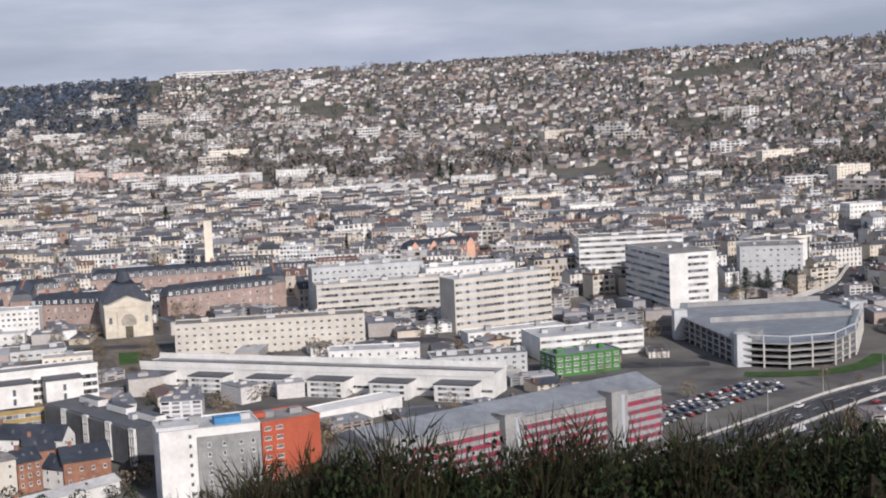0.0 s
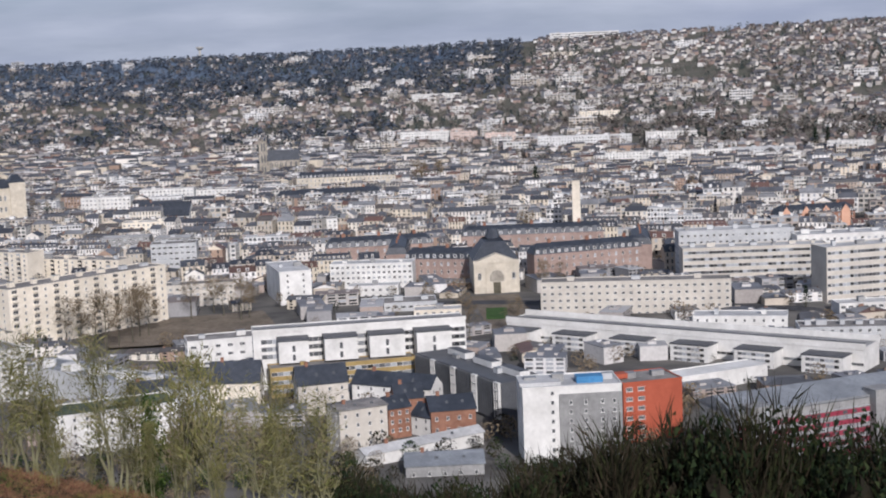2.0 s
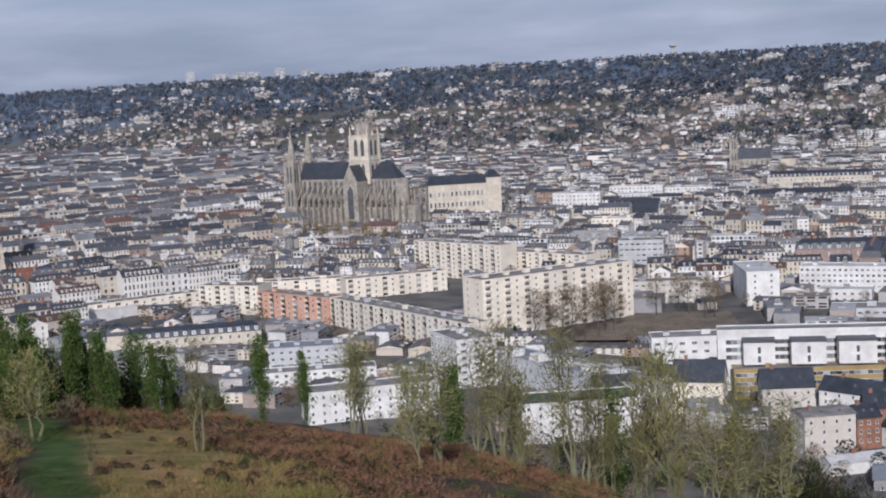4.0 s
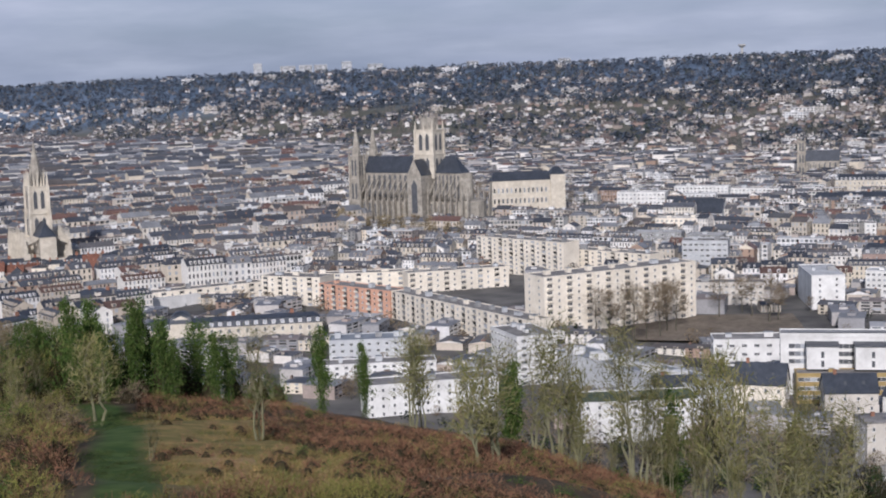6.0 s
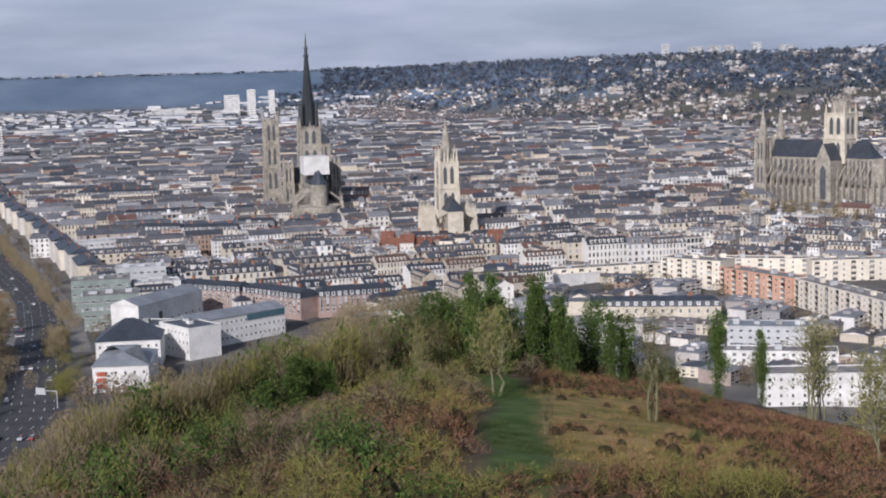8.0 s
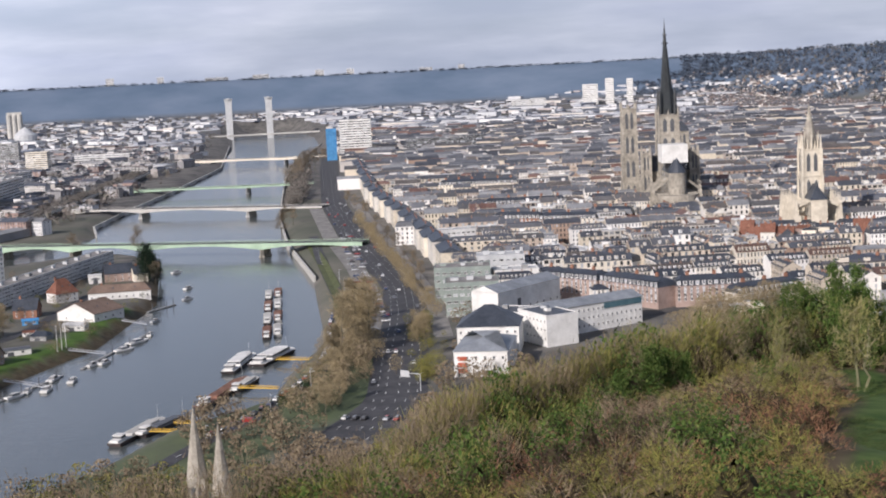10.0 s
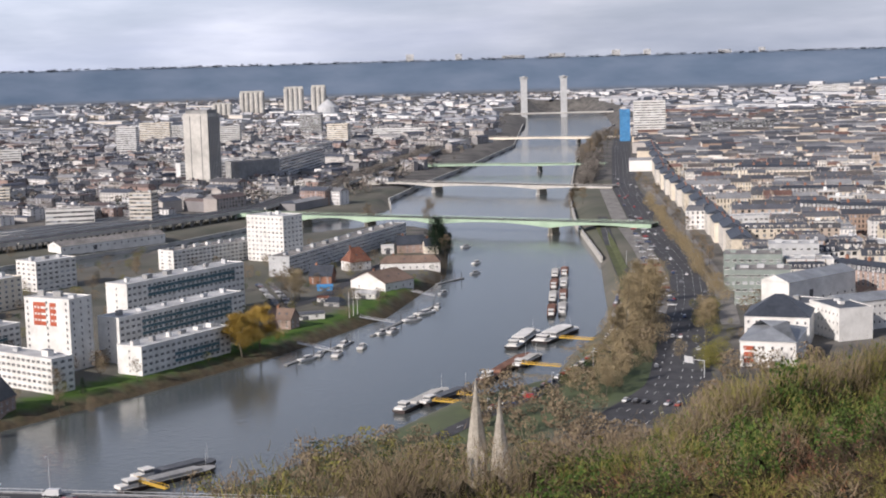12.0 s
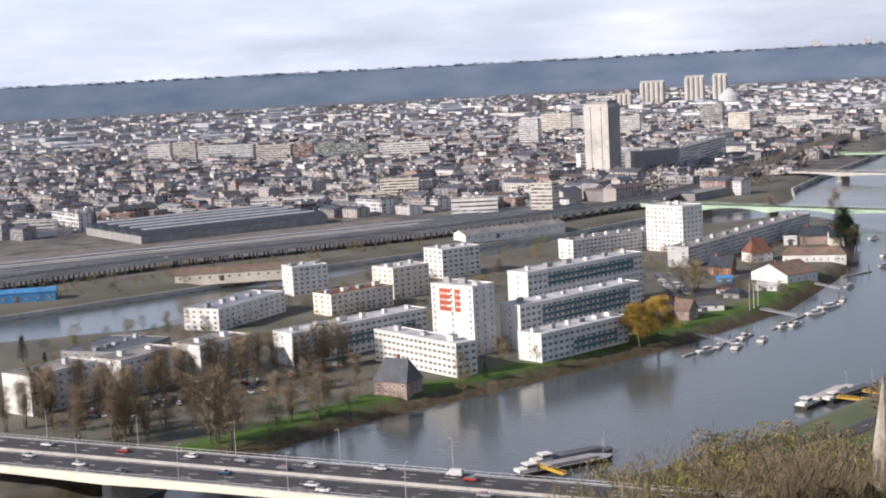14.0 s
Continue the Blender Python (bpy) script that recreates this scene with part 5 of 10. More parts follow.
s.face([(12, -0.85, 15), (22, -0.85, 15), (17, -0.85, 17.4)], 0)
part("pavilion", s, [PALESTONE], mus)
s = Solid()
for k in range(5):
    a, b = 5.2 * math.cos(k * 0.3), 5.2 * math.cos((k + 1) * 0.3)
    s.prism([(17 + a * p, 4 + a * q) for p, q in ((-1, -1), (1, -1), (1, 1), (-1, 1))], 13.8 + 5.4 * math.sin(k * 0.3), 13.8 + 5.4 * math.sin((k + 1) * 0.3), 0, taper=max(0.1, b / a))
part("dome", s, [SLATE], mus)

# long rows of the old town between the quay and the churches
OT = "long rows of the old town"
for x_, y_, a_, l_, d_, e_, m_, f_, words in (
        (-667, 418, 17, 43, 13, 19.5, PINKBRICK, 4, "brick row under a long dark slate mansard with white dormers"),
        (-626, 432, 6, 44, 13, 19.5, PINKBRICK, 4, "brick row under a long dark slate mansard with white dormers"),
        (-580, 446, 60, 40, 13, 19.5, PINKBRICK, 4, "brick row turning the corner under a dark slate mansard"),
        (-551, 462, 88, 40, 12, 17, RENDERED, 4, "grey rendered row with a dormered slate roof"),
        (-928, 548, 40, 36, 13, 22, BRICK, 5, "tall red brick block under a slate roof"),
        (-893, 566, 47, 41, 13, 22, RENDERED, 5, "cream and brick row under a dark roof"),
        (-762, 553, 70, 42, 16, 17, RENDERED, 3, "cream block under a broad slate hipped roof"),
        (-766, 604, 40, 24, 12, 21, PALESTONE, 4, "cream stone corner house with a mansard"),
        (-705, 473, 22, 36, 11, 19, WHITE, 4, "white rendered row with dormers"),
        (-1018, 594, 60, 66, 13, 23.5, WHITE, 5, "long pale row under a dark slate roof"),
        (-977, 666, 46, 45, 13, 23.5, PALESTONE, 5, "long pale stone row under a dark slate roof"),
        (-1220, 663, 53, 74, 14, 25, CREAM, 5, "long cream stone row near the quay"),
        (-711, 620, 47, 31, 12, 23, PALESTONE, 5, "cream stone row with many tall windows"),
        (-684, 650, 45, 32, 12, 23, PALESTONE, 5, "cream stone row with many tall windows"),
        (-664, 677, 80, 46, 13, 24, PALESTONE, 5, "cream stone row with a corner pavilion"),
        (-593, 562, 8, 36, 30, 17, PALEGREY, 3, "broad hall under a dark slate roof")):
    mansard_wing("old_town_row", words, x_, y_, a_, l_, d_, 11, e_, m_, f_, max(4, int(l_ / 3.0)), OT, roof_h=(3.0, 4.6), chim=max(2, int(l_ / 12)))
for x_, y_, a_, l_, d_, e_ in ((-900, 612, 44, 34, 12, 21), (-872, 640, 30, 26, 11, 20)):
    rw_ = mansard_wing("old_town_row", "brick row under a red tiled roof", x_, y_, a_, l_, d_, 11, e_, BRICK, 4, 10, OT, False)
    rw_.children[1].data.materials[0] = TILE
block("office_block", "white office block with wide square windows in the old town", -899, 489, 76, 46, 15, 10, 21, OFFICEWHITE, 3, 13, WBAND, (), 3, PALEROOF, 3)
block("town_block", "white blank-walled block with a pale flat roof", -797, 503, 4, 52, 14, 10, 17.5, OFFICEWHITE, 2, 8, WSMALL, (), 3, PALEROOF, 3)
block("arts_hall", "white flat hall with tall square openings", -560, 565, 64, 17, 26, 10, 20, WHITE, 2, 3, window_mesh(3.6, 4.0, DARKGREY, 0), (), 3, ZINC, 1)
block("arts_hall", "low white hall with a pale sloping roof", -548, 574, 78, 46, 30, 10, 17.5, WHITE, 1, 4, WSMALL, (), 3, PALEROOF, 2)

# brick mansion row with orange gables
orr = mansard_wing("brick_terrace", "orange brick terrace with gables and a slate roof", 26, 955, 22, 52, 13, 14, 24, BRICK, 3, 12)
s = Solid()
for k in range(4):
    x = 5 + k * 13.5
    s.box(x - 3, x + 3, -0.5, 4, 0, 11.0, 0)
    s.face([(x - 3, -0.52, 11.0), (x + 3, -0.52, 11.0), (x, -0.52, 15.0)], 0)
    s.face([(x - 3, -0.5, 11.0), (x, -0.5, 15.0), (x, 6, 15.0), (x - 3, 6, 11.0)], 1)
    s.face([(x + 3, -0.5, 11.0), (x + 3, 6, 11.0), (x, 6, 15.0), (x, -0.5, 15.0)], 1)
part("gable", s, [SALMON, SLATE], orr, "orange brick gables")


# ---------------- roads, bridges and the quays ----------------
def ribbon_road(name, label, line, width, mat, lift=0.14, z=None, lanes=(), category="road", step=7.0, kind="structure"):
    """A road laid over the ground along a line, with broken lane marks as parts of their own."""
    pts = []
    for (ax, ay), (bx, by) in zip(line, line[1:]):
        n = max(1, int(math.hypot(bx - ax, by - ay) / step))
        pts += [(ax + (bx - ax) * k / n, ay + (by - ay) * k / n) for k in range(n)]
    pts.append(line[-1])
    p = np.array(pts)
    for _ in range(4):
        p[1:-1] = (p[:-2] + 2 * p[1:-1] + p[2:]) / 4
    d = np.gradient(p, axis=0)
    d /= np.hypot(d[:, 0], d[:, 1])[:, None]
    nrm = np.stack([-d[:, 1], d[:, 0]], 1)
    across = np.linspace(-width / 2, width / 2, max(3, int(width / 4)))
    q = p[:, None] + nrm[:, None] * across[None, :, None]
    zz = land(q[..., 0], q[..., 1]) if z is None else np.full(q.shape[:2], z)
    zz = np.maximum(zz, zz.mean(1, keepdims=True)) + lift
    v = np.concatenate([q, zz[..., None]], -1).reshape(-1, 3)
    na, nb_ = len(p), len(across)
    i_, j_ = np.meshgrid(np.arange(na - 1), np.arange(nb_ - 1), indexing="ij")
    f = np.stack([i_ * nb_ + j_, (i_ + 1) * nb_ + j_, (i_ + 1) * nb_ + j_ + 1, i_ * nb_ + j_ + 1], -1).reshape(-1, 4)[:, ::-1]
    ob = tagged(new(name, big_mesh(name, v, f, mat)), label, category, kind=kind)
    keep_line(line, width / 2)
    for off, dash in lanes:
        s = Solid()
        for k in range(na - 1):
            if dash and k % 2:
                continue
            a, b = p[k] + nrm[k] * off, p[k + 1] + nrm[k + 1] * off
            if dash:
                b = a + (b - a) * 0.6
            n0 = nrm[k] * 0.12
            za = float(np.interp(off, across, zz[k])) + 0.05
            zb = float(np.interp(off, across, zz[k + 1])) + 0.05
            s.face([(a[0] - n0[0], a[1] - n0[1], za), (b[0] - n0[0], b[1] - n0[1], zb), (b[0] + n0[0], b[1] + n0[1], zb), (a[0] + n0[0], a[1] + n0[1], za)], 0)
        tagged(part("lane_line", s, [PAINT], ob), kind="stuff")
    return p, d, nrm, zz[:, nb_ // 2]


QUAY_LINE = [(-455, 205), (-495, 246), (-600, 303), (-670, 342), (-760, 386), (-1036, 486), (-1300, 590), (-1830, 826), (-2300, 1045)]
LOW_LINE = [(-462, 140), (-487, 166), (-512, 198), (-564, 244), (-630, 284), (-676, 302), (-738, 336), (-936, 412), (-1060, 462)]
RING_LINE = [(48, 404), (105, 452), (144, 487), (182, 521), (300, 600), (420, 668)]
CURVE_LINE = [(100, 690), (160, 690), (215, 735), (268, 800), (300, 870), (318, 950), (350, 1060), (420, 1240)]
quay = ribbon_road("quay_road", "busy dual carriageway along the quay", QUAY_LINE, 24, ASPHALT, lanes=((-8, True), (-4.5, True), (-0.5, True), (4.5, True), (8, True)))
low = ribbon_road("quay_lane", "narrow lane along the moorings", LOW_LINE, 7, ASPHALT, lanes=((0, True),))
ring = ribbon_road("ring_road", "wide ring road with two carriageways", RING_LINE, 34, ASPHALT, lanes=((-15.5, False), (-11.5, True), (-8, True), (-1.0, False), (1.0, False), (8, True), (11.5, True), (15.5, False)))
ribbon_road("quay_parking", "paved parking strip beside the quay road", [(-640, 312), (-760, 364), (-870, 407), (-1036, 466), (-1280, 562)], 12, PAVING, 0.1, category="car park")
ribbon_road("quay_promenade", "paved promenade before the quayside flats", [(-600, 325), (-700, 374), (-778, 406), (-944, 472), (-1300, 612)], 9, PAVING, 0.1, category="pavement")
ribbon_road("quay_lawn", "strip of grass below the quay road", [(-690, 314), (-760, 345), (-880, 391), (-1030, 445)], 7, DULLGRASS, 0.2, category="lawn")
curve = ribbon_road("street", "curving street with a pale retaining wall", CURVE_LINE, 14, ASPHALT, lanes=((0, True),))
square = ribbon_road("town_square", "brown gravel square beside the estate", [(-285, 620), (-215, 655)], 62, EARTH, category="square")
ribbon_road("car_park", "paved car park between the slabs", [(-690, 20), (-640, 78)], 12, ASPHALT, category="car park")
ribbon_road("street", "street between the school and the houses", [(-240, 560), (-130, 600), (-60, 640), (60, 610), (140, 600)], 9, ASPHALT, 0.17)
ribbon_road("street", "street behind the residence", [(-160, 700), (-60, 700), (40, 672), (140, 690)], 12, ASPHALT, 0.2)
ribbon_road("street", "street along the island", [(-560, -120), (-640, -10), (-690, 70), (-780, 170), (-900, 240)], 8, ASPHALT)
ribbon_road("forecourt", "brown forecourt before the hospice chapel", [(-120, 722), (-98, 640)], 24, EARTH, category="forecourt")
ribbon_road("lawn", "small green lawn before the chapel", [(-113, 684), (-108, 655)], 10, LAWN, 0.32, category="lawn")
ribbon_road("rail_yard", "brown railway yard with old sidings", [(-1000, -420), (-1120, -150), (-1200, 20)], 130, RAILBED, category="rail yard", step=14)

s = Solid()
for k in range(2, len(ring[0]) - 1):
    for off in (-17.4, 0.0, 17.4):
        a, b = ring[0][k] + ring[2][k] * off, ring[0][k + 1] + ring[2][k + 1] * off
        n0 = ring[2][k] * 0.25
        za = ring[3][k]
        s.prism([(a[0] - n0[0], a[1] - n0[1]), (b[0] - n0[0], b[1] - n0[1]), (b[0] + n0[0], b[1] + n0[1]), (a[0] + n0[0], a[1] + n0[1])][::-1], za - 0.6, za + 0.9, 0)
rb = thing("crash_barrier", "concrete crash barriers along the ring road", "barrier")
part("barrier_wall", s, [CONCRETE], rb)
s = Solid()
for k in range(8, len(curve[0]) - 12):
    a, b = curve[0][k] + curve[2][k] * 7.6, curve[0][k + 1] + curve[2][k + 1] * 7.6
    n0 = curve[2][k] * 0.3
    za = curve[3][k]
    s.prism([(a[0] - n0[0], a[1] - n0[1]), (b[0] - n0[0], b[1] - n0[1]), (b[0] + n0[0], b[1] + n0[1]), (a[0] + n0[0], a[1] + n0[1])][::-1], za - 1, za + 2.6, 0)
rw = thing("retaining_wall", "pale curved retaining wall along the street", "wall")
part("wall_run", s, [CONCRETE], rw)


def bridge(name, label, a, b, width, z, depth, mat, spans, arch, pier_mat=None, rail=None, cut=1.0):
    """A bridge from a to b: a deck with an arched underside, piers, pavements and railings."""
    (ax, ay), (bx, by) = a, b
    ln = math.hypot(bx - ax, by - ay)
    ob = thing(name, label, "bridge", ax, ay, 0, math.degrees(math.atan2(by - ay, bx - ax)))
    edges = [0.0]
    for w in spans:
        edges.append(edges[-1] + w * ln / sum(spans))
    deck = Solid()
    n = 10
    for x0, x1 in zip(edges, edges[1:]):
        for k in range(n):
            u0, u1 = k / n, (k + 1) / n
            xa, xb = x0 + (x1 - x0) * u0, x0 + (x1 - x0) * u1
            da, db = depth + arch * (2 * u0 - 1) ** 2, depth + arch * (2 * u1 - 1) ** 2
            w = width / 2
            deck.face([(xa, -w, z), (xa, -w, z - da), (xb, -w, z - db), (xb, -w, z)], 0)
            deck.face([(xa, w, z), (xb, w, z), (xb, w, z - db), (xa, w, z - da)], 0)
            deck.face([(xa, -w, z - da), (xa, w, z - da), (xb, w, z - db), (xb, -w, z - db)], 0)
            deck.face([(xa, -w, z), (xb, -w, z), (xb, w, z), (xa, w, z)], 1)
    part("deck", deck, [mat, ASPHALT], ob)
    for x in edges[1:-1]:
        s = Solid()
        w = width * 0.42
        s.prism([(x - 1.6, -w), (x, -w - 2.2), (x + 1.6, -w), (x + 1.6, w), (x, w + 2.2), (x - 1.6, w)], -4, z - depth - arch + 0.3, 0)
        s.box(x - 2.0, x + 2.0, -w - 1, w + 1, -4, 1.6, 0)
        part("pier", s, [pier_mat or CONCRETE], ob)
    for q in (-1, 1):
        s = Solid()
        y = q * (width / 2 - 0.15)
        s.box(0, ln, y - 0.06, y + 0.06, z + 0.95, z + 1.08, 0)
        s.box(0, ln, y - 0.12, y + 0.12, z, z + 0.22, 0)
        for k in range(int(ln / 3.5)):
            s.box(k * 3.5, k * 3.5 + 0.14, y - 0.05, y + 0.05, z + 0.2, z + 0.98, 0)
        tagged(part("railing", s, [rail or mat], ob), kind="stuff")
    return ob


bridge("road_bridge", "pale green steel arch bridge over the island's tip", (-1232, 204), (-972, 465), 16, 10.5, 1.4, GREENSTEEL, (1.1, 1.0, 1.0, 1.6, 1.3), 3.2, STONE)
bridge("road_bridge", "white concrete bridge with shallow spans", (-1500, 392), (-1290, 577), 18, 9.5, 1.4, CONCRETE, (1, 1.5, 1), 2.6)
bridge("road_bridge", "pale green low steel bridge", (-1748, 460), (-1588, 698), 16, 9.5, 1.5, GREENSTEEL, (1, 1.6, 1), 1.0, GREY)
bridge("road_bridge", "buff concrete bridge across the far reach", (-2262, 732), (-2088, 958), 18, 11.0, 2.0, CREAM, (1, 1.5, 1), 1.2, GREY)
lift = thing("lift_bridge", "distant lift bridge with two tall forked towers", "bridge", -3214, 1258, 0, 68)
s = Solid()
s.box(-160, 160, -12, 12, 8, 11, 0)
part("deck", s, [CONCRETE], lift)
for q in (-46, 46):
    s = Solid()
    for y in (-7, 7):
        s.box(q - 7.5, q + 7.5, y - 3.4, y + 3.4, -4, 82, 0)
    s.box(q - 4, q + 4, -5, 5, 40, 43, 0)
    tw = part("tower", s, [PALEGREY], lift)
    s = Solid()
    for y in (-1, 1):
        for k in range(4):
            s.prism([(q - 7.5, y * 7 - 3), (q + 7.5, y * 7 - 3), (q + 7.5, y * 7 + 3), (q - 7.5, y * 7 + 3)], 80 + k * 3.5, 84 + k * 3.5, 0, taper=1.0 + 0.12 * k)
    s.box(q - 3, q + 3, -14, 14, 92, 96, 0)
    part("head", s, [PALEGREY], tw)
mot = bridge("motorway_bridge", "wide pale concrete motorway bridge over the river", (-352, 112), (-700, -548), 31, 12.4, 2.2, CREAM, (0.7, 1.2, 1.2, 1.0, 1.0, 1.2), 0.9, CONCRETE, METAL)
mlen = math.hypot(348, 660)
s = Solid()
s.box(0, mlen, -0.3, 0.3, 12.4, 13.3, 0)
part("median_barrier", s, [CONCRETE], mot)
for off, dash in ((-14.3, 0), (-10.6, 1), (-7.0, 1), (-1.4, 0), (1.4, 0), (7.0, 1), (10.6, 1), (14.3, 0)):
    s = Solid()
    for k in range(int(mlen / 13)):
        s.box(k * 13, k * 13 + (3.5 if dash else 13), off - 0.09, off + 0.09, 12.4, 12.44, 0)
    tagged(part("lane_line", s, [PAINT], mot), kind="stuff")

# elevated road and railway on the left bank
VIA = [(-905, -300), (-937, -252), (-1009, -156), (-1047, -73), (-1092, 17), (-1159, 116), (-1250, 222), (-1449, 340), (-1723, 480), (-2069, 656), (-2300, 770)]
via = thing("viaduct", "long grey elevated road on rows of columns", "viaduct")
deck, rails, cols_ = Solid(), Solid(), Solid()
for (ax, ay), (bx, by) in zip(VIA, VIA[1:]):
    L_ = math.hypot(bx - ax, by - ay)
    dx, dy = (bx - ax) / L_, (by - ay) / L_
    nx, ny = -dy * 10, dx * 10
    deck.prism([(ax - nx, ay - ny), (bx - nx, by - ny), (bx + nx, by + ny), (ax + nx, ay + ny)], 10.2, 11.8, 0, 1)
    for q in (-1, 1):
        rails.prism([(ax + nx * q * 0.98, ay + ny * q * 0.98), (bx + nx * q * 0.98, by + ny * q * 0.98), (bx + nx * q, by + ny * q), (ax + nx * q, ay + ny * q)][::q], 11.8, 12.8, 0)
    for k in range(int(L_ / 11)):
        for q in (-0.8, 0.0, 0.8):
            x, y = ax + dx * (k + 0.5) * 11 + nx * q, ay + dy * (k + 0.5) * 11 + ny * q
            cols_.cone(x, y, 0, 10.2, 0.7, 0.7, 6, 0)
part("deck", deck, [CONCRETE, ASPHALT], via)
part("parapet", rails, [CONCRETE], via)
tagged(part("column", cols_, [GREY], via), kind="stuff")
keep_line(VIA, 16)
for i in range(5):
    ln = thing("train_shed", "long dark-roofed railway shed", "shed", -1159 - i * 20.4, -200 - i * 12.7, 6, 122, "railway sheds")
    s = Solid()
    s.box(0, 168, 0, 24, -2, 6, 0)
    part("wall", s, [GREY], ln)
    s = Solid()
    s.gable(0, 168, 0, 24, 6, 10, 0, 0.5)
    rr_ = part("roof", s, [SLATE], ln)
    s = Solid()
    s.gable(6, 162, 10.4, 13.6, 9.4, 10.8, 0, 0.0)
    part("rooflight", s, [PALEGREY], rr_)
keep_clear(-1255, -160, 92, 62, 122)


def low_hall(name, label, x, y, ang, length, depth, z0, eave, ridge, wall, roof, hip=0.0):
    ob = thing(name, label, "building", x, y, z0, ang)
    s = Solid()
    s.box(0, length, 0, depth, -2, eave, 0)
    s.box(length * 0.3, length * 0.3 + 3, -0.06, 0.1, 0, eave * 0.7, 1)
    part("wall", s, [wall, DARKGREY], ob)
    s = Solid()
    s.gable(0, length, 0, depth, eave, ridge, 0, 0.4, wall=1, hip=hip)
    part("roof", s, [roof, wall], ob)
    for k in range(max(2, int(length / 6))):
        part("window", W14, None, ob, m=pose(length * (k + 0.5) / max(2, int(length / 6)), 0, eave * 0.4))
    c_, s_ = math.cos(radians(ang)), math.sin(radians(ang))
    keep_clear(x + c_ * length / 2 - s_ * depth / 2, y + s_ * length / 2 + c_ * depth / 2, length / 2, depth / 2, ang)
    return ob


BROWNROOF = material("brown_sheet_roof", [(0.17, 0.12, 0.095), (0.24, 0.17, 0.13)], 0.85, 0.6, grime=0.3)
low_hall("warehouse", "long white quayside warehouse", -1060, 50, 120, 90, 16, 5, 5, 8, WHITE, GRAVEL)
low_hall("warehouse", "low buff warehouse by the south arm", -922, -140, 97, 92, 13, 5, 5, 8.5, CREAM, BROWNROOF)
low_hall("warehouse", "blue-roofed depot by the south arm", -872, -238, 98, 34, 14, 5, 6, 8, BLUEP, BLUEP)


# quay walls along both banks
def quay_wall(label, line, z1, thick=1.2):
    ob = thing("quay_wall", label, "quay wall")
    for (ax, ay), (bx, by) in zip(line, line[1:]):
        L_ = math.hypot(bx - ax, by - ay)
        nx, ny = -(by - ay) / L_ * thick, (bx - ax) / L_ * thick
        s = Solid()
        s.prism([(ax, ay), (bx, by), (bx + nx, by + ny), (ax + nx, ay + ny)], -3, z1 - 0.3, 0)
        s.prism([(ax - nx * 0.15, ay - ny * 0.15), (bx - nx * 0.15, by - ny * 0.15), (bx + nx, by + ny), (ax + nx, ay + ny)], z1 - 0.3, z1, 0)
        part("wall_run", s, [CONCRETE if thick > 1 else STONE], ob)


quay_wall("pale stone quay wall on the town side", RIGHT_BANK[11:17][::-1], 4.6)
quay_wall("stone quay wall on the far bank", LEFT_BANK[9:15], 4.2)
quay_wall("dark stone wall along the southern arm", LEFT_BANK[1:9], 3.0)


# ---------------- details of the near buildings ----------------
for k in range(6):
    x = 1 + k * 27
    s = Solid()
    s.box(x, x + 16, -9, -0.02, -2, 7.0, 0)
    s.box(x - 0.3, x + 16.3, -9.3, -0.02, 7.0, 7.4, 1)
    bay = part("bay", s, [WHITE, DARKGREY], school, "white box bay with a dark flat roof")
    for zz in (0.6, 2.8, 5.0):
        part("ribbon_window", band_mesh(13, 1.2, 7), None, bay, m=pose(x + 1.5, -9, zz))
bands_on(school, "front", 157, 16, 2.6, 1, 1, 1.1, 60)
s = Solid()
s.box(-0.3, 157.3, -0.25, 0.35, 8.6, 11.2, 0)
s.box(-0.3, 157.3, 15.6, 16.3, 8.6, 11.6, 0)
s.box(-0.4, 157.4, -0.4, 0.5, 11.2, 11.4, 1)
part("roof_storey", s, [WHITE, DARKGREY], school)
for xa, xb in ((9.2, 20.6), (26.5, 39.0), (43.5, 57.0), (61.5, 75.0)):
    s = Solid()
    s.box(xa, xb, -9.3, -0.02, 11.1, 19.4, 0)
    s.box(xa - 0.3, xb + 0.3, -9.6, -0.02, 19.4, 19.9, 1)
    bay = part("bay", s, [WHITE, DARKGREY], college, "white box bay with slit windows")
    for zz in (12.0, 15.4):
        s = Solid()
        s.box((xa + xb) / 2 - 0.55, (xa + xb) / 2 + 0.55, -9.36, -9.28, zz, zz + 2.3, 0)
        part("slit_window", s, [GLASS], bay)
bands_on(college, "front", 82, 15, 11.4, 3, 2.9, 1.7, 36, 3)
s = Solid()
s.box(-0.2, 82.2, -0.25, 0.3, 21.4, 23.0, 0)
s.box(-0.3, 82.3, -0.4, 0.45, 23.0, 23.2, 1)
part("roof_parapet", s, [WHITE, DARKGREY], college)
ochre = ribbon("glazed_link", "ochre glazed school hall below the white wing", -171, 514.5, 24, 55, 9, 9, 19.6, YELLOWP, 3, 24, 1.4, ("right",), GRAVEL, 2, category="school")
block("apartment_block", "pale college block with ochre windows", -222, 563, 26, 30, 15, 9, 20.5, WHITE, 3, 6, WBAND, ("left",), 3, GRAVEL, 2)
s = Solid()
s.box(17, 25, 4, 9, 23.6, 25.6, 0, 0)
part("roof_box", s, [BLUEP], white, "blue roof box")
s = Solid()
s.box(-0.5, 12, 3, 14, 23.4, 24.6, 0)
part("roof_box", s, [PALEROOF], white)
s = Solid()
s.box(11, 30.02, -0.5, -0.01, -2, 21.5, 0)
gbay = part("grey_bay", s, [GREY], white, "pale grey rendered bay")
for r in range(7):
    for q in (14.5, 19.0, 24.0, 27.6):
        part("window", WSMALL, None, gbay, m=pose(q, -0.5, 1.4 + r * 2.8))
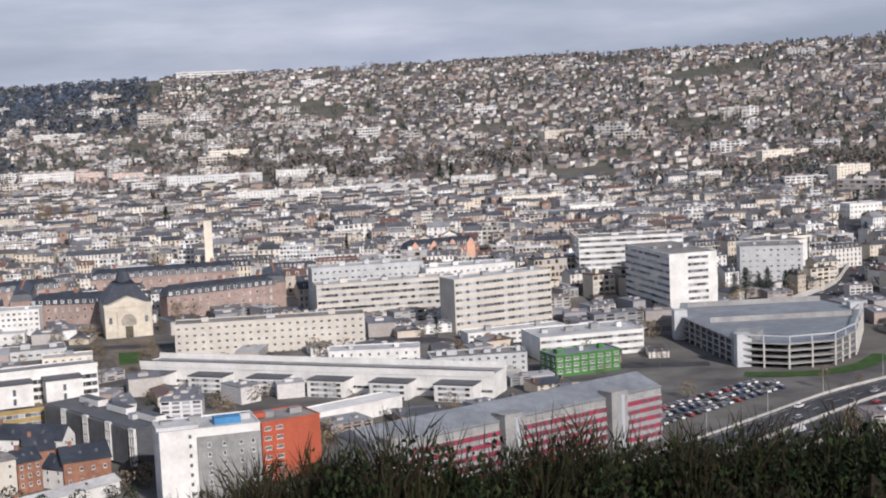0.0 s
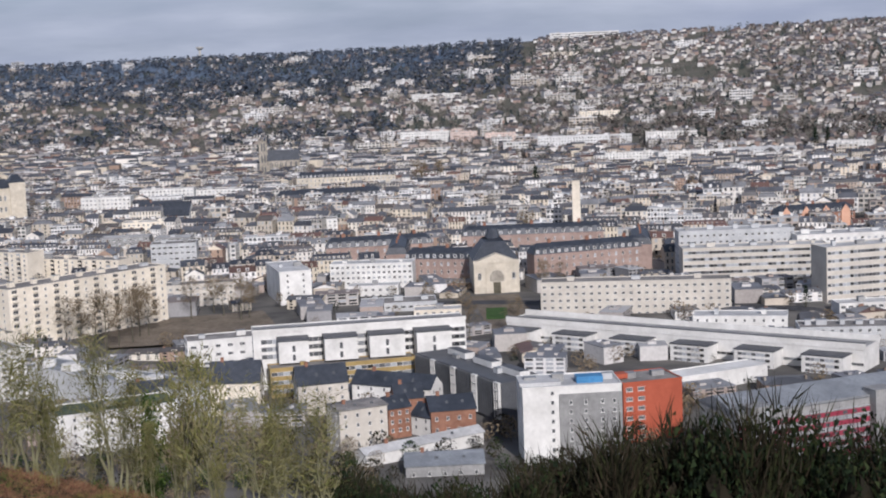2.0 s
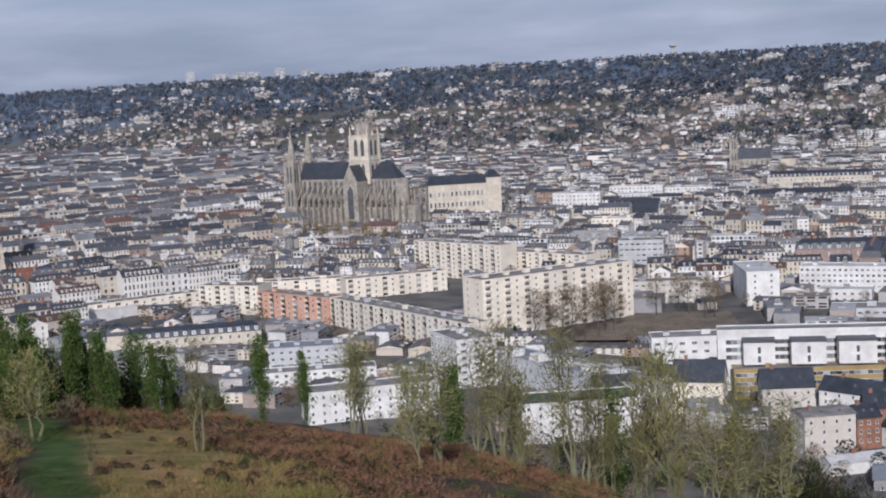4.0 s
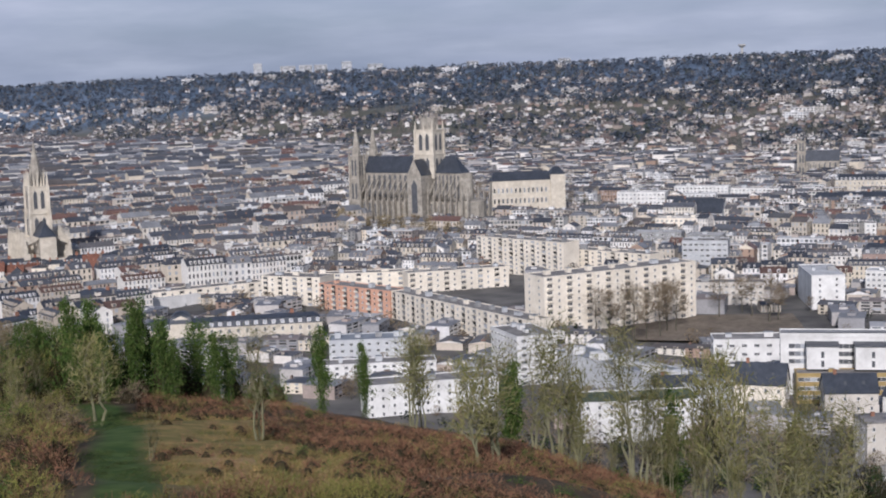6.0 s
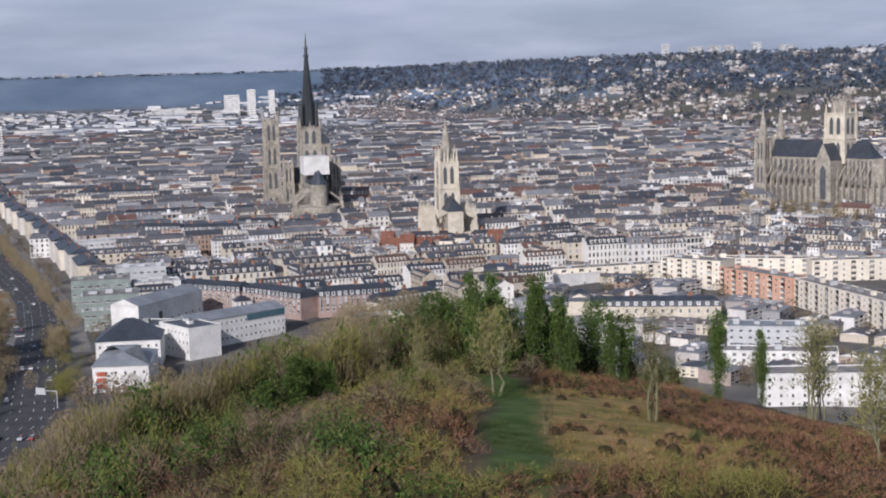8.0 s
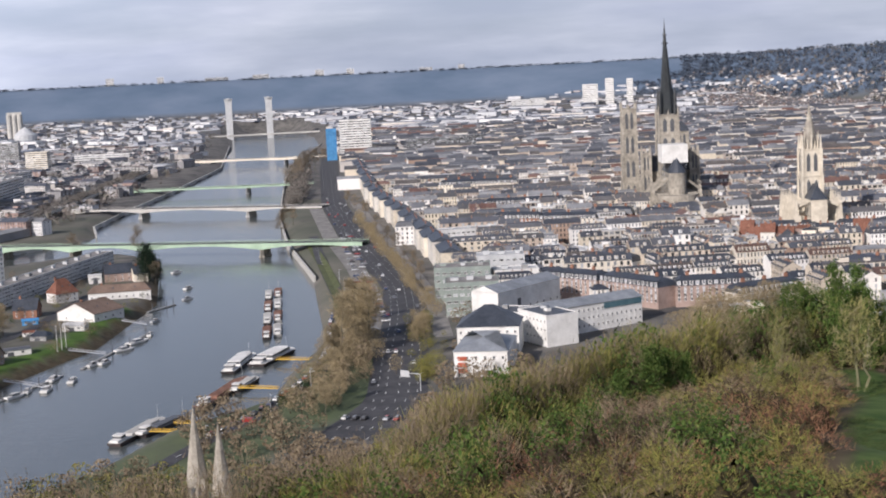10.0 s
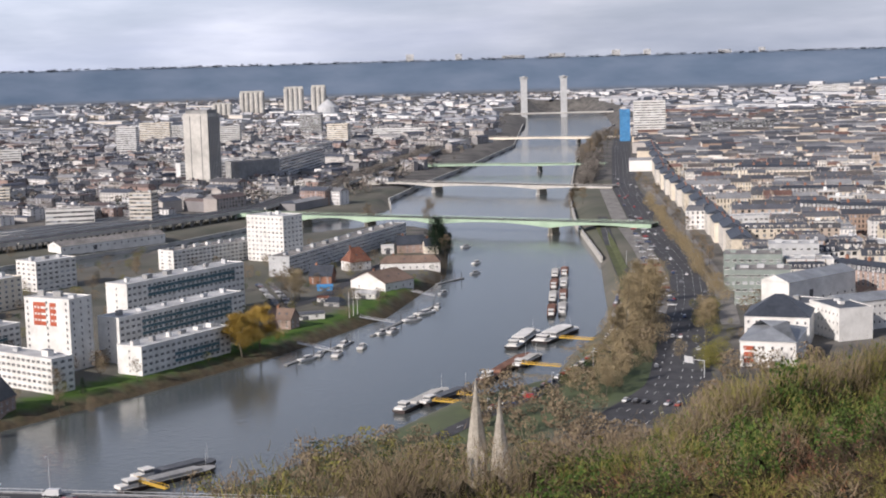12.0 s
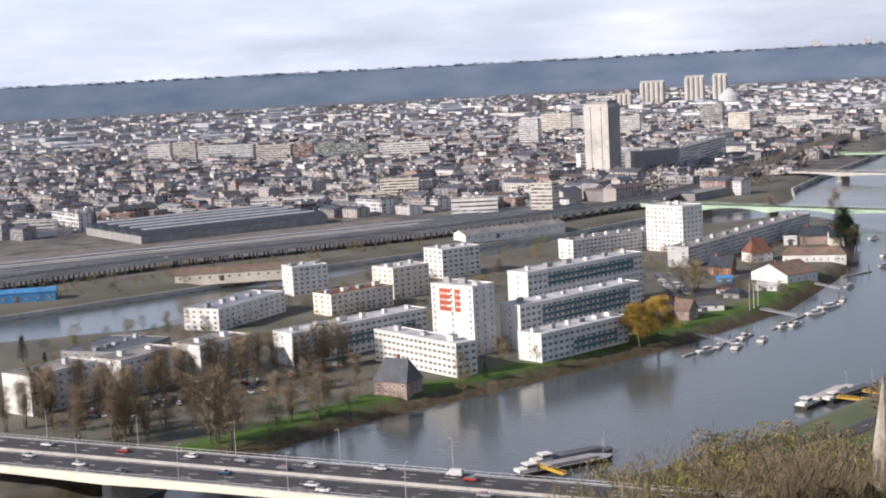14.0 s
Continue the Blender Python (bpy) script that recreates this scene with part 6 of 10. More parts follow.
dark_fins = thing("louvre_screen", "grey vertical louvres fixed along the dark school block", "louvres", -118.5, 530, 9, -52)
for k in range(43):
    if k % 11 not in (9, 10):
        s = Solid()
        s.box(k * 1.5, k * 1.5 + 0.5, -0.9, -0.05, 0.5, 13.0, 0)
        part("louvre", s, [DARKGREY], dark_fins)
for k in range(4):
    s = Solid()
    for a_, b_, c_, d_ in ((13.4, 16.6, 0.4, 0.8), (13.4, 16.6, 3.6, 4.0), (13.4, 16.6, 6.9, 7.3), (13.4, 16.6, 10.2, 10.6), (13.4, 16.6, 12.9, 13.3), (13.4, 13.7, 0.8, 12.9), (14.9, 15.1, 0.8, 12.9), (16.3, 16.6, 0.8, 12.9)):
        s.box(a_ + k * 16, b_ + k * 16, -1.2, -0.1, c_, d_, 0)
    part("window_stack", s, [WHITE], dark_fins, "white framed stack of windows")
for k in range(3):
    s = Solid()
    s.box(8 + k * 20, 22 + k * 20, 9, 13, 13.2, 15.4, 0, 1)
    part("roof_light", s, [WHITE, DARKGREY], dark_fins, "long white rooftop box")
s = Solid()
s.box(-3, 4, 6, 10, 19.5, 21.0, 0)
part("roof_box", s, [ORANGE], orange, "orange roof screen")
for k in range(5):
    x, y = -264 + k * 14.0, 512 - k * 7.2
    sk = thing("rooflight", "white boxy rooflight on the workshop roof", "rooflight", x, y, 20.7, -27.7, "rooflights on the workshop")
    s = Solid()
    s.prism([(0, 0), (6.5, 0), (6.5, 5), (0, 5)], 0, 3.0, 0, taper=0.82)
    part("casing", s, [WHITE], sk)
    s = Solid()
    s.box(-0.2, 6.7, -0.2, 5.2, 0, 0.3, 0)
    part("kerb", s, [ZINC], sk)

# multi-storey car park
DECK = [(150, 590), (168, 580), (188, 583), (203, 602), (215, 632), (224, 655), (214, 690), (150, 700), (141, 665)]
cp = thing("car_park_building", "grey open-sided multi-storey car park with a curved front", "car park")
keep_clear(183, 640, 48, 62)
mid = (183.0, 640.0)
for lv in range(5):
    s = Solid()
    s.prism(DECK, 8.6 + lv * 2.7, 9.1 + lv * 2.7, 0, 1)
    part("deck", s, [CONCRETE, ZINC if lv == 4 else GREY], cp)
    s = Solid()
    for (ax, ay), (bx, by) in zip(DECK, DECK[1:] + DECK[:1]):
        L_ = math.hypot(bx - ax, by - ay)
        nx, ny = (by - ay) / L_ * 0.2, -(bx - ax) / L_ * 0.2
        s.prism([(ax + nx, ay + ny), (bx + nx, by + ny), (bx, by), (ax, ay)], 8.6 + lv * 2.7, 9.25 + lv * 2.7, 0)
    part("parapet", s, [GREY], cp)
s = Solid()
for (ax, ay), (bx, by) in zip(DECK, DECK[1:] + DECK[:1]):
    n_ = max(1, int(math.hypot(bx - ax, by - ay) / 7))
    for k in range(n_):
        x, y = ax + (bx - ax) * k / n_, ay + (by - ay) * k / n_
        s.box(x - 0.35, x + 0.35, y - 0.35, y + 0.35, 5, 19.9, 0)
part("column", s, [CONCRETE], cp)
s = Solid()
s.prism([(mid[0] + (x - mid[0]) * 0.6, mid[1] + (y - mid[1]) * 0.6) for x, y in DECK], 6, 19.3, 0)
part("core", s, [GREY], cp)
s = Solid()
for ax, ay, bx, by in ((150, 640, 214, 640), (150, 690, 214, 686)):
    s.box(ax, bx, min(ay, by) - 0.2, min(ay, by) + 0.2, 19.9, 22.2, 0)
part("roof_screen", s, [GREY], cp)
s = Solid()
for (ax, ay), (bx, by) in zip(DECK[:5], DECK[1:6]):
    s.prism([(ax, ay), (bx, by), (bx - 0.4, by + 0.5), (ax - 0.4, ay + 0.5)], 22.6, 23.1, 0)
    for q in (0.02, 0.5):
        x, y = ax + (bx - ax) * q, ay + (by - ay) * q
        s.box(x - 0.2, x + 0.2, y + 0.1, y + 0.5, 19.9, 22.6, 0)
part("top_frame", s, [PALEGREY], cp, "open steel frame over the top deck")
s = Solid()
s.prism([(150, 596), (158, 592), (164, 604), (155, 610)], 19.9, 22.4, 0)
part("ramp_house", s, [GREY], cp, "grey ramp housing")
for x, y in ((141, 662), (222, 660), (152, 592)):
    s = Solid()
    s.box(x - 3, x + 3, y - 3, y + 3, 5, 23, 0)
    part("stair_tower", s, [PALEGREY], cp)
ribbon_road("lawn", "strip of lawn before the car park", [(148, 574), (170, 566), (196, 574), (214, 600)], 9, LAWN, 0.25, category="lawn")

# further buildings between the school and the hospice
block("hospital_block", "white hospital block with rows of windows", -212, 747, 5.6, 44, 14, 11, 26, WHITE, 5, 16, W14, ("left",), 3, PALEROOF, 3)
block("hospital_block", "tall white block with a blank end wall", -224, 697, 27, 16, 42, 11, 29.5, WHITE, 6, 2, WSMALL, ("right",), 9, PALEROOF, 2)
block("office_block", "low white annexe with a flat roof", -196, 722, 8, 26, 12, 11, 18, WHITE, 2, 7, W14, (), 2, PALEROOF, 1)
block("office_block", "brown three-storey building on the square", -288, 690, 20, 40, 13, 11, 24, BEIGE, 4, 12, W14, ("right",), 3, GRAVEL, 2)
block("office_block", "grey low building behind the white wing", -176, 672, 15, 36, 18, 10, 17, PALEGREY, 2, 10, WBAND, (), 2, GRAVEL, 3)
block("office_block", "cream low clinic building", -148, 660, 10, 22, 12, 10, 16, CREAM, 2, 6, W14, (), 2, PALEROOF, 1)
block("office_block", "grey service building with pipes on its roof", 24, 600, 4, 40, 16, 10, 18, PALEGREY, 3, 11, W14, ("left",), 3, GRAVEL, 6)
block("office_block", "white low entrance building of the hospital", 44, 668, 14, 48, 12, 10, 16, WHITE, 2, 14, WBAND, (), 2, PALEROOF, 2)
block("office_block", "pale rear hospital block", -30, 772, 10, 60, 16, 12, 37, PALEGREY, 7, 18, W14, ("left",), 3, PALEROOF, 5)
block("office_block", "white hospital wing beyond the slab", 30, 772, 14, 50, 18, 12, 34, WHITE, 6, 14, W14, (), 3, PALEROOF, 4)
block("office_block", "beige theatre-like block beside the street", 205, 800, -10, 34, 26, 12, 34, PALEGREY, 7, 9, W14, ("left",), 5, GRAVEL, 2)
block("office_block", "white office block with a blank gable", 232, 830, 20, 24, 30, 12, 32, WHITE, 6, 3, W14, ("left",), 6, GRAVEL, 2)
block("office_block", "cream town block on the far side of the street", 240, 890, 5, 34, 14, 13, 28, CREAM, 4, 9, W14, (), 2, SLATE, 2)
UP = "flats of the upper town"
for x_, y_, a_, l_, z_, t_, m_, f_, words in (
        (427, 1312, 16, 35, 23, 42, CREAM, 7, "cream seven-storey flats by the tree-lined avenue"), (395, 1445, 12, 53, 36, 51, CREAM, 5, "cream slab of flats below the hill"),
        (-402, 1761, 2, 60, 29, 46, WHITE, 5, "white flats at the foot of the hill"), (-338, 1752, 4, 32, 29, 45, SALMONPALE, 5, "pale pink flats at the foot of the hill"),
        (-290, 1720, 9, 36, 30, 44, SALMONPALE, 4, "buff rendered terrace of flats"), (-217, 1638, 2, 104, 25, 42, OFFICEWHITE, 5, "long grey-white slab of flats in the upper town"),
        (-97, 1635, 4, 56, 30, 44, WHITE, 4, "white stepped flats of the upper town"), (-76, 1490, 20, 76, 18, 31, WHITE, 4, "white flats with a stepped roof"),
        (-130, 1500, 8, 54, 19, 31, WHITE, 4, "white low flats with balconies"), (-8, 1520, 4, 68, 21, 31, PALEGREY, 3, "long grey school with ribbon windows"),
        (19, 1480, 2, 43, 19, 28, WHITE, 2, "low white school hall"), (89, 1513, -10, 44, 22, 36, WHITE, 4, "white flats with a blank gable"),
        (7, 1670, 2, 29, 40, 51, OFFICEWHITE, 4, "small white flats above the tree belt"), (124, 1324, 4, 57, 17, 27, CREAM, 3, "cream low flats among the houses"),
        (166, 1190, 8, 39, 16, 28, WHITE, 3, "bright white hall among the houses"), (319, 1400, 22, 30, 24, 36, WHITE, 4, "white block with a blank end wall"),
        (366, 1096, 14, 28, 15, 27, WHITE, 3, "white house block by the avenue"), (213, 1721, 30, 46, 56, 71, RENDERED, 4, "cream flats on the lower hillside"),
        (-187, 1806, 14, 50, 47, 62, CREAM, 5, "cream flats on the lower hillside"), (-472, 2155, -4, 76, 71, 83, WHITE, 4, "white flats on the hillside"), (-310, 2430, 6, 60, 126, 137, CREAM, 4, "cream flats under the hilltop"),
        (-518, 1104, 11, 40, 16, 33, WHITE, 5, "bright white flats by the abbey gardens"), (-499, 1179, 12, 46, 17, 32, WHITE, 5, "bright white stepped flats"), (-458, 1204, 9, 41, 17, 29, WHITE, 4, "bright white stepped flats"),
        (-470, 1130, 16, 26, 16, 30, OFFICEWHITE, 5, "white flats with balconies"), (-400, 877, 14, 31, 13, 27, GREY, 5, "dark grey flats with pale balconies"), (-365, 881, 12, 23, 13, 26, GREY, 5, "dark grey flats with pale balconies"),
        (-297, 969, 16, 28, 14, 26, WHITE, 4, "white four-storey flats among houses"), (-417, 1800, 0, 84, 33, 46, SALMONPALE, 4, "pale pink school on the lower hill"), (-432, 985, 14, 34, 15, 25, CREAM, 3, "low cream row with shops")):
    block("apartment_block", words, x_, y_, a_, l_, 14, z_, t_, m_, f_, max(4, int(l_ / 3.2)), W14, ("left", "right"), 3, PALEROOF if f_ % 2 else GRAVEL, max(1, int(l_ / 16)), group=UP)
mansard_wing("stone_range", "long cream range under a blue slate roof", -392, 1286, 12, 90, 14, 17, 30, PALESTONE, 3, 24, roof_h=(2.5, 5.0))
mansard_wing("slate_range", "low range under a long blue slate roof", -375, 1171, 19, 88, 16, 16, 22, OFFICEWHITE, 2, 20, dormers=True, roof_h=(3.0, 6.5))
sc = thing("parish_chapel", "small Gothic church with a steep slate roof and square tower", "church", -487, 1497, 20, 20)
s = Solid()
s.box(0, 34, 0, 12, -3, 13, 0)
for xx in (0, 34):
    s.face([(xx, 0, 13), (xx, 12, 13), (xx, 6, 24)][::1 if xx else -1], 0)
for k in range(6):
    s.box(3 + k * 5.6, 4 + k * 5.6, -1.2, 0, -3, 11, 0)
part("nave_wall", s, [STONE], sc)
lancet_parts(sc, 1, 33, 0, 3, 12, 6, -1)
s = Solid()
s.gable(0, 34, 0, 12, 13, 24, 0, 0.3, wall=0)
part("nave_roof", s, [SLATE], sc)
stone_tower(sc, -4, 8, 8, -3, 34, STONE, 4, 3, "bell_tower")
keep_clear(-475, 1512, 26, 12, 20)

block("apartment_block", "white nine-storey flats near the estate", -330, 790, 16, 26, 16, 13, 33, PALEGREY, 6, 8, WBAND, ("right",), 4, GRAVEL, 2)


def house(label, x, y, ang, length, depth, wall, eave, ridge, roof, cols=3, floors=2, z=None, hip=0.0, group="houses at the foot of the hill"):
    ob = thing("house", label, "house", x, y, (land1(x, y) if z is None else z), ang, group)
    s = Solid()
    s.box(0, length, 0, depth, -2, eave, 0)
    if not hip:
        for xx in (0, length):
            s.face([(xx, 0, eave), (xx, depth, eave), (xx, depth / 2, ridge - 0.1)][::1 if xx else -1], 0)
    part("wall", s, [wall], ob)
    s = Solid()
    ym, o = depth / 2, 0.45
    for ya, yb in ((-o, ym), (depth + o, ym)):
        ze = eave - o * (ridge - eave) / ym
        a, b = (-o, ya, ze), (length + o, ya, ze)
        c, d = (length + o - hip, yb, ridge), (-o + hip, yb, ridge)
        up = [(p[0], p[1], p[2] + 0.22) for p in (a, b, c, d)]
        fl = ya < ym
        s.face(up if fl else up[::-1], 0)
        s.face([a, b, c, d][::-1] if fl else [a, b, c, d], 0)
        s.face([a, b, up[1], up[0]] if fl else [b, a, up[0], up[1]], 0)
        s.face([b, c, up[2], up[1]] if fl else [c, b, up[1], up[2]], 0)
        s.face([d, a, up[0], up[3]] if fl else [a, d, up[3], up[0]], 0)
    if hip:
        for xx, q in ((-o, hip), (length + o, -hip)):
            s.face([(xx, -o, eave - 0.2), (xx + q, ym, ridge + 0.2), (xx, depth + o, eave - 0.2)][::1 if q > 0 else -1], 0)
    rf = part("roof", s, [roof], ob)
    s = Solid()
    s.box(length * 0.2, length * 0.2 + 1.1, ym - 0.4, ym + 0.4, ridge - 0.8, ridge + 1.3, 0)
    s.box(length * 0.2 - 0.1, length * 0.2 + 1.2, ym - 0.5, ym + 0.5, ridge + 1.3, ridge + 1.45, 0)
    part("chimney", s, [BRICK], rf)
    step = (eave - 0.4) / floors
    windows_on(ob, "front", length, depth, 0.9, floors, step, cols, 1, 1, WSMALL)
    windows_on(ob, "left", length, depth, 0.9, floors, step, 2, 1, 1, WSMALL)
    windows_on(ob, "right", length, depth, 0.9, floors, step, 2, 1, 1, WSMALL)
    for k in range(2):
        s = Solid()
        c = length * (0.4 + 0.35 * k)
        zz = eave + (ridge - eave) * 0.45
        yy = ym * 0.45
        s.face([(c - 0.5, yy - 0.5, zz - 0.45 + 0.3), (c + 0.5, yy - 0.5, zz - 0.45 + 0.3), (c + 0.5, yy + 0.5, zz + 0.45 + 0.35), (c - 0.5, yy + 0.5, zz + 0.45 + 0.35)], 0)
        part("rooflight", s, [GLASS], rf)
    c_, s_ = math.cos(radians(ang)), math.sin(radians(ang))
    keep_clear(x + c_ * length / 2 - s_ * depth / 2, y + s_ * length / 2 + c_ * depth / 2, length / 2, depth / 2, ang)
    return ob


house("former church with a steep slate roof and a white gable", -446, 1047, 4, 40, 16, WHITE, 8.0, 18.0, SLATE, 7, 1, 15, group="")
house("cream house with a steep slate roof", -185, 488, 11, 17.8, 11, CREAM, 11.0, 17.6, SLATE, 4, 3, 9)
house("grey house with a slate roof", -196, 490, -11, 10.5, 10, GREY, 10.5, 15.5, SLATE, 3, 3, 9)
house("dark roofed town house", -152, 487, 26, 17.8, 11, BEIGE, 10.5, 16.0, SLATE, 4, 3, 9)
house("low house with a long slate roof", -136, 500, -17, 32, 9, WHITE, 8.5, 12.5, SLATE, 6, 3, 9)
house("brown brick house with slate roof", -116, 482, 21, 9.7, 10, BRICK, 7.0, 11.0, SLATE, 3, 2, 9)
house("buff rendered flat-fronted house", -124, 439, 36, 16.3, 12, BEIGE, 13.0, 13.6, GRAVEL, 4, 4, 9)
house("brick house with white trim", -113, 459, 37, 8.0, 10, BRICK, 9.0, 12.0, SLATE, 3, 3, 9)
house("small white gabled house", -107, 466, -31, 8.8, 9, WHITE, 5.5, 9.0, SLATE, 2, 2, 9)
house("red brick workshop with a slate roof", -99, 460, 21, 14.9, 14, BRICK, 8.0, 11.5, SLATE, 4, 2, 9)
house("long shed with a pale roof", -112, 424, 44, 43.4, 7, WHITE, 4.0, 5.5, PALEROOF, 5, 1, 8)
house("low grey glazed garden shed", -97, 412, 13, 23.2, 16, GREY, 4.0, 6.0, ZINC, 5, 1, 8)
house("white house below the trees", -207, 470, 31, 14.1, 12, WHITE, 9.0, 14.0, SLATE, 4, 3, 9)
ISLE = "buildings near the tip of the island"
house("pink brick house with a brown roof", -703.6, 129.4, 49, 12, 9, PINKBRICK, 5.0, 9.5, BROWNROOF, 3, 2, 4, group=ISLE)
house("white house with a red pyramid roof", -880, 214, 106, 15.0, 11, WHITE, 6.0, 14.0, TILE, 3, 2, 4, 5.0, group=ISLE)
house("white boat hall with a low gable and a brown roof", -791.5, 212.3, 122, 24, 27, WHITE, 4.5, 10.0, BROWNROOF, 4, 1, 4, group=ISLE)
house("long low club house with a brown roof and white columns", -875, 232, 72, 37, 15, WHITE, 4.5, 8.0, BROWNROOF, 9, 1, 4, 4.0, group=ISLE)
house("brick gabled cottage with a slate roof", -840, 179.3, 62, 13.5, 11, BRICK, 5.0, 10.5, SLATE, 3, 2, 4, group=ISLE)
house("brown brick house under a steep slate roof", -950, 264, 78, 18, 10, PINKBRICK, 6.0, 11.5, SLATE, 4, 2, 4, group=ISLE)
house("cream gabled house among the trees", -938, 280, 84, 9, 10, CREAM, 5.5, 10.0, SLATE, 2, 2, 4, group=ISLE)
low_hall("garage", "low dark-roofed garage with a white wall", -720.5, 144.9, 85, 16, 9, 4, 2.8, 3.3, WHITE, DARKGREY)
low_hall("marquee", "pale low boat shelter beside the slipway", -774.4, 190.2, 55, 12, 7, 4, 2.8, 4.4, WHITE, PALEROOF)
low_hall("blue_shelter", "pale blue sheeted boat shelter", -811, 177.6, 74, 8.5, 5, 4, 2.4, 3.6, BLUEP, BLUEP)
low_hall("stall", "small white stall with a red roof", -773, 169, 58, 6, 5, 4, 2.2, 3.2, WHITE, TILE)
low_hall("stall", "open dark-roofed shelter near the flagpoles", -757, 169, 50, 9, 8, 4, 2.4, 4.6, GREY, SLATE, 2.0)
low_hall("cabin", "white flat-roofed cabin behind the club house", -952, 254, 80, 8, 7, 4, 5.6, 5.9, WHITE, WHITE)
block("workshop", "low grey workshop with a dark flat roof behind the flats", -664, -127, 156, 40, 34, 4, 10, GREY, 2, 8, WBAND, ("left",), 6, DARKGREY, 5, category="workshop")

# ---------------- far landmarks ----------------
ribbon("office_tower", "tall white office block at the quay's bend", -1970, 910, 64, 46, 20, 6, 68.5, WHITE, 17, 16, 1.5, ("left",), PALEROOF, 2, category="office tower")
shell("glass_office", "bright blue glass office front", "office block", -1979, 892, 64, 15, 16, 6, 57, BLUEP, GREY, roof_boxes=1)
for x_, y_, l_ in ((-1905, 985, 60), (-1900, 1060, 46), (-1850, 1010, 40)):
    ribbon("office_block", "dark glass office block behind the quay", x_, y_, 58, l_, 18, 8, 38, DARKGREY, 8, 16, 1.9, (), PALEROOF, 2)
for x, y, l, d, h in ((-3660, 630, 60, 40, 68), (-3628, 735, 55, 40, 76), (-3608, 800, 40, 36, 78), (-3655, 560, 50, 40, 40)):
    silo = thing("grain_silo", "pale concrete grain silo of joined cylinders", "silo", x, y, 8, 76, "grain silos")
    n_ = int(l / 12)
    for k in range(n_):
        for q in (0, 1):
            s = Solid()
            s.cone(k * 12, q * 13, -4, h * 0.92, 6.6, 6.6, 10, 0)
            part("cylinder", s, [CONCRETE], silo)
    s = Solid()
    s.box(-5, n_ * 12 - 7, 1, 12, h * 0.92, h, 0)
    part("head_house", s, [CONCRETE], silo)
dome = thing("storage_dome", "pale storage dome among the silos", "dome", -3500, 810, 8)
s = Solid()
s.cone(0, 0, -4, 26, 26, 26, 16, 0)
s.cone(0, 0, 26, 44, 26, 2, 16, 0)
part("shell", s, [PALEGREY], dome)
wt_ = thing("water_tower", "mushroom-shaped water tower on the ridge", "water tower", -1147, 3094, 160)
s = Solid()
s.cone(0, 0, -10, 16, 3.0, 2.6, 10, 0)
s.cone(0, 0, 16, 21, 2.6, 8.5, 14, 0)
s.cone(0, 0, 21, 24, 8.5, 8.0, 14, 0)
part("tank", s, [CONCRETE], wt_)
ribbon("hilltop_slab", "long white slab on the brow of the hill", -325, 2665, 5, 124, 16, 152, 172, WHITE, 5, 40, 1.6, (), PALEROOF, 4, category="apartment block")
ribbon("hilltop_slab", "white slab below the hilltop", -195, 2600, 3, 84, 16, 136, 156, WHITE, 5, 30, 1.6, (), PALEROOF, 3, category="apartment block")
for x, y, w_, h_ in ((-2452, 3030, 22, 34), (-2399, 3074, 40, 22), (-2360, 3104, 34, 22), (-2329, 3128, 34, 22), (-2270, 3170, 26, 28), (-2215, 3210, 40, 20), (-1960, 3290, 30, 18), (-1700, 3300, 30, 16)):
    z_ = land1(x, y)
    ribbon("far_tower_block", "pale tower block on the far ridge", x, y, 38, w_, 14, z_, z_ + h_, PALEGREY, 8, 8, 1.4, (), PALEROOF, 1, category="tower block", group="tower blocks on the ridge")
for x, y, w_, zt_ in ((-3224, 2194, 40, 82), (-3190, 2243, 22, 95), (-3160, 2290, 16, 92), (-3330, 2040, 50, 50), (-3300, 2080, 40, 52)):
    ribbon("far_tower_block", "white tower block beyond the cathedral", x, y, 55, w_, 14, 12, zt_, WHITE, 14, 8, 1.4, (), PALEROOF, 1, category="tower block")
for b_, d_, w_, h_ in ((-73.9, 4600, 24, 30), (-72.0, 4600, 20, 26), (-70.2, 4600, 70, 14), (-68.4, 4600, 50, 18), (-66.0, 4600, 26, 26), (-64.8, 4600, 22, 24), (-62.0, 4600, 40, 14), (-60.5, 4600, 20, 20)):
    x, y = d_ * math.sin(radians(b_)), d_ * math.cos(radians(b_))
    z_ = land1(x, y)
    ribbon("far_tower_block", "pale tower block on the skyline", x, y, -b_, w_, 14, z_ - 6, z_ + h_ * 0.72, WHITE, 8, 6, 1.6, (), PALEROOF, 1, category="tower block", group="tower blocks on the skyline")
LB = "slabs beyond the river"
for x, y, ang, l, z1, fl, mat, words in (
        (-2119, -193, 80, 50, 35, 9, BEIGE, "brown-grey office slab with ribbon windows"), (-2111, -139, 84, 27, 34, 9, BRICK, "red brick office tower"), (-2167, -111, 84, 76, 29, 8, PALEGREEN, "pale green glazed office slab"),
        (-2098, -18, 82, 72, 30, 7, WHITE, "white office slab with dark ribbon windows"), (-2243, -292, 75, 88, 33, 8, PALEGREY, "grey office slab with ribbon windows"), (-2335, -383, 80, 36, 35, 9, WHITE, "white tower block beyond the river"),
        (-2311, -339, 84, 35, 38, 10, BEIGE, "beige tower block beyond the river"), (-1464, -13, 84, 38, 24, 6, CREAM, "cream flats beyond the river"), (-1368, -133, 85, 68, 19, 4, WHITE, "long low white building beside the railway"),
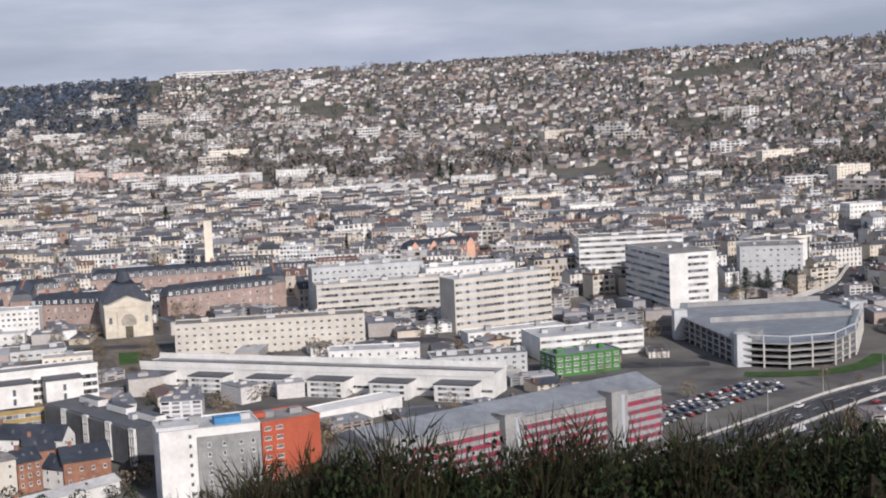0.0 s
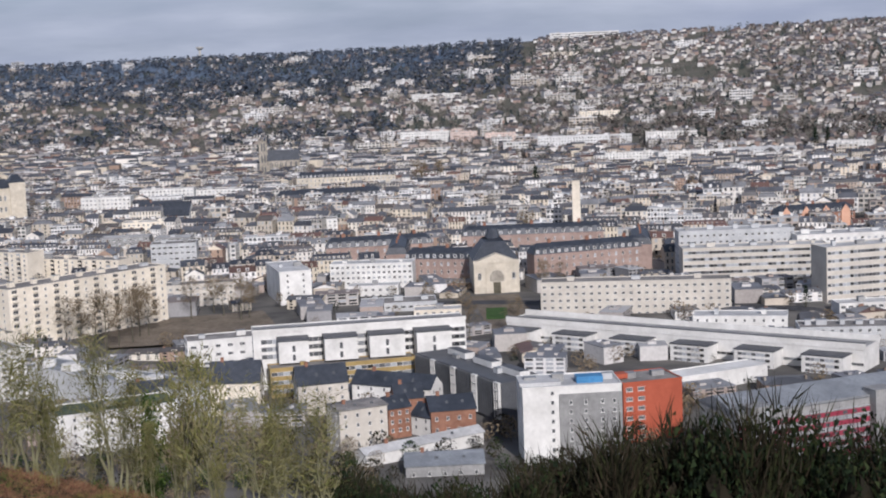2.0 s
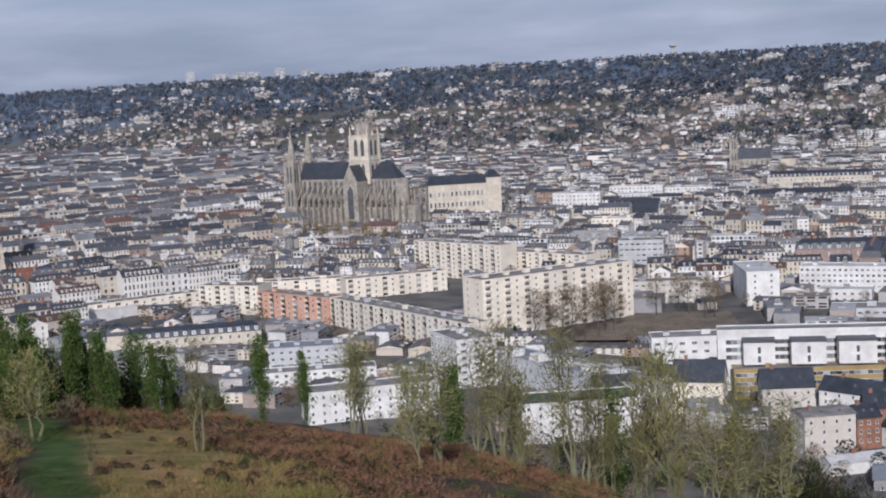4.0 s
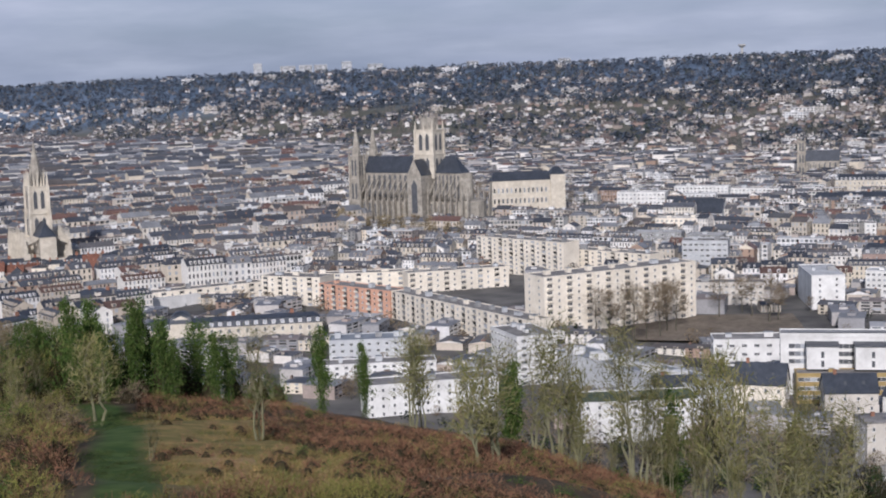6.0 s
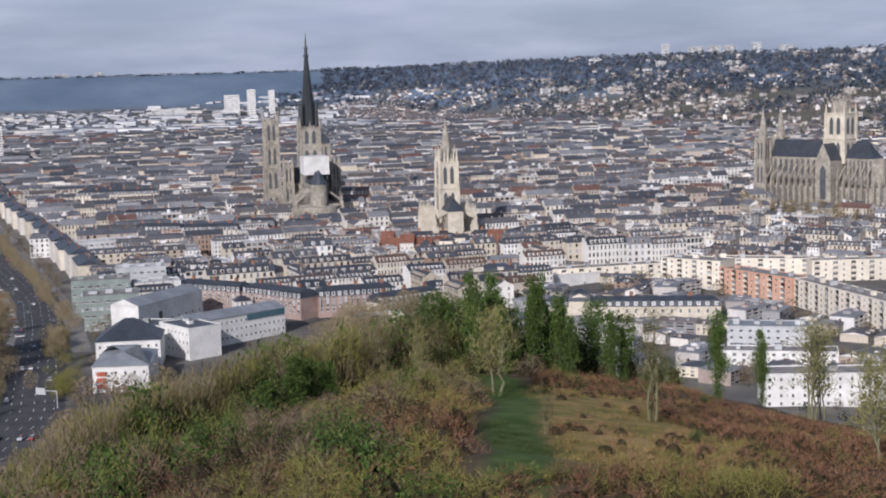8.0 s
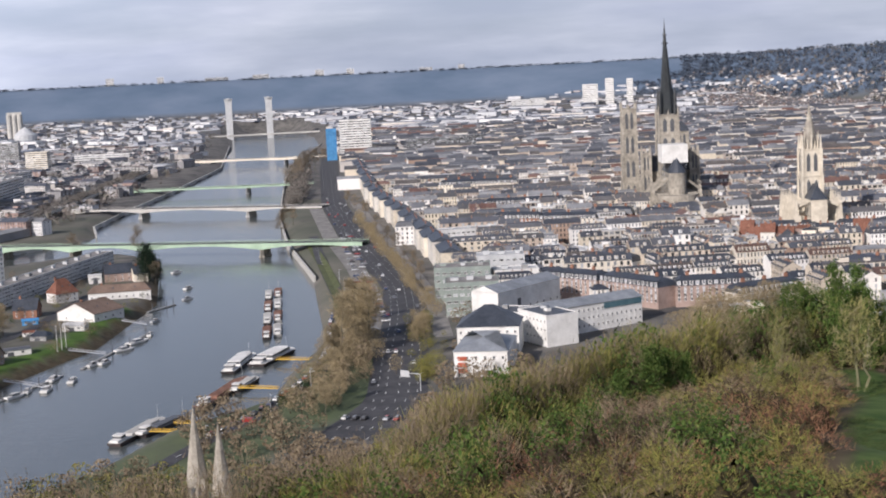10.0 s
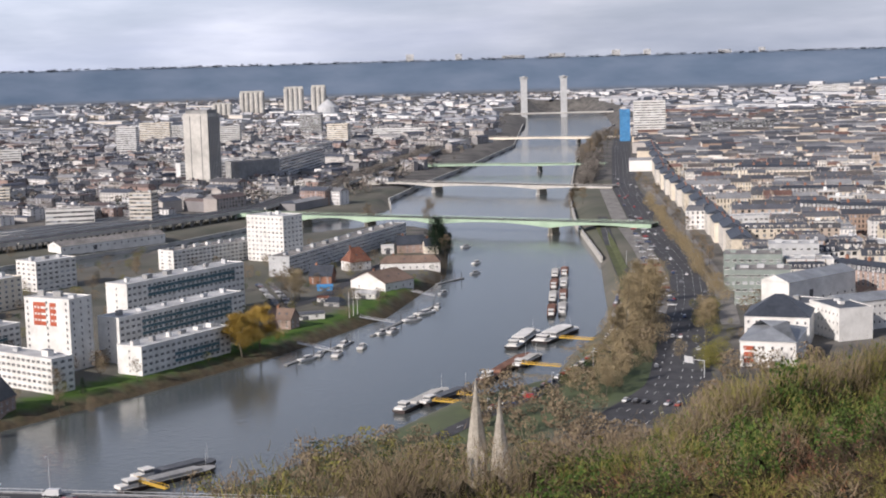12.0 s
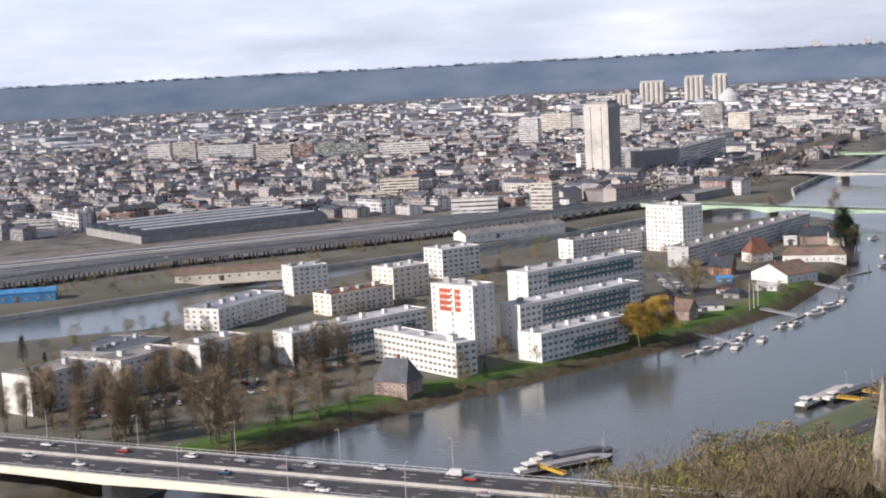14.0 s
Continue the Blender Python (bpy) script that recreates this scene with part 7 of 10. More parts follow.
        (-1267, 118, 60, 20, 29, 7, BEIGE, "narrow buff block near the viaduct"), (-1269, 49, 84, 40, 18, 3, WHITE, "low white building with a pointed end"), (-1411, -58, 88, 49, 16, 3, CREAM, "low buff row beside the railway"),
        (-1310, -263, 79, 30, 18, 4, BRICK, "red brick house block"), (-1278, -331, 90, 37, 18, 4, OFFICEWHITE, "white stepped block beyond the railway"), (-1363, -239, 76, 56, 14, 3, PALEGREY, "low grey block beyond the railway"),
        (-2231, 194, 66, 30, 50, 14, OFFICEWHITE, "tall grey-white slab of flats"), (-2486, 255, 70, 50, 46, 13, CREAM, "tall cream slab of flats"), (-2531, 309, 70, 30, 38, 11, WHITE, "tall white slab of flats"),
        (-2366, 357, 70, 44, 40, 11, WHITE, "white twin slab of flats"), (-2589, 546, 62, 40, 46, 12, GREY, "dark grey tower block"), (-2268, 522, 56, 34, 41, 11, CREAM, "cream tower of flats"), (-2360, 621, 56, 90, 27, 6, OFFICEWHITE, "long grey-white slab of flats"),
        (-1950, 420, 150, 120, 24, 5, PALEGREY, "long low grey slab along the quay"), (-2000, -126, 70, 90, 13, 2, PALEGREY, "long low grey works")):
    ribbon("riverside_slab", words, x, y, ang, l, 15, 6, z1, mat, fl, max(6, int(l / 3)), 1.5, ("right",), GRAVEL, 2, category="apartment block", group=LB)


# ---------------- vehicles, boats and street furniture ----------------
CARPAINT = material("car_paint", [(0.55, 0.56, 0.57), (0.03, 0.03, 0.035), (0.70, 0.70, 0.69), (0.16, 0.17, 0.19), (0.04, 0.07, 0.16), (0.30, 0.31, 0.32), (0.33, 0.03, 0.03), (0.75, 0.75, 0.74)], 0.3, 1.0, pick="object", grime=0.1, spec=0.5)


def car_parts(ob, van=False, wheels=True):
    s = Solid()
    prof = [(-2.1, 0.35), (2.1, 0.35), (2.12, 0.75), (1.1, 0.95), (-1.95, 1.0), (-2.12, 0.8)] if not van else [(-2.5, 0.35), (2.5, 0.35), (2.52, 0.95), (2.0, 1.25), (1.3, 2.1), (-2.5, 2.15)]
    for y, fl in ((-0.86, False), (0.86, True)):
        pts = [(x, y, z) for x, z in prof]
        s.face(pts[::-1] if fl else pts, 0)
    for (xa, za), (xb, zb) in zip(prof, prof[1:] + prof[:1]):
        s.face([(xa, -0.86, za), (xa, 0.86, za), (xb, 0.86, zb), (xb, -0.86, zb)], 0)
    if not wheels:
        for x in (-1.3, 1.3):
            s.box(x - 0.32, x + 0.32, -0.88, 0.88, 0.0, 0.6, 1)
    part("body", s, [CARPAINT, RUBBER], ob)
    s = Solid()
    if van:
        s.prism([(1.5, -0.8), (2.2, -0.8), (2.2, 0.8), (1.5, 0.8)], 1.28, 1.9, 0, taper=0.8)
    else:
        s.prism([(-1.75, -0.8), (0.95, -0.8), (0.95, 0.8), (-1.75, 0.8)], 0.93, 1.46, 0, 1, taper=0.74)
    part("cabin", s, [GLASS, CARPAINT], ob)
    me = Solid()
    for k in range(8):
        a, b = 2 * math.pi * k / 8, 2 * math.pi * (k + 1) / 8
        me.face([(0.32 * math.cos(a), 0, 0.32 * math.sin(a)), (0.32 * math.cos(b), 0, 0.32 * math.sin(b)), (0.32 * math.cos(b), 0.2, 0.32 * math.sin(b)), (0.32 * math.cos(a), 0.2, 0.32 * math.sin(a))], 0)
    for yy in (0, 0.2):
        me.face([(0.32 * math.cos(2 * math.pi * k / 8), yy, 0.32 * math.sin(2 * math.pi * k / 8)) for k in range(8)], 0)
    wheel = me.mesh("wheel", [RUBBER])
    w = 1.3 if not van else 1.6
    for x in (-w, w):
        for y in (-0.9, 0.7):
            if wheels:
                part("wheel", wheel, None, ob, m=pose(x, y, 0.32))


CAR = thing("car", "small hatchback car on the road", "car", -500.0, 180.0, 5.0, 40, "cars on the roads")
car_parts(CAR)
VAN = thing("van", "pale delivery van on the road", "van", -505.0, 190.0, 5.0, 40, "vans on the roads")
car_parts(VAN, True)
FARCAR = thing("car", "small hatchback car parked on tarmac", "car", 128.0, 530.0, 10.0, 40, "cars on the roads")
car_parts(FARCAR, False, False)
cars_rng = random.Random(3)


def park(x, y, z, ang):
    ob = copy_thing((VAN if cars_rng.random() < 0.15 else CAR) if math.hypot(x, y) < 520 and x > -480 and y > 0 else FARCAR, pose(x, y, z, 0, 0, ang))
    return ob


def traffic(road, lanes, gap, lo=0, hi=None, jitter=0.6):
    p, d, nrm, zz = road
    for lane, way in lanes:
        k = lo
        while k < (hi or len(p)) - 1:
            x, y = p[k] + nrm[k] * lane
            park(x, y, max(zz[k], land1(x, y) + 0.14) + 0.02, math.degrees(math.atan2(d[k][1], d[k][0])) + (0 if way > 0 else 180))
            k += max(1, int(gap * cars_rng.uniform(1 - jitter, 1 + jitter)))


traffic(quay, ((-10, -1), (-6, -1), (2.5, 1), (6, 1), (10, 1)), 15, 4, 150)
traffic(low, ((2.4, 1),), 1, 6, 44, 0.2)
for k in range(60):
    u_ = k / 59 * 420
    x, y = -640 - 0.92 * u_ + cars_rng.uniform(-1, 1), 312 + 0.385 * u_ + cars_rng.uniform(-1, 1) + (4.5 if k % 2 else -2.5)
    if cars_rng.random() < 0.8:
        park(x, y, land1(x, y) + 0.14, 66 + cars_rng.uniform(-6, 6))
traffic(ring, ((-13.5, 1), (-5, 1), (5, -1), (13.5, -1)), 9, 3, 40)
traffic(curve, ((-3, 1), (3, -1)), 4, 4, 60)
bx_, by_ = -348 / mlen, -660 / mlen
for k in range(26):
    s_, off = cars_rng.uniform(90, 400), cars_rng.choice([-12.4, -8.8, -4.5, 4.5, 8.8, 12.4])
    park(-352 + bx_ * s_ - by_ * off, 112 + by_ * s_ + bx_ * off, 12.42, math.degrees(math.atan2(by_, bx_)) + (180 if off > 0 else 0))
for k in range(46):
    x, y = 100 + (k % 16) * 3.6 + cars_rng.uniform(-0.4, 0.4), 500 + (k // 16) * 9 + (k % 16) * 3.0
    park(x, y, land1(x, y) + 0.05, 118 + cars_rng.uniform(-3, 3))
for k in range(34):
    x, y = -690 + (k % 17) * 3.0, 22 + (k % 17) * 3.5 + (k // 17) * 7
    park(x, y, land1(x, y) + 0.16, 140 + cars_rng.uniform(-4, 4))
for k in range(22):
    x, y = -560 - (k % 18) * 4.6, -128 + (k % 18) * 6.2 + (k // 18) * 8
    park(x, y, land1(x, y) + 0.16, 40 + cars_rng.uniform(-4, 4))
for k in range(26):
    x, y = -768 - (k % 13) * 6.6, 146 + (k % 13) * 0.4 + (k // 13) * 7
    park(x, y, land1(x, y) + 0.16, 75 + cars_rng.uniform(-6, 6))
for k in range(24):
    x, y = -569 - (k % 12) * 2.7, -122 + (k % 12) * 5.4 + (k // 12) * 6
    park(x + (k // 12) * 9, y, land1(x, y) + 0.16, 25 + cars_rng.uniform(-6, 6))


def lamp_post(x, y, z, h, ang):
    ob = thing("street_lamp", "slim grey street lamp with a short arm", "street lamp", x, y, z, ang, "street lamps")
    s = Solid()
    s.cone(0, 0, -0.3, h, 0.13, 0.07, 6, 0)
    part("pole", s, [METAL], ob)
    s = Solid()
    s.box(0, 1.8, -0.05, 0.05, h - 0.08, h, 0)
    s.box(1.2, 2.2, -0.16, 0.16, h - 0.1, h + 0.08, 0)
    part("arm", s, [METAL], ob)


for k in range(9):
    s_ = 120 + k * 38
    for off in (-15.2, 15.2):
        lamp_post(-352 + bx_ * s_ - by_ * off, 112 + by_ * s_ + bx_ * off, 12.4, 11, math.degrees(math.atan2(by_, bx_)) + (90 if off < 0 else -90))
for k in range(3, 34, 5):
    for off in (-17.0, 17.0):
        x, y = ring[0][k] + ring[2][k] * off
        lamp_post(x, y, ring[3][k], 10, 30 + (90 if off < 0 else -90))
for k in range(4, 60, 6):
    x, y = low[0][k] - low[2][k] * 4.5
    lamp_post(x, y, land1(x, y), 8, 0)
sg = thing("road_gantry", "grey sign gantry with a pale panel over the quay road", "sign gantry", -505, 262, 6.5, 120)
s = Solid()
s.cone(0, 0, -1, 7, 0.2, 0.16, 6, 0)
s.box(-0.1, 0.1, 0, 9, 6.6, 6.9, 0)
part("frame", s, [METAL], sg)
s = Solid()
s.box(-0.2, 0.0, 5, 9, 5.2, 7.8, 0)
part("panel", s, [PALEGREY], sg)


def barge(label, x, y, ang, length, beam, hull, deck, house_at=0.12, cover=True, awning=None):
    """A moored barge: hull with a pointed bow, wheelhouse, hatch cover."""
    ob = thing("barge", label, "barge", x, y, 0, ang, "barges along the quay")
    L_, b = length / 2, beam / 2
    outline = [(-L_, -b * 0.8), (L_ * 0.75, -b), (L_ * 0.93, -b * 0.55), (L_, 0), (L_ * 0.93, b * 0.55), (L_ * 0.75, b), (-L_, b * 0.8)]
    s = Solid()
    s.prism([(p * 0.97, q * 0.9) for p, q in outline], -0.8, 0.6, 0)
    s.prism(outline, 0.6, 1.5, 0, 1)
    part("hull", s, [hull, deck], ob)
    if cover:
        s = Solid()
        s.prism([(-L_ * 0.5, -b * 0.7), (L_ * 0.66, -b * 0.7), (L_ * 0.66, b * 0.7), (-L_ * 0.5, b * 0.7)], 1.5, 2.4, 0, taper=0.92)
        part("hatch_cover", s, [deck], ob)
    hx_ = -L_ * (1 - house_at * 2)
    s = Solid()
    s.box(hx_ - 2.0, hx_ + 1.6, -b * 0.5, b * 0.5, 1.5, 3.6, 0, 0)
    s.box(hx_ - 2.3, hx_ + 1.9, -b * 0.6, b * 0.6, 3.6, 3.75, 0)
    s.box(hx_ - 5.0, hx_ - 2.0, -b * 0.55, b * 0.55, 1.5, 2.4, 0)
    wh = part("wheelhouse", s, [WHITE], ob)
    s = Solid()
    s.box(hx_ - 2.05, hx_ + 1.65, -b * 0.52, b * 0.52, 2.5, 3.3, 0)
    part("window_strip", s, [GLASS], wh)
    if awning:
        s = Solid()
        s.box(-L_ * 0.45, L_ * 0.6, -b * 0.72, b * 0.72, 1.5, 2.2, 1)
        s.box(-L_ * 0.45, L_ * 0.6, -b * 0.68, b * 0.68, 2.2, 3.4, 2)
        s.prism([(-L_ * 0.47, -b * 0.78), (L_ * 0.45, -b * 0.78), (L_ * 0.6, -b * 0.4), (L_ * 0.6, b * 0.4), (L_ * 0.45, b * 0.78), (-L_ * 0.47, b * 0.78)], 3.4, 3.7, 0)
        for k in range(9):
            s.box(-L_ * 0.42 + k * L_ * 0.11, -L_ * 0.42 + k * L_ * 0.11 + 0.25, -b * 0.7, b * 0.7, 2.2, 3.4, 1)
        part("saloon", s, [awning, WHITE, GLASS], ob, "white saloon roof over dark windows")
    s = Solid()
    s.cone(L_ * 0.8, 0, 1.5, 7.5, 0.08, 0.05, 5, 0)
    part("mast", s, [METAL], ob)
    return ob


barge("black hulled barge with a pale wheelhouse", -538, 158, 137, 42, 6.5, HULL, CONCRETE, awning=None)
barge("dark barge with yellow gangways moored at the quay", -541, 169, 130, 34, 6, HULL, DARKGREY)
barge("long rust-red freight barge", -583, 209, 140, 60, 7, HULL, RUSTY)
barge("rusty barge beside the freight barge", -592, 222, 140, 28, 6, HULL, CONCRETE)
barge("white passenger boat with a flat saloon roof", -640, 238, 145, 46, 8, HULL, WHITE, awning=WHITE, cover=False)
barge("white restaurant boat at the quay", -643, 256, 135, 42, 10, HULL, WHITE, awning=WHITE, cover=False)
for k in range(4):
    for q in range(2):
        barge("grey-brown freight barge moored abreast", -712 - k * 42 + q * 3.5, 287 + k * 17.5 - q * 7.5, 157, 37, 5.2, HULL if q else GREY, RUSTY if (k + q) % 2 else CONCRETE)
barge("dark work pontoon near the motorway bridge", -465, 51, 116, 36, 7, HULL, GREY)
barge("dark moored work boat near the bank", -475, 55, 116, 30, 7, HULL, DARKGREY)
for x, y, ang in ((-523, 166, 46), (-574, 221, 45), (-622, 258, 44), (-530, 178, 46), (-456, 44, 30)):
    gw = thing("gangway", "yellow steel gangway to a moored boat", "gangway", x, y, 2.2, ang, "yellow gangways")
    s = Solid()
    s.box(-9, 9, -0.8, 0.8, 0, 0.25, 0)
    part("walkway", s, [YELLOW], gw)
    for q in (-0.8, 0.74):
        s = Solid()
        s.box(-9, 9, q, q + 0.06, 0.95, 1.05, 0)
        for k in range(10):
            s.box(-9 + k * 2, -8.92 + k * 2, q, q + 0.06, 0.25, 0.98, 0)
        part("handrail", s, [YELLOW], gw)


def small_boat(x, y, ang, length):
    ob = thing("motor_boat", "small white motor boat at the island's jetty", "boat", x, y, 0, ang, "small boats by the island")
    L_, b = length / 2, length * 0.16
    s = Solid()
    out_ = [(-L_, -b * 0.85), (L_ * 0.4, -b), (L_ * 0.8, -b * 0.5), (L_, 0), (L_ * 0.8, b * 0.5), (L_ * 0.4, b), (-L_, b * 0.85)]
    s.prism([(p * 0.94, q * 0.85) for p, q in out_], -0.3, 0.3, 0)
    s.prism(out_, 0.3, 1.0, 0)
    part("hull", s, [WHITE if length > 8.5 else METAL], ob)
    s = Solid()
    s.prism([(-L_ * 0.5, -b * 0.7), (L_ * 0.35, -b * 0.7), (L_ * 0.35, b * 0.7), (-L_ * 0.5, b * 0.7)], 1.0, 2.1, 1, 0, taper=0.8)
    part("cabin", s, [WHITE, GLASS], ob)


for x, y, L_ in ((-639, 134.5, 11), (-646, 141.5, 9), (-644, 149.5, 12), (-666, 158, 12), (-656, 164, 11), (-687, 182, 9), (-689, 188.4, 10), (-716, 206, 12), (-734, 218.6, 16), (-750, 230, 9),
                 (-792, 246.7, 8), (-860, 289, 8), (-905, 305, 9), (-990, 326, 9)):
    small_boat(x, y, 130 + cars_rng.uniform(-22, 22), L_)
for (ax, ay), (bx, by) in (((-628, 124), (-670, 165)), ((-680, 177), (-758, 236)), ((-826, 255), (-842, 277))):
    L_ = math.hypot(bx - ax, by - ay)
    jt = thing("jetty", "grey floating jetty off the island", "jetty", ax, ay, 0.1, math.degrees(math.atan2(by - ay, bx - ax)))
    s = Solid()
    s.box(0, L_, 1.6, 3.4, 0, 0.5, 0)
    part("pontoon", s, [GREY], jt)
    for k in range(4):
        s = Solid()
        s.cone(L_ * (k + 0.5) / 4, 1.3, -2, 4.6, 0.25, 0.25, 6, 0)
        part("pile", s, [DARKGREY], jt)
for (ax, ay), (bx, by) in (((-663, 135), (-649, 150)), ((-719, 179), (-710, 195)), ((-790, 227), (-783, 239))):
    L_ = math.hypot(bx - ax, by - ay)
    gy_ = thing("gangway", "pale sloping gangway down to the boats", "gangway", ax, ay, 3.4, math.degrees(math.atan2(by - ay, bx - ax)))
    tilt = pose(0, 0, 0, 0, math.degrees(math.atan2(2.9, L_)), 0)
    s = Solid()
    s.box(0, L_, -0.8, 0.8, 0, 0.18, 0)
    part("deck", s, [PALEGREY], gy_, m=tilt)
    for q in (-0.8, 0.72):
        s = Solid()
        s.box(0, L_, q, q + 0.08, 0.95, 1.05, 0)
        for k in range(6):
            s.box(k * L_ / 5.2, k * L_ / 5.2 + 0.08, q, q + 0.08, 0.15, 0.98, 0)
        part("railing", s, [METAL], gy_, m=tilt)
for x, y in ((-717, 173), (-721.5, 176.3), (-726, 179.6)):
    fp = thing("flagpole", "tall white flagpole on the island lawn", "flagpole", x, y, land1(x, y), 0, "flagpoles on the island lawn")
    s = Solid()
    s.cone(0, 0, -0.3, 13.0, 0.16, 0.08, 8, 0)
    part("pole", s, [WHITE], fp)
    s = Solid()
    s.cone(0, 0, 0, 0.4, 0.4, 0.34, 8, 0)
    part("base", s, [CONCRETE], fp)


# ---------------- quayside complex, island clutter and yards ----------------


def hipped(name, label, x, y, ang, length, depth, z0, eave, ridge, wall, floors, cols, sides=(), side_cols=3, roof=None, win=None, hip=None, chimneys=0):
    """A house or wing under a hipped roof; eave and ridge are heights above its foot."""
    ob = thing(name, label, "building", x, y, z0, ang)
    s = Solid()
    s.box(0, length, 0, depth, -3, eave, 0)
    part("wall", s, [wall], ob)
    s = Solid()
    s.gable(0, length, 0, depth, eave, ridge, 0, 0.5, hip=depth * 0.5 if hip is None else hip)
    top = part("roof", s, [roof or SLATE], ob)
    s = Solid()
    s.box(-0.25, length + 0.25, -0.25, depth + 0.25, eave - 0.35, eave - 0.02, 0)
    part("cornice", s, [wall], ob)
    step = (eave - 0.6) / floors
    windows_on(ob, "front", length, depth, 0.9, floors, step, cols, 1, 1, win or WSMALL)
    for f in sides:
        windows_on(ob, f, length, depth, 0.9, floors, step, side_cols, 1, 1, win or WSMALL)
    for k in range(chimneys):
        s = Solid()
        cx = length * (k + 0.7) / (chimneys + 0.4)
        s.box(cx - 0.5, cx + 0.5, depth * 0.55, depth * 0.55 + 0.9, ridge - 2.0, ridge + 1.3, 0)
        part("chimney", s, [BRICK], top)
    c_, s_ = math.cos(radians(ang)), math.sin(radians(ang))
    keep_clear(x + c_ * length / 2 - s_ * depth / 2, y + s_ * length / 2 + c_ * depth / 2, length / 2, depth / 2, ang)
    return ob


front = hipped("quay_building", "white quayside block under a grey zinc hipped roof", -517, 284, 52, 22, 34, 6, 11.5, 17.0, WHITE, 3, 6, ("left",), 8, ZINC)
s = Solid()
for k in range(3):
    s.box(1.6, 5.4, -0.12, -0.01, 2.6 + k * 2.5, 4.4 + k * 2.5, 0)
part("sign_panel", s, [ORANGE], front, "red panels on the white wall")
pav = hipped("quay_building", "white four-storey block under a large slate hipped roof", -553, 306, 54, 27, 24, 6, 14.0, 22.0, WHITE, 4, 8, ("left",), 6)
s = Solid()
s.face([(10, 8, 18.0), (13, 8, 18.0), (13, 12.5, 21.0), (10, 12.5, 21.0)], 0)
part("rooflight", s, [PALEROOF], pav, "pale rooflight")
low_hall("quay_building", "white hall with a zinc roof behind the quay wing", -608, 360, 113, 54, 16, 6, 17, 20.0, WHITE, ZINC)
s = Solid()
s.box(30, 52.5, -0.3, -0.02, 11.9, 14.6, 0)
part("teal_band", s, [TEAL], hipped("quay_building", "long white quay wing with a zinc roof and a teal end", -557, 358, 94, 53, 16, 6, 15.0, 17.6, WHITE, 4, 19, (), 3, ZINC, hip=0.0), "teal glazed strip")
block("quay_building", "white four-storey quay block with small windows and dark roof", -574.5, 335.5, 37, 28, 18, 6, 21, WHITE, 4, 10, WSMALL, ("left",), 5, DARKGREY, 3, category="office block")
block("quay_building", "low cream hall with a flat roof behind the quay wing", -533, 428, 62, 26, 12, 7, 16.5, CREAM, 2, 6, WBAND, ("left",), 3, PALEROOF, 2, category="building")
block("office_block", "grey-green flat office block behind the quay", -646, 352, 60, 27, 22, 6, 25, PALEGREEN, 5, 8, WBAND, ("left",), 5, GRAVEL, 3)
block("office_block", "grey-green flat office block with a stepped roof", -687, 368, 60, 30, 20, 6, 27, PALEGREEN, 5, 8, WBAND, ("left",), 5, GRAVEL, 3)
block("office_block", "grey flat office block behind the quay", -699, 402, 62, 26, 18, 6, 29, PALEGREY, 6, 7, WBAND, ("left",), 4, PALEROOF, 3)
block("office_block", "bright white flat office block beside the zinc halls", -673, 397, 64, 24, 16, 6, 24, WHITE, 3, 6, WSMALL, (), 4, PALEROOF, 2)
keep_line([(-560, 290), (-655, 338), (-772, 388), (-938, 452), (-1299, 594), (-1786, 810), (-2060, 940)], 14)
for qx, qy, ql, qh in ((-782, 424, 44, 17), (-826, 442, 40, 18.5), (-866, 457, 42, 17), (-908, 474, 46, 18), (-954, 491, 44, 17.5), (-998, 508, 46, 18), (-1046, 526, 44, 19), (-1092, 543, 46, 18), (-1140, 561, 48, 19), (-1190, 580, 46, 18), (-1238, 599, 48, 19), (-1288, 618, 46, 19), (-1336, 640, 50, 20), (-1388, 663, 48, 19), (-1440, 686, 52, 20), (-1494, 709, 50, 19), (-1548, 733, 52, 20), (-1602, 757, 50, 20), (-1656, 781, 52, 20)):
    hipped("quayside_flats", "cream quayside block of flats under a dark roof", qx + math.cos(radians(156)) * (ql - 1.0), qy + math.sin(radians(156)) * (ql - 1.0), -24, ql - 1.0, 13, 7, qh - 2.5, qh + 0.5, (CREAM, OFFWHITE, PALESTONE)[int(ql) % 3], 5, int(ql / 3.2), ("left",), 3, SLATE, chimneys=2, hip=2.5)

# steep-roofed house and low ones on the island
hipped("house", "brick and cream house with a steep slate roof by the bank", -572.0, -12.0, 58, 15, 12, 4, 5.5, 14.0, PINKBRICK, 2, 4, ("left", "right"), 3, SLATE, hip=2.5, chimneys=1)
# railway lines beside the viaduct
def rail_line(off):
    s = Solid()
    line = [(-1000, -420), (-1060, -280), (-1120, -150), (-1200, 20), (-1300, 160)]
    for (ax, ay), (bx, by) in zip(line, line[1:]):
        L_ = math.hypot(bx - ax, by - ay)
        nx, ny = -(by - ay) / L_, (bx - ax) / L_
        for q in (-0.75, 0.75):
            a = [(ax + nx * (off + q + e), ay + ny * (off + q + e)) for e in (-0.12, 0.12)]
            b = [(bx + nx * (off + q + e), by + ny * (off + q + e)) for e in (-0.12, 0.12)]
            s.prism([a[1], b[1], b[0], a[0]][::-1], 5.6, 6.15, 0)
    ob = thing("railway_track", "pair of steel rails across the railway yard", "railway track", group="railway tracks")
    part("rail", s, [METAL], ob)


for off in (-52, -46, -38, -32, -24, -18, -8, -2, 8, 14, 24, 30):
    rail_line(off)
for off, wd in ((-28, 5), (3, 6), (19, 4)):
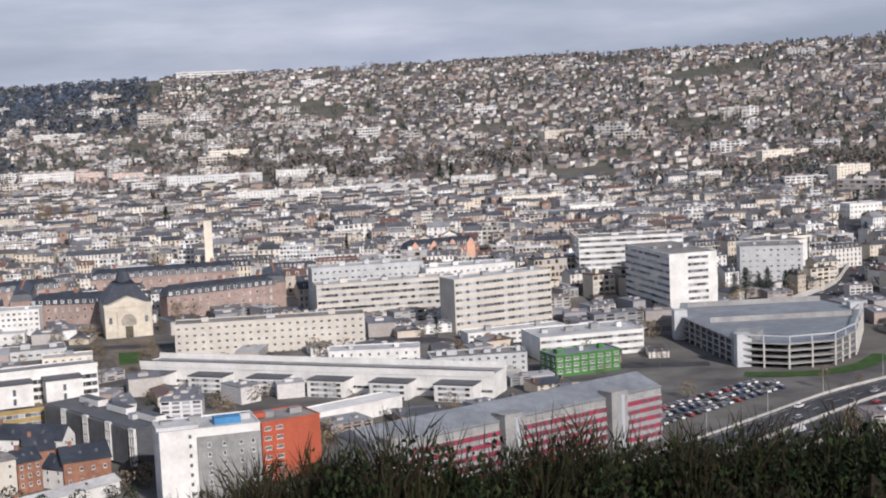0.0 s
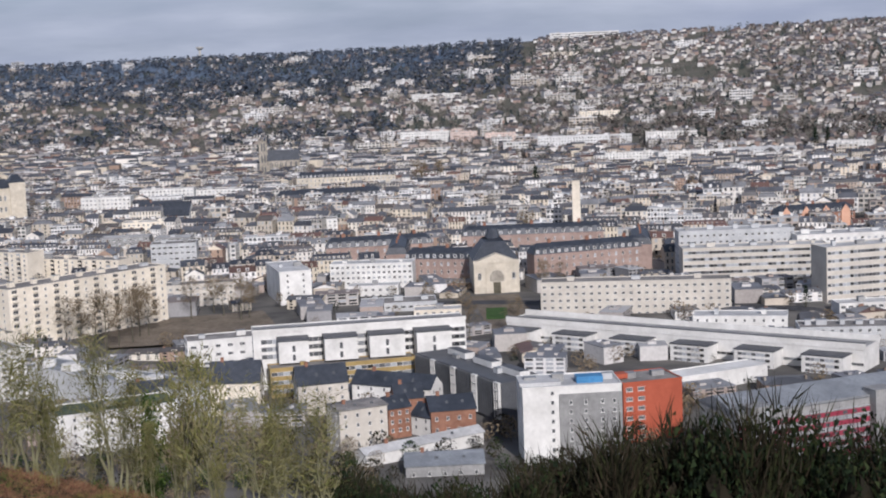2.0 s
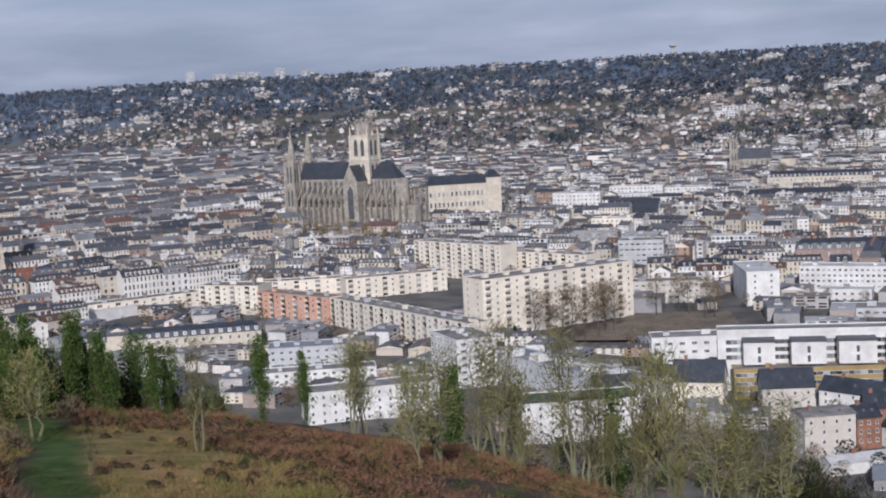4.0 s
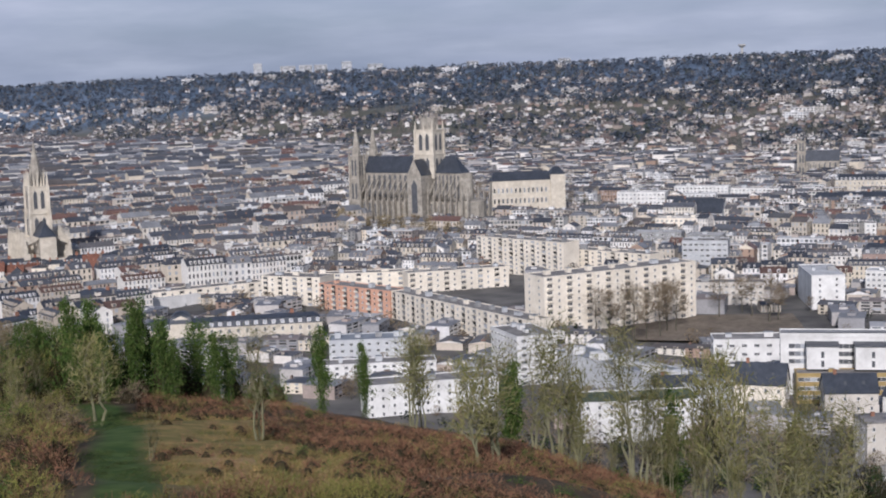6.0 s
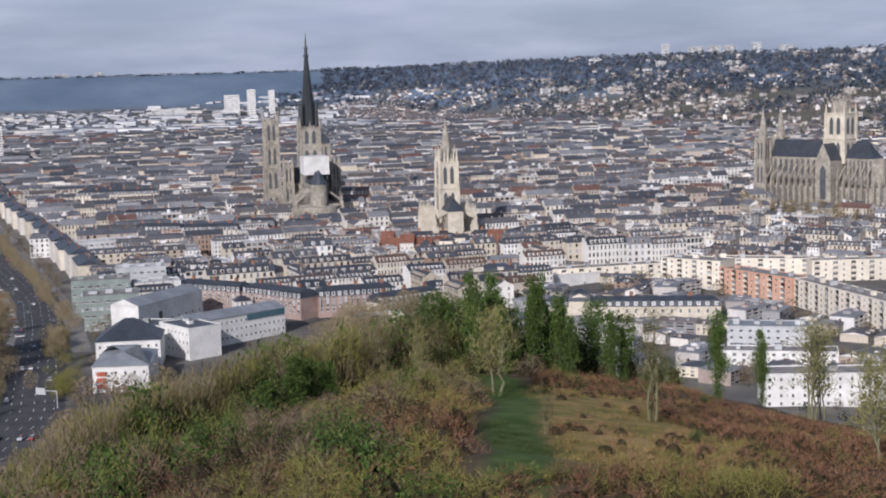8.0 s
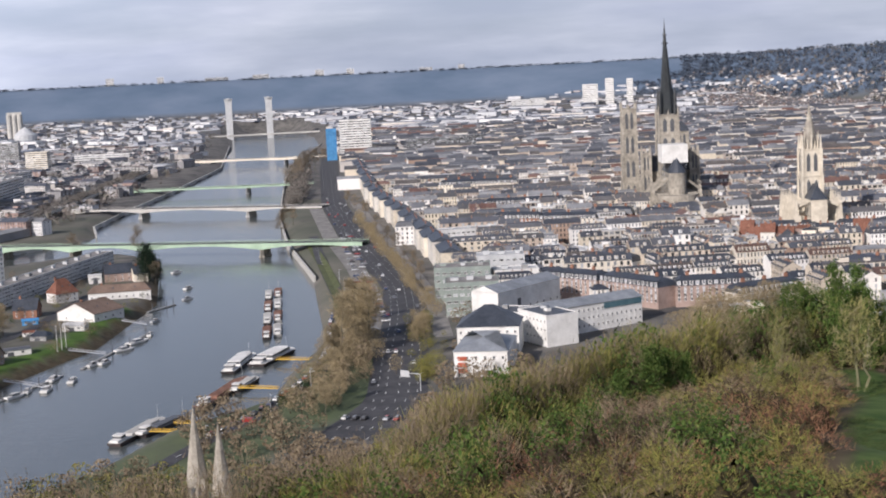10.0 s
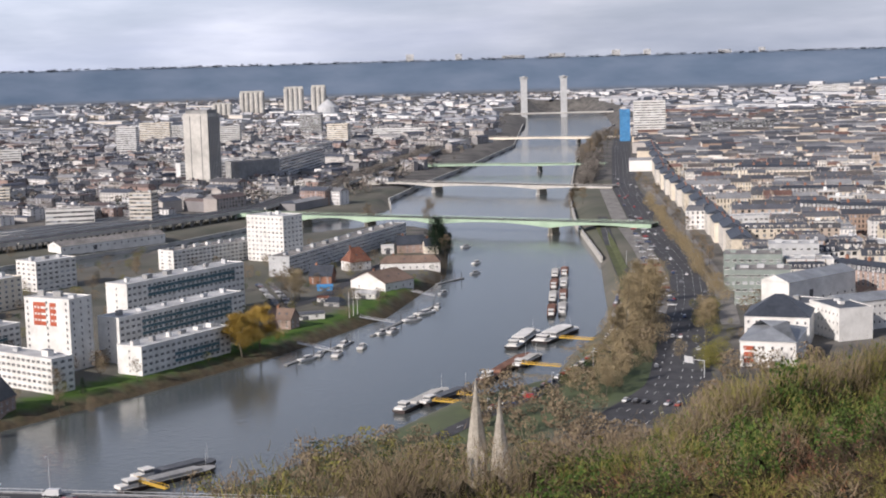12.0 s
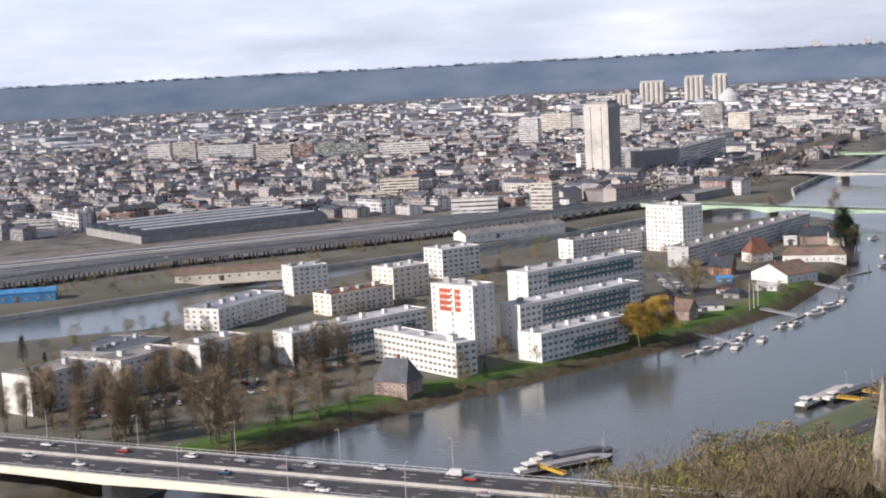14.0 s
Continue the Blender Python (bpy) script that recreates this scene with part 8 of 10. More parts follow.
    ribbon_road("platform", "pale concrete platform in the railway yard", [(-1000 + off * 0.9, -420 - off * 0.4), (-1060 + off * 0.9, -280 - off * 0.4), (-1120 + off * 0.9, -150 - off * 0.4), (-1200 + off * 0.9, 20 - off * 0.4)], wd, CONCRETE, 0.9, category="platform")


# brick houses under red tiles before the parish church
church_rng = random.Random(4)
for k in range(14):
    u, w = -36 + (k % 7) * 11.0 + church_rng.uniform(-2, 2), (k // 7) * 15 + church_rng.uniform(-2, 2)
    red_ = church_rng.random() < 0.6
    hipped("town_house", "brick town house under a red tiled roof" if red_ else "cream town house under a slate roof beside the church", -692 + 0.678 * u + 0.735 * w, 630 + 0.735 * u - 0.678 * w,
           47 + church_rng.choice([0, 0, 90]) + church_rng.uniform(-10, 10), church_rng.uniform(8, 12), church_rng.uniform(8, 10), 11, church_rng.uniform(9, 13), church_rng.uniform(14, 18),
           church_rng.choice([BRICK, PINKBRICK, OFFWHITE]) if red_ else CREAM, 3, 3, ("left",), 2, TILE if red_ else SLATE, hip=church_rng.choice([0.0, 1.5, 3.0]), chimneys=2)

keep_clear(122, 512, 46, 20, 42)
keep_clear(190, 552, 66, 26, 10)
keep_clear(112, 566, 34, 26, 20)
keep_clear(60, 452, 60, 14, 30)


# ---------------- the town that fills the valley ----------------
def town_house(length, depth, wall, roof, floors, bays, kind, windows=True, dormers=True):
    """One house of the town about the origin, as arrays: places, faces and for each face 0 wall, 1 roof, 2 window, 3 chimney."""
    s = Solid()
    x0, x1, y0, y1 = -length / 2, length / 2, -depth / 2, depth / 2
    s.box(x0, x1, y0, y1, -2.0, wall, 0)
    if kind == "gable":
        s.gable(x0, x1, y0, y1, wall, roof, 1, 0.35, wall=0)
    elif kind == "hip":
        s.gable(x0, x1, y0, y1, wall, roof, 1, 0.4, hip=depth * 0.42)
    elif kind == "mansard":
        s.mansard(x0, x1, y0, y1, wall, wall + 2.6, roof, 1.3, 1)
    else:
        s.box(x0 - 0.15, x1 + 0.15, y0 - 0.15, y1 + 0.15, wall, roof, 1)
        if windows:
            s.box(-length * 0.2, -length * 0.05, -1.5, 2.0, roof, roof + 2.4, 0, 1)
            s.box(length * 0.22, length * 0.3, -1.5, 1.0, roof, roof + 1.7, 0, 1)
    if kind != "flat":
        for cx in ([x0 + 0.6 + (length - 1.8) * k / max(1, int(length / 7)) for k in range(int(length / 7) + 1)] if windows else ()):
            s.box(cx, cx + 0.5, -0.9, 0.9, roof - 1.6, roof + 1.1, 3)
    if kind in ("gable", "mansard") and windows and dormers:
        for k in range(max(1, bays - 2)):
            cx = x0 + length * (k + 1.0) / (max(1, bays - 2) + 1)
            for sy in (-1,):
                yy = sy * (depth / 2 - 0.5)
                s.box(cx - 0.7, cx + 0.7, min(yy, yy - sy * 1.9), max(yy, yy - sy * 1.9), wall + 0.4, wall + 2.3, 0, 1)
                s.face([(cx - 0.45 * sy, yy + sy * 0.06, wall + 0.7), (cx + 0.45 * sy, yy + sy * 0.06, wall + 0.7),
                        (cx + 0.45 * sy, yy + sy * 0.06, wall + 2.0), (cx - 0.45 * sy, yy + sy * 0.06, wall + 2.0)][::-1 if sy > 0 else 1], 2)
    if windows:
        fh = wall / floors
        for fl in range(floors):
            za, zb = fl * fh + 0.9, fl * fh + fh - 0.45
            for sy in (-1,):
                yy = sy * (depth / 2 + 0.07)
                for k in range(bays):
                    cx = x0 + length * (k + 0.5) / bays
                    hw = min(0.55, length / bays * 0.3) if kind != "flat" else length / bays * 0.36
                    pts = [(cx - hw, yy, za), (cx + hw, yy, za), (cx + hw, yy, zb), (cx - hw, yy, zb)]
                    s.face(pts if sy < 0 else pts[::-1], 2)
            for sx in (1,):
                xx = sx * (length / 2 + 0.07)
                for k in range(2):
                    cy = (k - 0.5) * depth * 0.45
                    pts = [(xx, cy - 0.5, za), (xx, cy + 0.5, za), (xx, cy + 0.5, zb), (xx, cy - 0.5, zb)]
                    s.face(pts if sx > 0 else pts[::-1], 2)
    f = np.array([q if len(q) == 4 else q + (q[-1],) for q in s.f])
    return np.array(s.v), f, np.array(s.m)


def strew(template, spots):
    """Copies of a template's arrays at rows of x, y, z, angle, and stretch along, across and up."""
    v, f, m = template
    c, s = np.cos(spots[:, 3]), np.sin(spots[:, 3])
    p = v[None] * spots[:, None, 4:7]
    x = p[..., 0] * c[:, None] - p[..., 1] * s[:, None] + spots[:, None, 0]
    y = p[..., 0] * s[:, None] + p[..., 1] * c[:, None] + spots[:, None, 1]
    z = p[..., 2] + spots[:, None, 2]
    return (np.stack([x, y, z], -1).reshape(-1, 3), (f[None] + (np.arange(len(spots)) * len(v))[:, None, None]).reshape(-1, 4),
            np.tile(m, len(spots)))


def joined(batches):
    vs, fs, ms, n = [], [], [], 0
    for v, f, m in batches:
        vs.append(v), fs.append(f + n), ms.append(m)
        n += len(v)
    return np.concatenate(vs), np.concatenate(fs), np.concatenate(ms)


def quarter(name, label, batches, mats, category="houses"):
    v, f, m = joined(batches)
    return tagged(new(name, big_mesh(name, v, f, mats, m)), label, category, kind="stuff")


TOWN = (CITYWALL, CITYROOF, GLASS, CHIMNEY)
PLAIN = (PLAINWALL, PLAINROOF, GLASS, GREY)
FLATS = (FLATWALL, FLATROOF, GLASS, GREY)
HILL = (HILLWALL, HILLROOF, GLASS, CHIMNEY)
rng = np.random.default_rng(7)


def bearing(px, py):
    return np.degrees(np.arctan2(px, py))


def in_view(px, py):
    b = bearing(px, py)
    return (b > -107) & (b < 23)


def buildable(px, py, margin=3.0):
    d = np.hypot(px, py)
    return (d > np.interp(bearing(px, py), (-110, -90, -84, -76, -69, -66, -52, -46, -41, -26, 0, 22), (1280, 1290, 1300, 1290, 800, 760, 730, 720, 860, 800, 800, 810))) & (wet(px, py) < -48) & (edge_distance(px, py, ISLAND) < -5) & is_clear(px, py, margin)


def blocks_of_houses(angle, wide, deep, runs, tall, odds, north):
    """Closed blocks of adjoining houses round courts, their streets along and across one angle: rows of x, y, turn, length, depth, height and shape."""
    out = []
    c0, s0 = math.cos(radians(angle)), math.sin(radians(angle))
    for cell in range(-int(3300 / wide), int(3300 / wide)):
        for cell2 in range(-int(3300 / deep), int(3300 / deep)):
            u, v = cell * wide + rng.uniform(-4, 4) + (cell2 % 2) * wide * 0.3, cell2 * deep + rng.uniform(-3, 3)
            cx, cy = u * c0 - v * s0, u * s0 + v * c0
            b = math.degrees(math.atan2(cx, cy))
            if not -108 < b < 25 or math.hypot(cx, cy) > 3000 or (b > -37) != north:
                continue
            turn = radians(angle) + 0.22 * noise.noise(Vector((cx * 0.003, cy * 0.003, 3.0))) + (0.5 * noise.noise(Vector((cx * 0.0035, cy * 0.0035, 6.0))) if north else 0.0)
            c, s = math.cos(turn), math.sin(turn)
            half, edge = wide / 2 - 5.0, deep / 2 - 5.0
            level = rng.uniform(*tall)
            for row in (-1, 1):
                at_x = -half
                while at_x < half - 5:
                    w = rng.uniform(*runs) if rng.random() < 0.75 else rng.uniform(runs[1], runs[1] * 1.8)
                    w = min(w, half - at_x)
                    dp = rng.uniform(9.5, 12.0)
                    lx, ly = at_x + w / 2, row * (edge - dp / 2)
                    if rng.random() > (0.16 if north else 0.04):
                        out.append((cx + lx * c - ly * s, cy + lx * s + ly * c, turn, w, dp, level * rng.uniform(0.88, 1.1), rng.choice(5, p=odds)))
                    at_x += w + (4.0 if north and rng.random() < 0.3 else 0.0)
            for side in (-1, 1):
                lx = side * (half - 5.5)
                run = 2 * edge - 24
                if run > 6 and rng.random() < 0.8:
                    out.append((cx + lx * c, cy + lx * s, turn - math.pi / 2, run, rng.uniform(9, 11), level * rng.uniform(0.8, 1.0), rng.choice(5, p=odds)))
            if rng.random() < 0.6:
                lx, ly = rng.uniform(-half * 0.4, half * 0.4), rng.uniform(-2, 2)
                out.append((cx + lx * c - ly * s, cy + lx * s + ly * c, turn, rng.uniform(8, 20), rng.uniform(6, 8), rng.uniform(0.35, 0.6), rng.choice([0, 3])))
    return out


houses = np.array(blocks_of_houses(64, 82, 54, (13, 26), (0.86, 1.16), (0.12, 0.38, 0.26, 0.18, 0.06), False)
                  + blocks_of_houses(10, 66, 46, (7, 16), (0.66, 1.05), (0.38, 0.14, 0.12, 0.24, 0.12), True))
hx, hy = houses[:, 0], houses[:, 1]
hd = np.hypot(hx, hy)
hb = bearing(hx, hy)
ok = in_view(hx, hy) & buildable(hx, hy, 5.0) & (hd < np.interp(hb, RIDGE_B, FOOT_D) + 60) & (hd < 2900)
left = (wet(hx, hy) < 0) & (hy < np.interp(-hx, [-p[0] for p in LEFT_BANK], [p[1] for p in LEFT_BANK]))
ok &= ~(left & (rng.random(len(ok)) < 0.3))
houses, hd, left = houses[ok], hd[ok], left[ok]
houses[left, 2] = radians(38) + rng.choice([0, math.pi / 2], left.sum(), p=[0.75, 0.25]) + rng.normal(0, 0.06, left.sum())
houses[left, 3] *= rng.uniform(0.8, 1.9, left.sum())
houses[left, 4] *= rng.uniform(0.9, 1.6, left.sum())
houses[left, 5] *= rng.uniform(0.4, 1.0, left.sum())
upper = (bearing(houses[:, 0], houses[:, 1]) > -34) & (hd > 1080)
houses[upper, 5] *= np.interp(hd[upper], (1080, 1300), (1.0, 0.68))
hz = land(houses[:, 0], houses[:, 1])
kinds = rng.random(len(houses))
SHAPES = {"gable": (10.2, 13.4, 3), "tall": (13.4, 16.7, 4), "mansard": (12.0, 15.4, 4), "flat": (13.4, 13.9, 4), "hip": (9.4, 11.8, 3)}


def house_kit(windows, dormers):
    """Each shape of house in a short and a long make."""
    return {(k, ln): town_house(ln, 11, w_, r_, fl_, round(ln / 2.9), "gable" if k == "tall" else k, windows, dormers) for k, (w_, r_, fl_) in SHAPES.items() for ln in (12, 28)}


near_t, far_t = house_kit(True, True), house_kit(False, False)


def spots_of(sel):
    h = houses[sel]
    return np.stack([h[:, 0], h[:, 1], hz[sel], h[:, 2], h[:, 3] / np.where(h[:, 3] > 18, 28.0, 12.0), h[:, 4] / 11.0, h[:, 5]], 1)


def rows_of(kit, k, sel):
    """All chosen houses of one shape, short and long."""
    sel = sel & (pick == order.index(k))
    return [strew(kit[k, ln], spots_of(sel & ((houses[:, 3] > 18) == (ln == 28)))) for ln in (12, 28)]


pick = np.where(left & (kinds < 0.5), 3, houses[:, 6].astype(int))
order = ["gable", "tall", "mansard", "flat", "hip"]
HOUSEWALL = material("house_walls", [(0.66, 0.59, 0.47), (0.52, 0.46, 0.38), (0.78, 0.75, 0.69), (0.64, 0.56, 0.45), (0.70, 0.64, 0.54),
                                     (0.80, 0.78, 0.75), (0.54, 0.47, 0.38), (0.72, 0.68, 0.61)], 0.85, 0.6, pick="object", grime=0.2)
LEFTWALL = material("left_bank_walls", [(0.42, 0.40, 0.38), (0.27, 0.265, 0.27), (0.58, 0.56, 0.53), (0.24, 0.23, 0.235), (0.36, 0.33, 0.31), (0.68, 0.67, 0.66), (0.33, 0.24, 0.21), (0.46, 0.43, 0.40), (0.30, 0.295, 0.30)], 0.85, 0.5, pick="island", grime=0.15)
LEFTROOF = material("left_bank_roofs", [(0.085, 0.095, 0.12), (0.115, 0.12, 0.145), (0.10, 0.10, 0.11), (0.20, 0.205, 0.215), (0.13, 0.10, 0.095), (0.09, 0.10, 0.125), (0.30, 0.30, 0.305)], 0.7, 1.0, pick="island", grime=0.25)
HOUSEROOF = material("house_roofs", [(0.045, 0.052, 0.068), (0.07, 0.078, 0.095), (0.055, 0.06, 0.072), (0.10, 0.085, 0.078), (0.05, 0.055, 0.07), (0.13, 0.08, 0.065)],
                     0.5, 1.2, pick="object", grime=0.3, spec=0.45)
HOUSE_WORDS = {"gable": "pale town house under a slate gable roof with dormers", "tall": "tall pale town house under a steep slate roof",
               "mansard": "town house with a slate mansard roof and dormers", "flat": "pale flat-roofed town block with wide windows", "hip": "low town house under a hipped slate roof"}
single = np.zeros(len(houses), bool)
single[np.argsort(hd)[:135]] = True
for n_h in np.nonzero(single)[0]:
    kind = order[pick[n_h]]
    row = spots_of(np.array([n_h]))[0]
    v_, f_, m_ = near_t[kind, 28 if houses[n_h, 3] > 18 else 12]
    home = thing("town_house" if kind != "flat" else "town_block", HOUSE_WORDS[kind], "house", row[0], row[1], row[2], math.degrees(row[3]), "houses of the near town")
    for which, name_, mats_ in ((0, "wall", [HOUSEWALL]), (1, "roof", [HOUSEROOF]), (2, "window_row", [GLASS]), (3, "chimney", [CHIMNEY])):
        sel = f_[m_ == which]
        if not len(sel):
            continue
        used, back = np.unique(sel, return_inverse=True)
        piece = part(name_, big_mesh(name_, v_[used] * row[4:7], back.reshape(sel.shape), mats_, np.zeros(len(sel))), None, home)
        if which == 2:
            tagged(piece, kind="stuff")
mid_t = house_kit(True, False)
for tag, lo, hi, temps in (("near_town_houses", 0, 1000, near_t), ("middle_town_houses", 1000, 1600, mid_t), ("far_town_houses", 1600, 9999, far_t)):
    for group, mats in ((("gable", "tall", "mansard", "hip"), TOWN), (("flat",), FLATS if lo < 1600 else PLAIN)):
        got = sum((rows_of(temps, k, (hd >= lo) & (hd < hi) & ~single & ~(left & (hd >= 1000))) for k in group), [])
        quarter(tag if mats is TOWN else tag.replace("houses", "flats"),
                "rows of pale town houses under dark slate roofs" if mats is TOWN else "pale flat-roofed town blocks among the houses", got, mats)

far_left = left & (hd >= 1000) & ~single
quarter("left_bank_houses", "grey and buff houses beyond the river", sum((rows_of(mid_t if k in ("tall", "flat") else far_t, k, far_left) for k in order), []), (LEFTWALL, LEFTROOF, GLASS, GREY))


def hillside():
    n = 13500
    b = rng.uniform(-52, 23, n)
    u = rng.uniform(0, 1, n) ** 0.85
    foot, far = np.interp(b, RIDGE_B, FOOT_D), np.interp(b, RIDGE_B, RIDGE_D)
    d = foot + (far + 30 - foot) * u
    x, y = d * np.sin(np.radians(b)), d * np.cos(np.radians(b))
    keep = np.array([noise.noise(Vector((p * 0.006, q * 0.006, 9.0))) for p, q in zip(x, y)]) > -0.32
    keep &= rng.random(n) < np.where(b < -44, np.clip(1.25 - u * 2.2, 0, 1), np.where(b < -7.5, np.clip(1.0 - u * 1.3, 0.08, 1), 0.8))
    x, y = x[keep], y[keep]
    own = np.random.default_rng(77)
    b = own.uniform(-51, -30, 9000)
    d = 2300 + np.maximum(np.interp(b, RIDGE_B, FOOT_D) + 60 - 2300, 0) * np.sqrt(own.random(9000))
    fx_, fy_ = d * np.sin(np.radians(b)), d * np.cos(np.radians(b))
    free = ((fy_ > 2225) | (fx_ < -3165)) & (d > 2310) & (wet(fx_, fy_) < -48) & is_clear(fx_, fy_, 6)
    return np.concatenate([x, fx_[free][:1500]]), np.concatenate([y, fy_[free][:1500]])


px_, py_ = hillside()
turn_ = rng.uniform(0, np.pi, len(px_))
turn_ = np.where(rng.random(len(px_)) < 0.35, -np.arctan2(px_, py_) + rng.normal(0, 0.35, len(px_)), turn_)
sp = np.stack([px_, py_, land(px_, py_) - 0.5, turn_, rng.uniform(0.55, 1.15, len(px_)), rng.uniform(0.7, 1.05, len(px_)), rng.uniform(0.65, 1.1, len(px_))], 1)
kk = rng.random(len(px_))
hill_g = town_house(10, 8.5, 5.6, 9.2, 2, 3, "gable", False)
hill_h = town_house(10.5, 9, 5.6, 9.0, 2, 3, "hip", False)
quarter("hillside_houses", "pale detached houses with dark and brown roofs up the hillside", [strew(hill_g, sp[kk < 0.6]), strew(hill_h, sp[kk >= 0.6])], HILL)
bb_ = np.concatenate([rng.uniform(-46, 23, 130), rng.uniform(-19, 2, 75)])
uu_ = np.concatenate([rng.uniform(0, 0.92, 130), rng.uniform(-0.02, 0.55, 75)])
dd_ = np.interp(bb_, RIDGE_B, FOOT_D) * (1 - uu_) + np.interp(bb_, RIDGE_B, RIDGE_D) * uu_
sp = np.stack([dd_ * np.sin(np.radians(bb_)), dd_ * np.cos(np.radians(bb_)), 0 * bb_, -np.radians(bb_) + rng.normal(0, 0.3, 205),
               rng.uniform(0.5, 1.7, 205), rng.uniform(0.9, 1.2, 205), rng.uniform(0.5, 1.1, 205)], 1)
sp[:, 2] = land(sp[:, 0], sp[:, 1]) - 1
quarter("hillside_flats", "white flat-roofed apartment blocks on the hillside", [strew(town_house(26, 11, 13, 13.6, 4, 8, "flat"), sp)], FLATS, "blocks")


def plain_blocks():
    """Sheds, works and blocks of the plain beyond the river."""
    n = 7200
    b = rng.uniform(-107, -50, n)
    d = 2100 + 2150 * rng.uniform(0, 1, n) ** 0.9
    x, y = d * np.sin(np.radians(b)), d * np.cos(np.radians(b))
    ok_ = (wet(x, y) < -60) & is_clear(x, y, 12)
    return x[ok_], y[ok_], d[ok_]


fx, fy, fd = plain_blocks()
n = len(fx)
shrink = fd / np.interp(fd, (0, 3500, 4250), (0, 3500, 5700))
turn_ = np.radians(28) + rng.choice([0, np.pi / 2], n) + rng.normal(0, 0.15, n)
sp = np.stack([fx, fy, land(fx, fy) - 0.5, turn_, rng.uniform(0.35, 2.3, n), rng.uniform(0.5, 1.5, n), rng.uniform(0.2, 0.52, n) * shrink], 1)
tall_ = rng.random(n) < 0.07
sp[tall_, 6] *= 2.0
sp[tall_, 4] *= 0.55
quarter("plain_blocks", "pale blocks, sheds and works on the plain beyond the river", [strew(town_house(24, 13, 13, 13.6, 3, 4, "flat"), sp[fd < 2600])], PLAIN, "blocks")
# pale bluish walls and roofs: aerial haze is worked into both colours
HAZEWALL = material("hazed_plain_walls", [(0.425, 0.433, 0.459), (0.357, 0.365, 0.399), (0.544, 0.544, 0.552), (0.323, 0.340, 0.383), (0.442, 0.399, 0.391), (0.663, 0.663, 0.663), (0.391, 0.408, 0.442)], 0.9, 0.5, pick="island", grime=0.1)
HAZEROOF = material("hazed_plain_roofs", [(0.216, 0.230, 0.266), (0.266, 0.281, 0.310), (0.194, 0.212, 0.252), (0.360, 0.367, 0.382), (0.274, 0.241, 0.241), (0.238, 0.252, 0.281)], 0.9, 0.5, pick="island", grime=0.15)
quarter("far_plain_blocks", "pale haze-tinted blocks and works far out on the plain", [strew(town_house(24, 13, 13, 13.6, 4, 6, "flat", False), sp[fd >= 2600])], (HAZEWALL, HAZEROOF, GLASS, GREY), "blocks")

sheds_ = rng.random(n) < 0.05
big = sp[sheds_].copy()
big[:, 4], big[:, 5], big[:, 6] = rng.uniform(2.2, 5.0, len(big)), rng.uniform(1.5, 3.2, len(big)), rng.uniform(0.5, 0.8, len(big)) * shrink[sheds_]
SHEDWALL = material("works_walls", [(0.74, 0.74, 0.74), (0.52, 0.53, 0.55), (0.40, 0.42, 0.46), (0.62, 0.58, 0.53)], 0.8, 0.5, pick="island", grime=0.15)
SHEDROOF = material("works_roofs", [(0.54, 0.54, 0.55), (0.34, 0.36, 0.40), (0.66, 0.66, 0.66), (0.28, 0.31, 0.36)], 0.8, 0.5, pick="island", grime=0.2)
quarter("works_sheds", "long pale works sheds on the plain beyond the river", [strew(town_house(24, 13, 13, 15, 3, 4, "gable", False), big)], (SHEDWALL, SHEDROOF, GLASS, GREY), "sheds")


def infill():
    """Low annexes, garages and small houses on the free ground between the near buildings."""
    n_ = 1700
    b = np.concatenate([rng.uniform(-27, 21, n_), rng.uniform(-46, -27, 260)])
    d = np.concatenate([rng.uniform(500, 830, n_), rng.uniform(560, 860, 260)])
    x, y = d * np.sin(np.radians(b)), d * np.cos(np.radians(b))
    ok_ = is_clear(x, y, 7)
    x, y = x[ok_], y[ok_]
    pick_ = []
    for k in range(len(x)):
        if all((x[k] - x[j]) ** 2 + (y[k] - y[j]) ** 2 > 13 ** 2 for j in pick_):
            pick_.append(k)
    return x[pick_], y[pick_]


ix, iy = infill()
n = len(ix)
sp = np.stack([ix, iy, land(ix, iy), np.radians(12) + rng.choice([0, np.pi / 2], n) + rng.normal(0, 0.2, n), rng.uniform(0.7, 1.9, n), rng.uniform(0.7, 1.3, n), rng.uniform(0.25, 0.55, n)], 1)
kk = rng.random(n)
quarter("low_annexes", "low flat-roofed annexes and garages between the larger buildings", [strew(near_t["flat", 12], sp[kk < 0.72])], PLAIN, "annexes")
quarter("small_town_houses", "small slate-roofed houses between the larger buildings", [strew(near_t["gable", 12], sp[(kk >= 0.72) & (kk < 0.9)]), strew(near_t["hip", 12], sp[kk >= 0.9])], TOWN)


# ---------------- trees and scrub ----------------
def tree_mesh(kind, seed, height, spread, twigs, leaf):
    """A tapered trunk, limbs that fork, and a crown of many small twigs or leaves, in two meshes: wood and crown."""
    r = random.Random(seed)
    wood, crown = Solid(), Solid()

    def limb(p, q, ra, rb, k=5):
        d = (q - p).normalized()
        u = d.orthogonal().normalized()
        w = d.cross(u)
        n = len(wood.v)
        for c, rad in ((p, ra), (q, rb)):
            for i in range(k):
                a = 2 * math.pi * i / k
                wood.v.append(tuple(c + (u * math.cos(a) + w * math.sin(a)) * rad))
        for i in range(k):
            j = (i + 1) % k
            wood.f.append((n + i, n + j, n + k + j, n + k + i))
            wood.m.append(0)

    def spray(p, d, size, count):
        for _ in range(count):
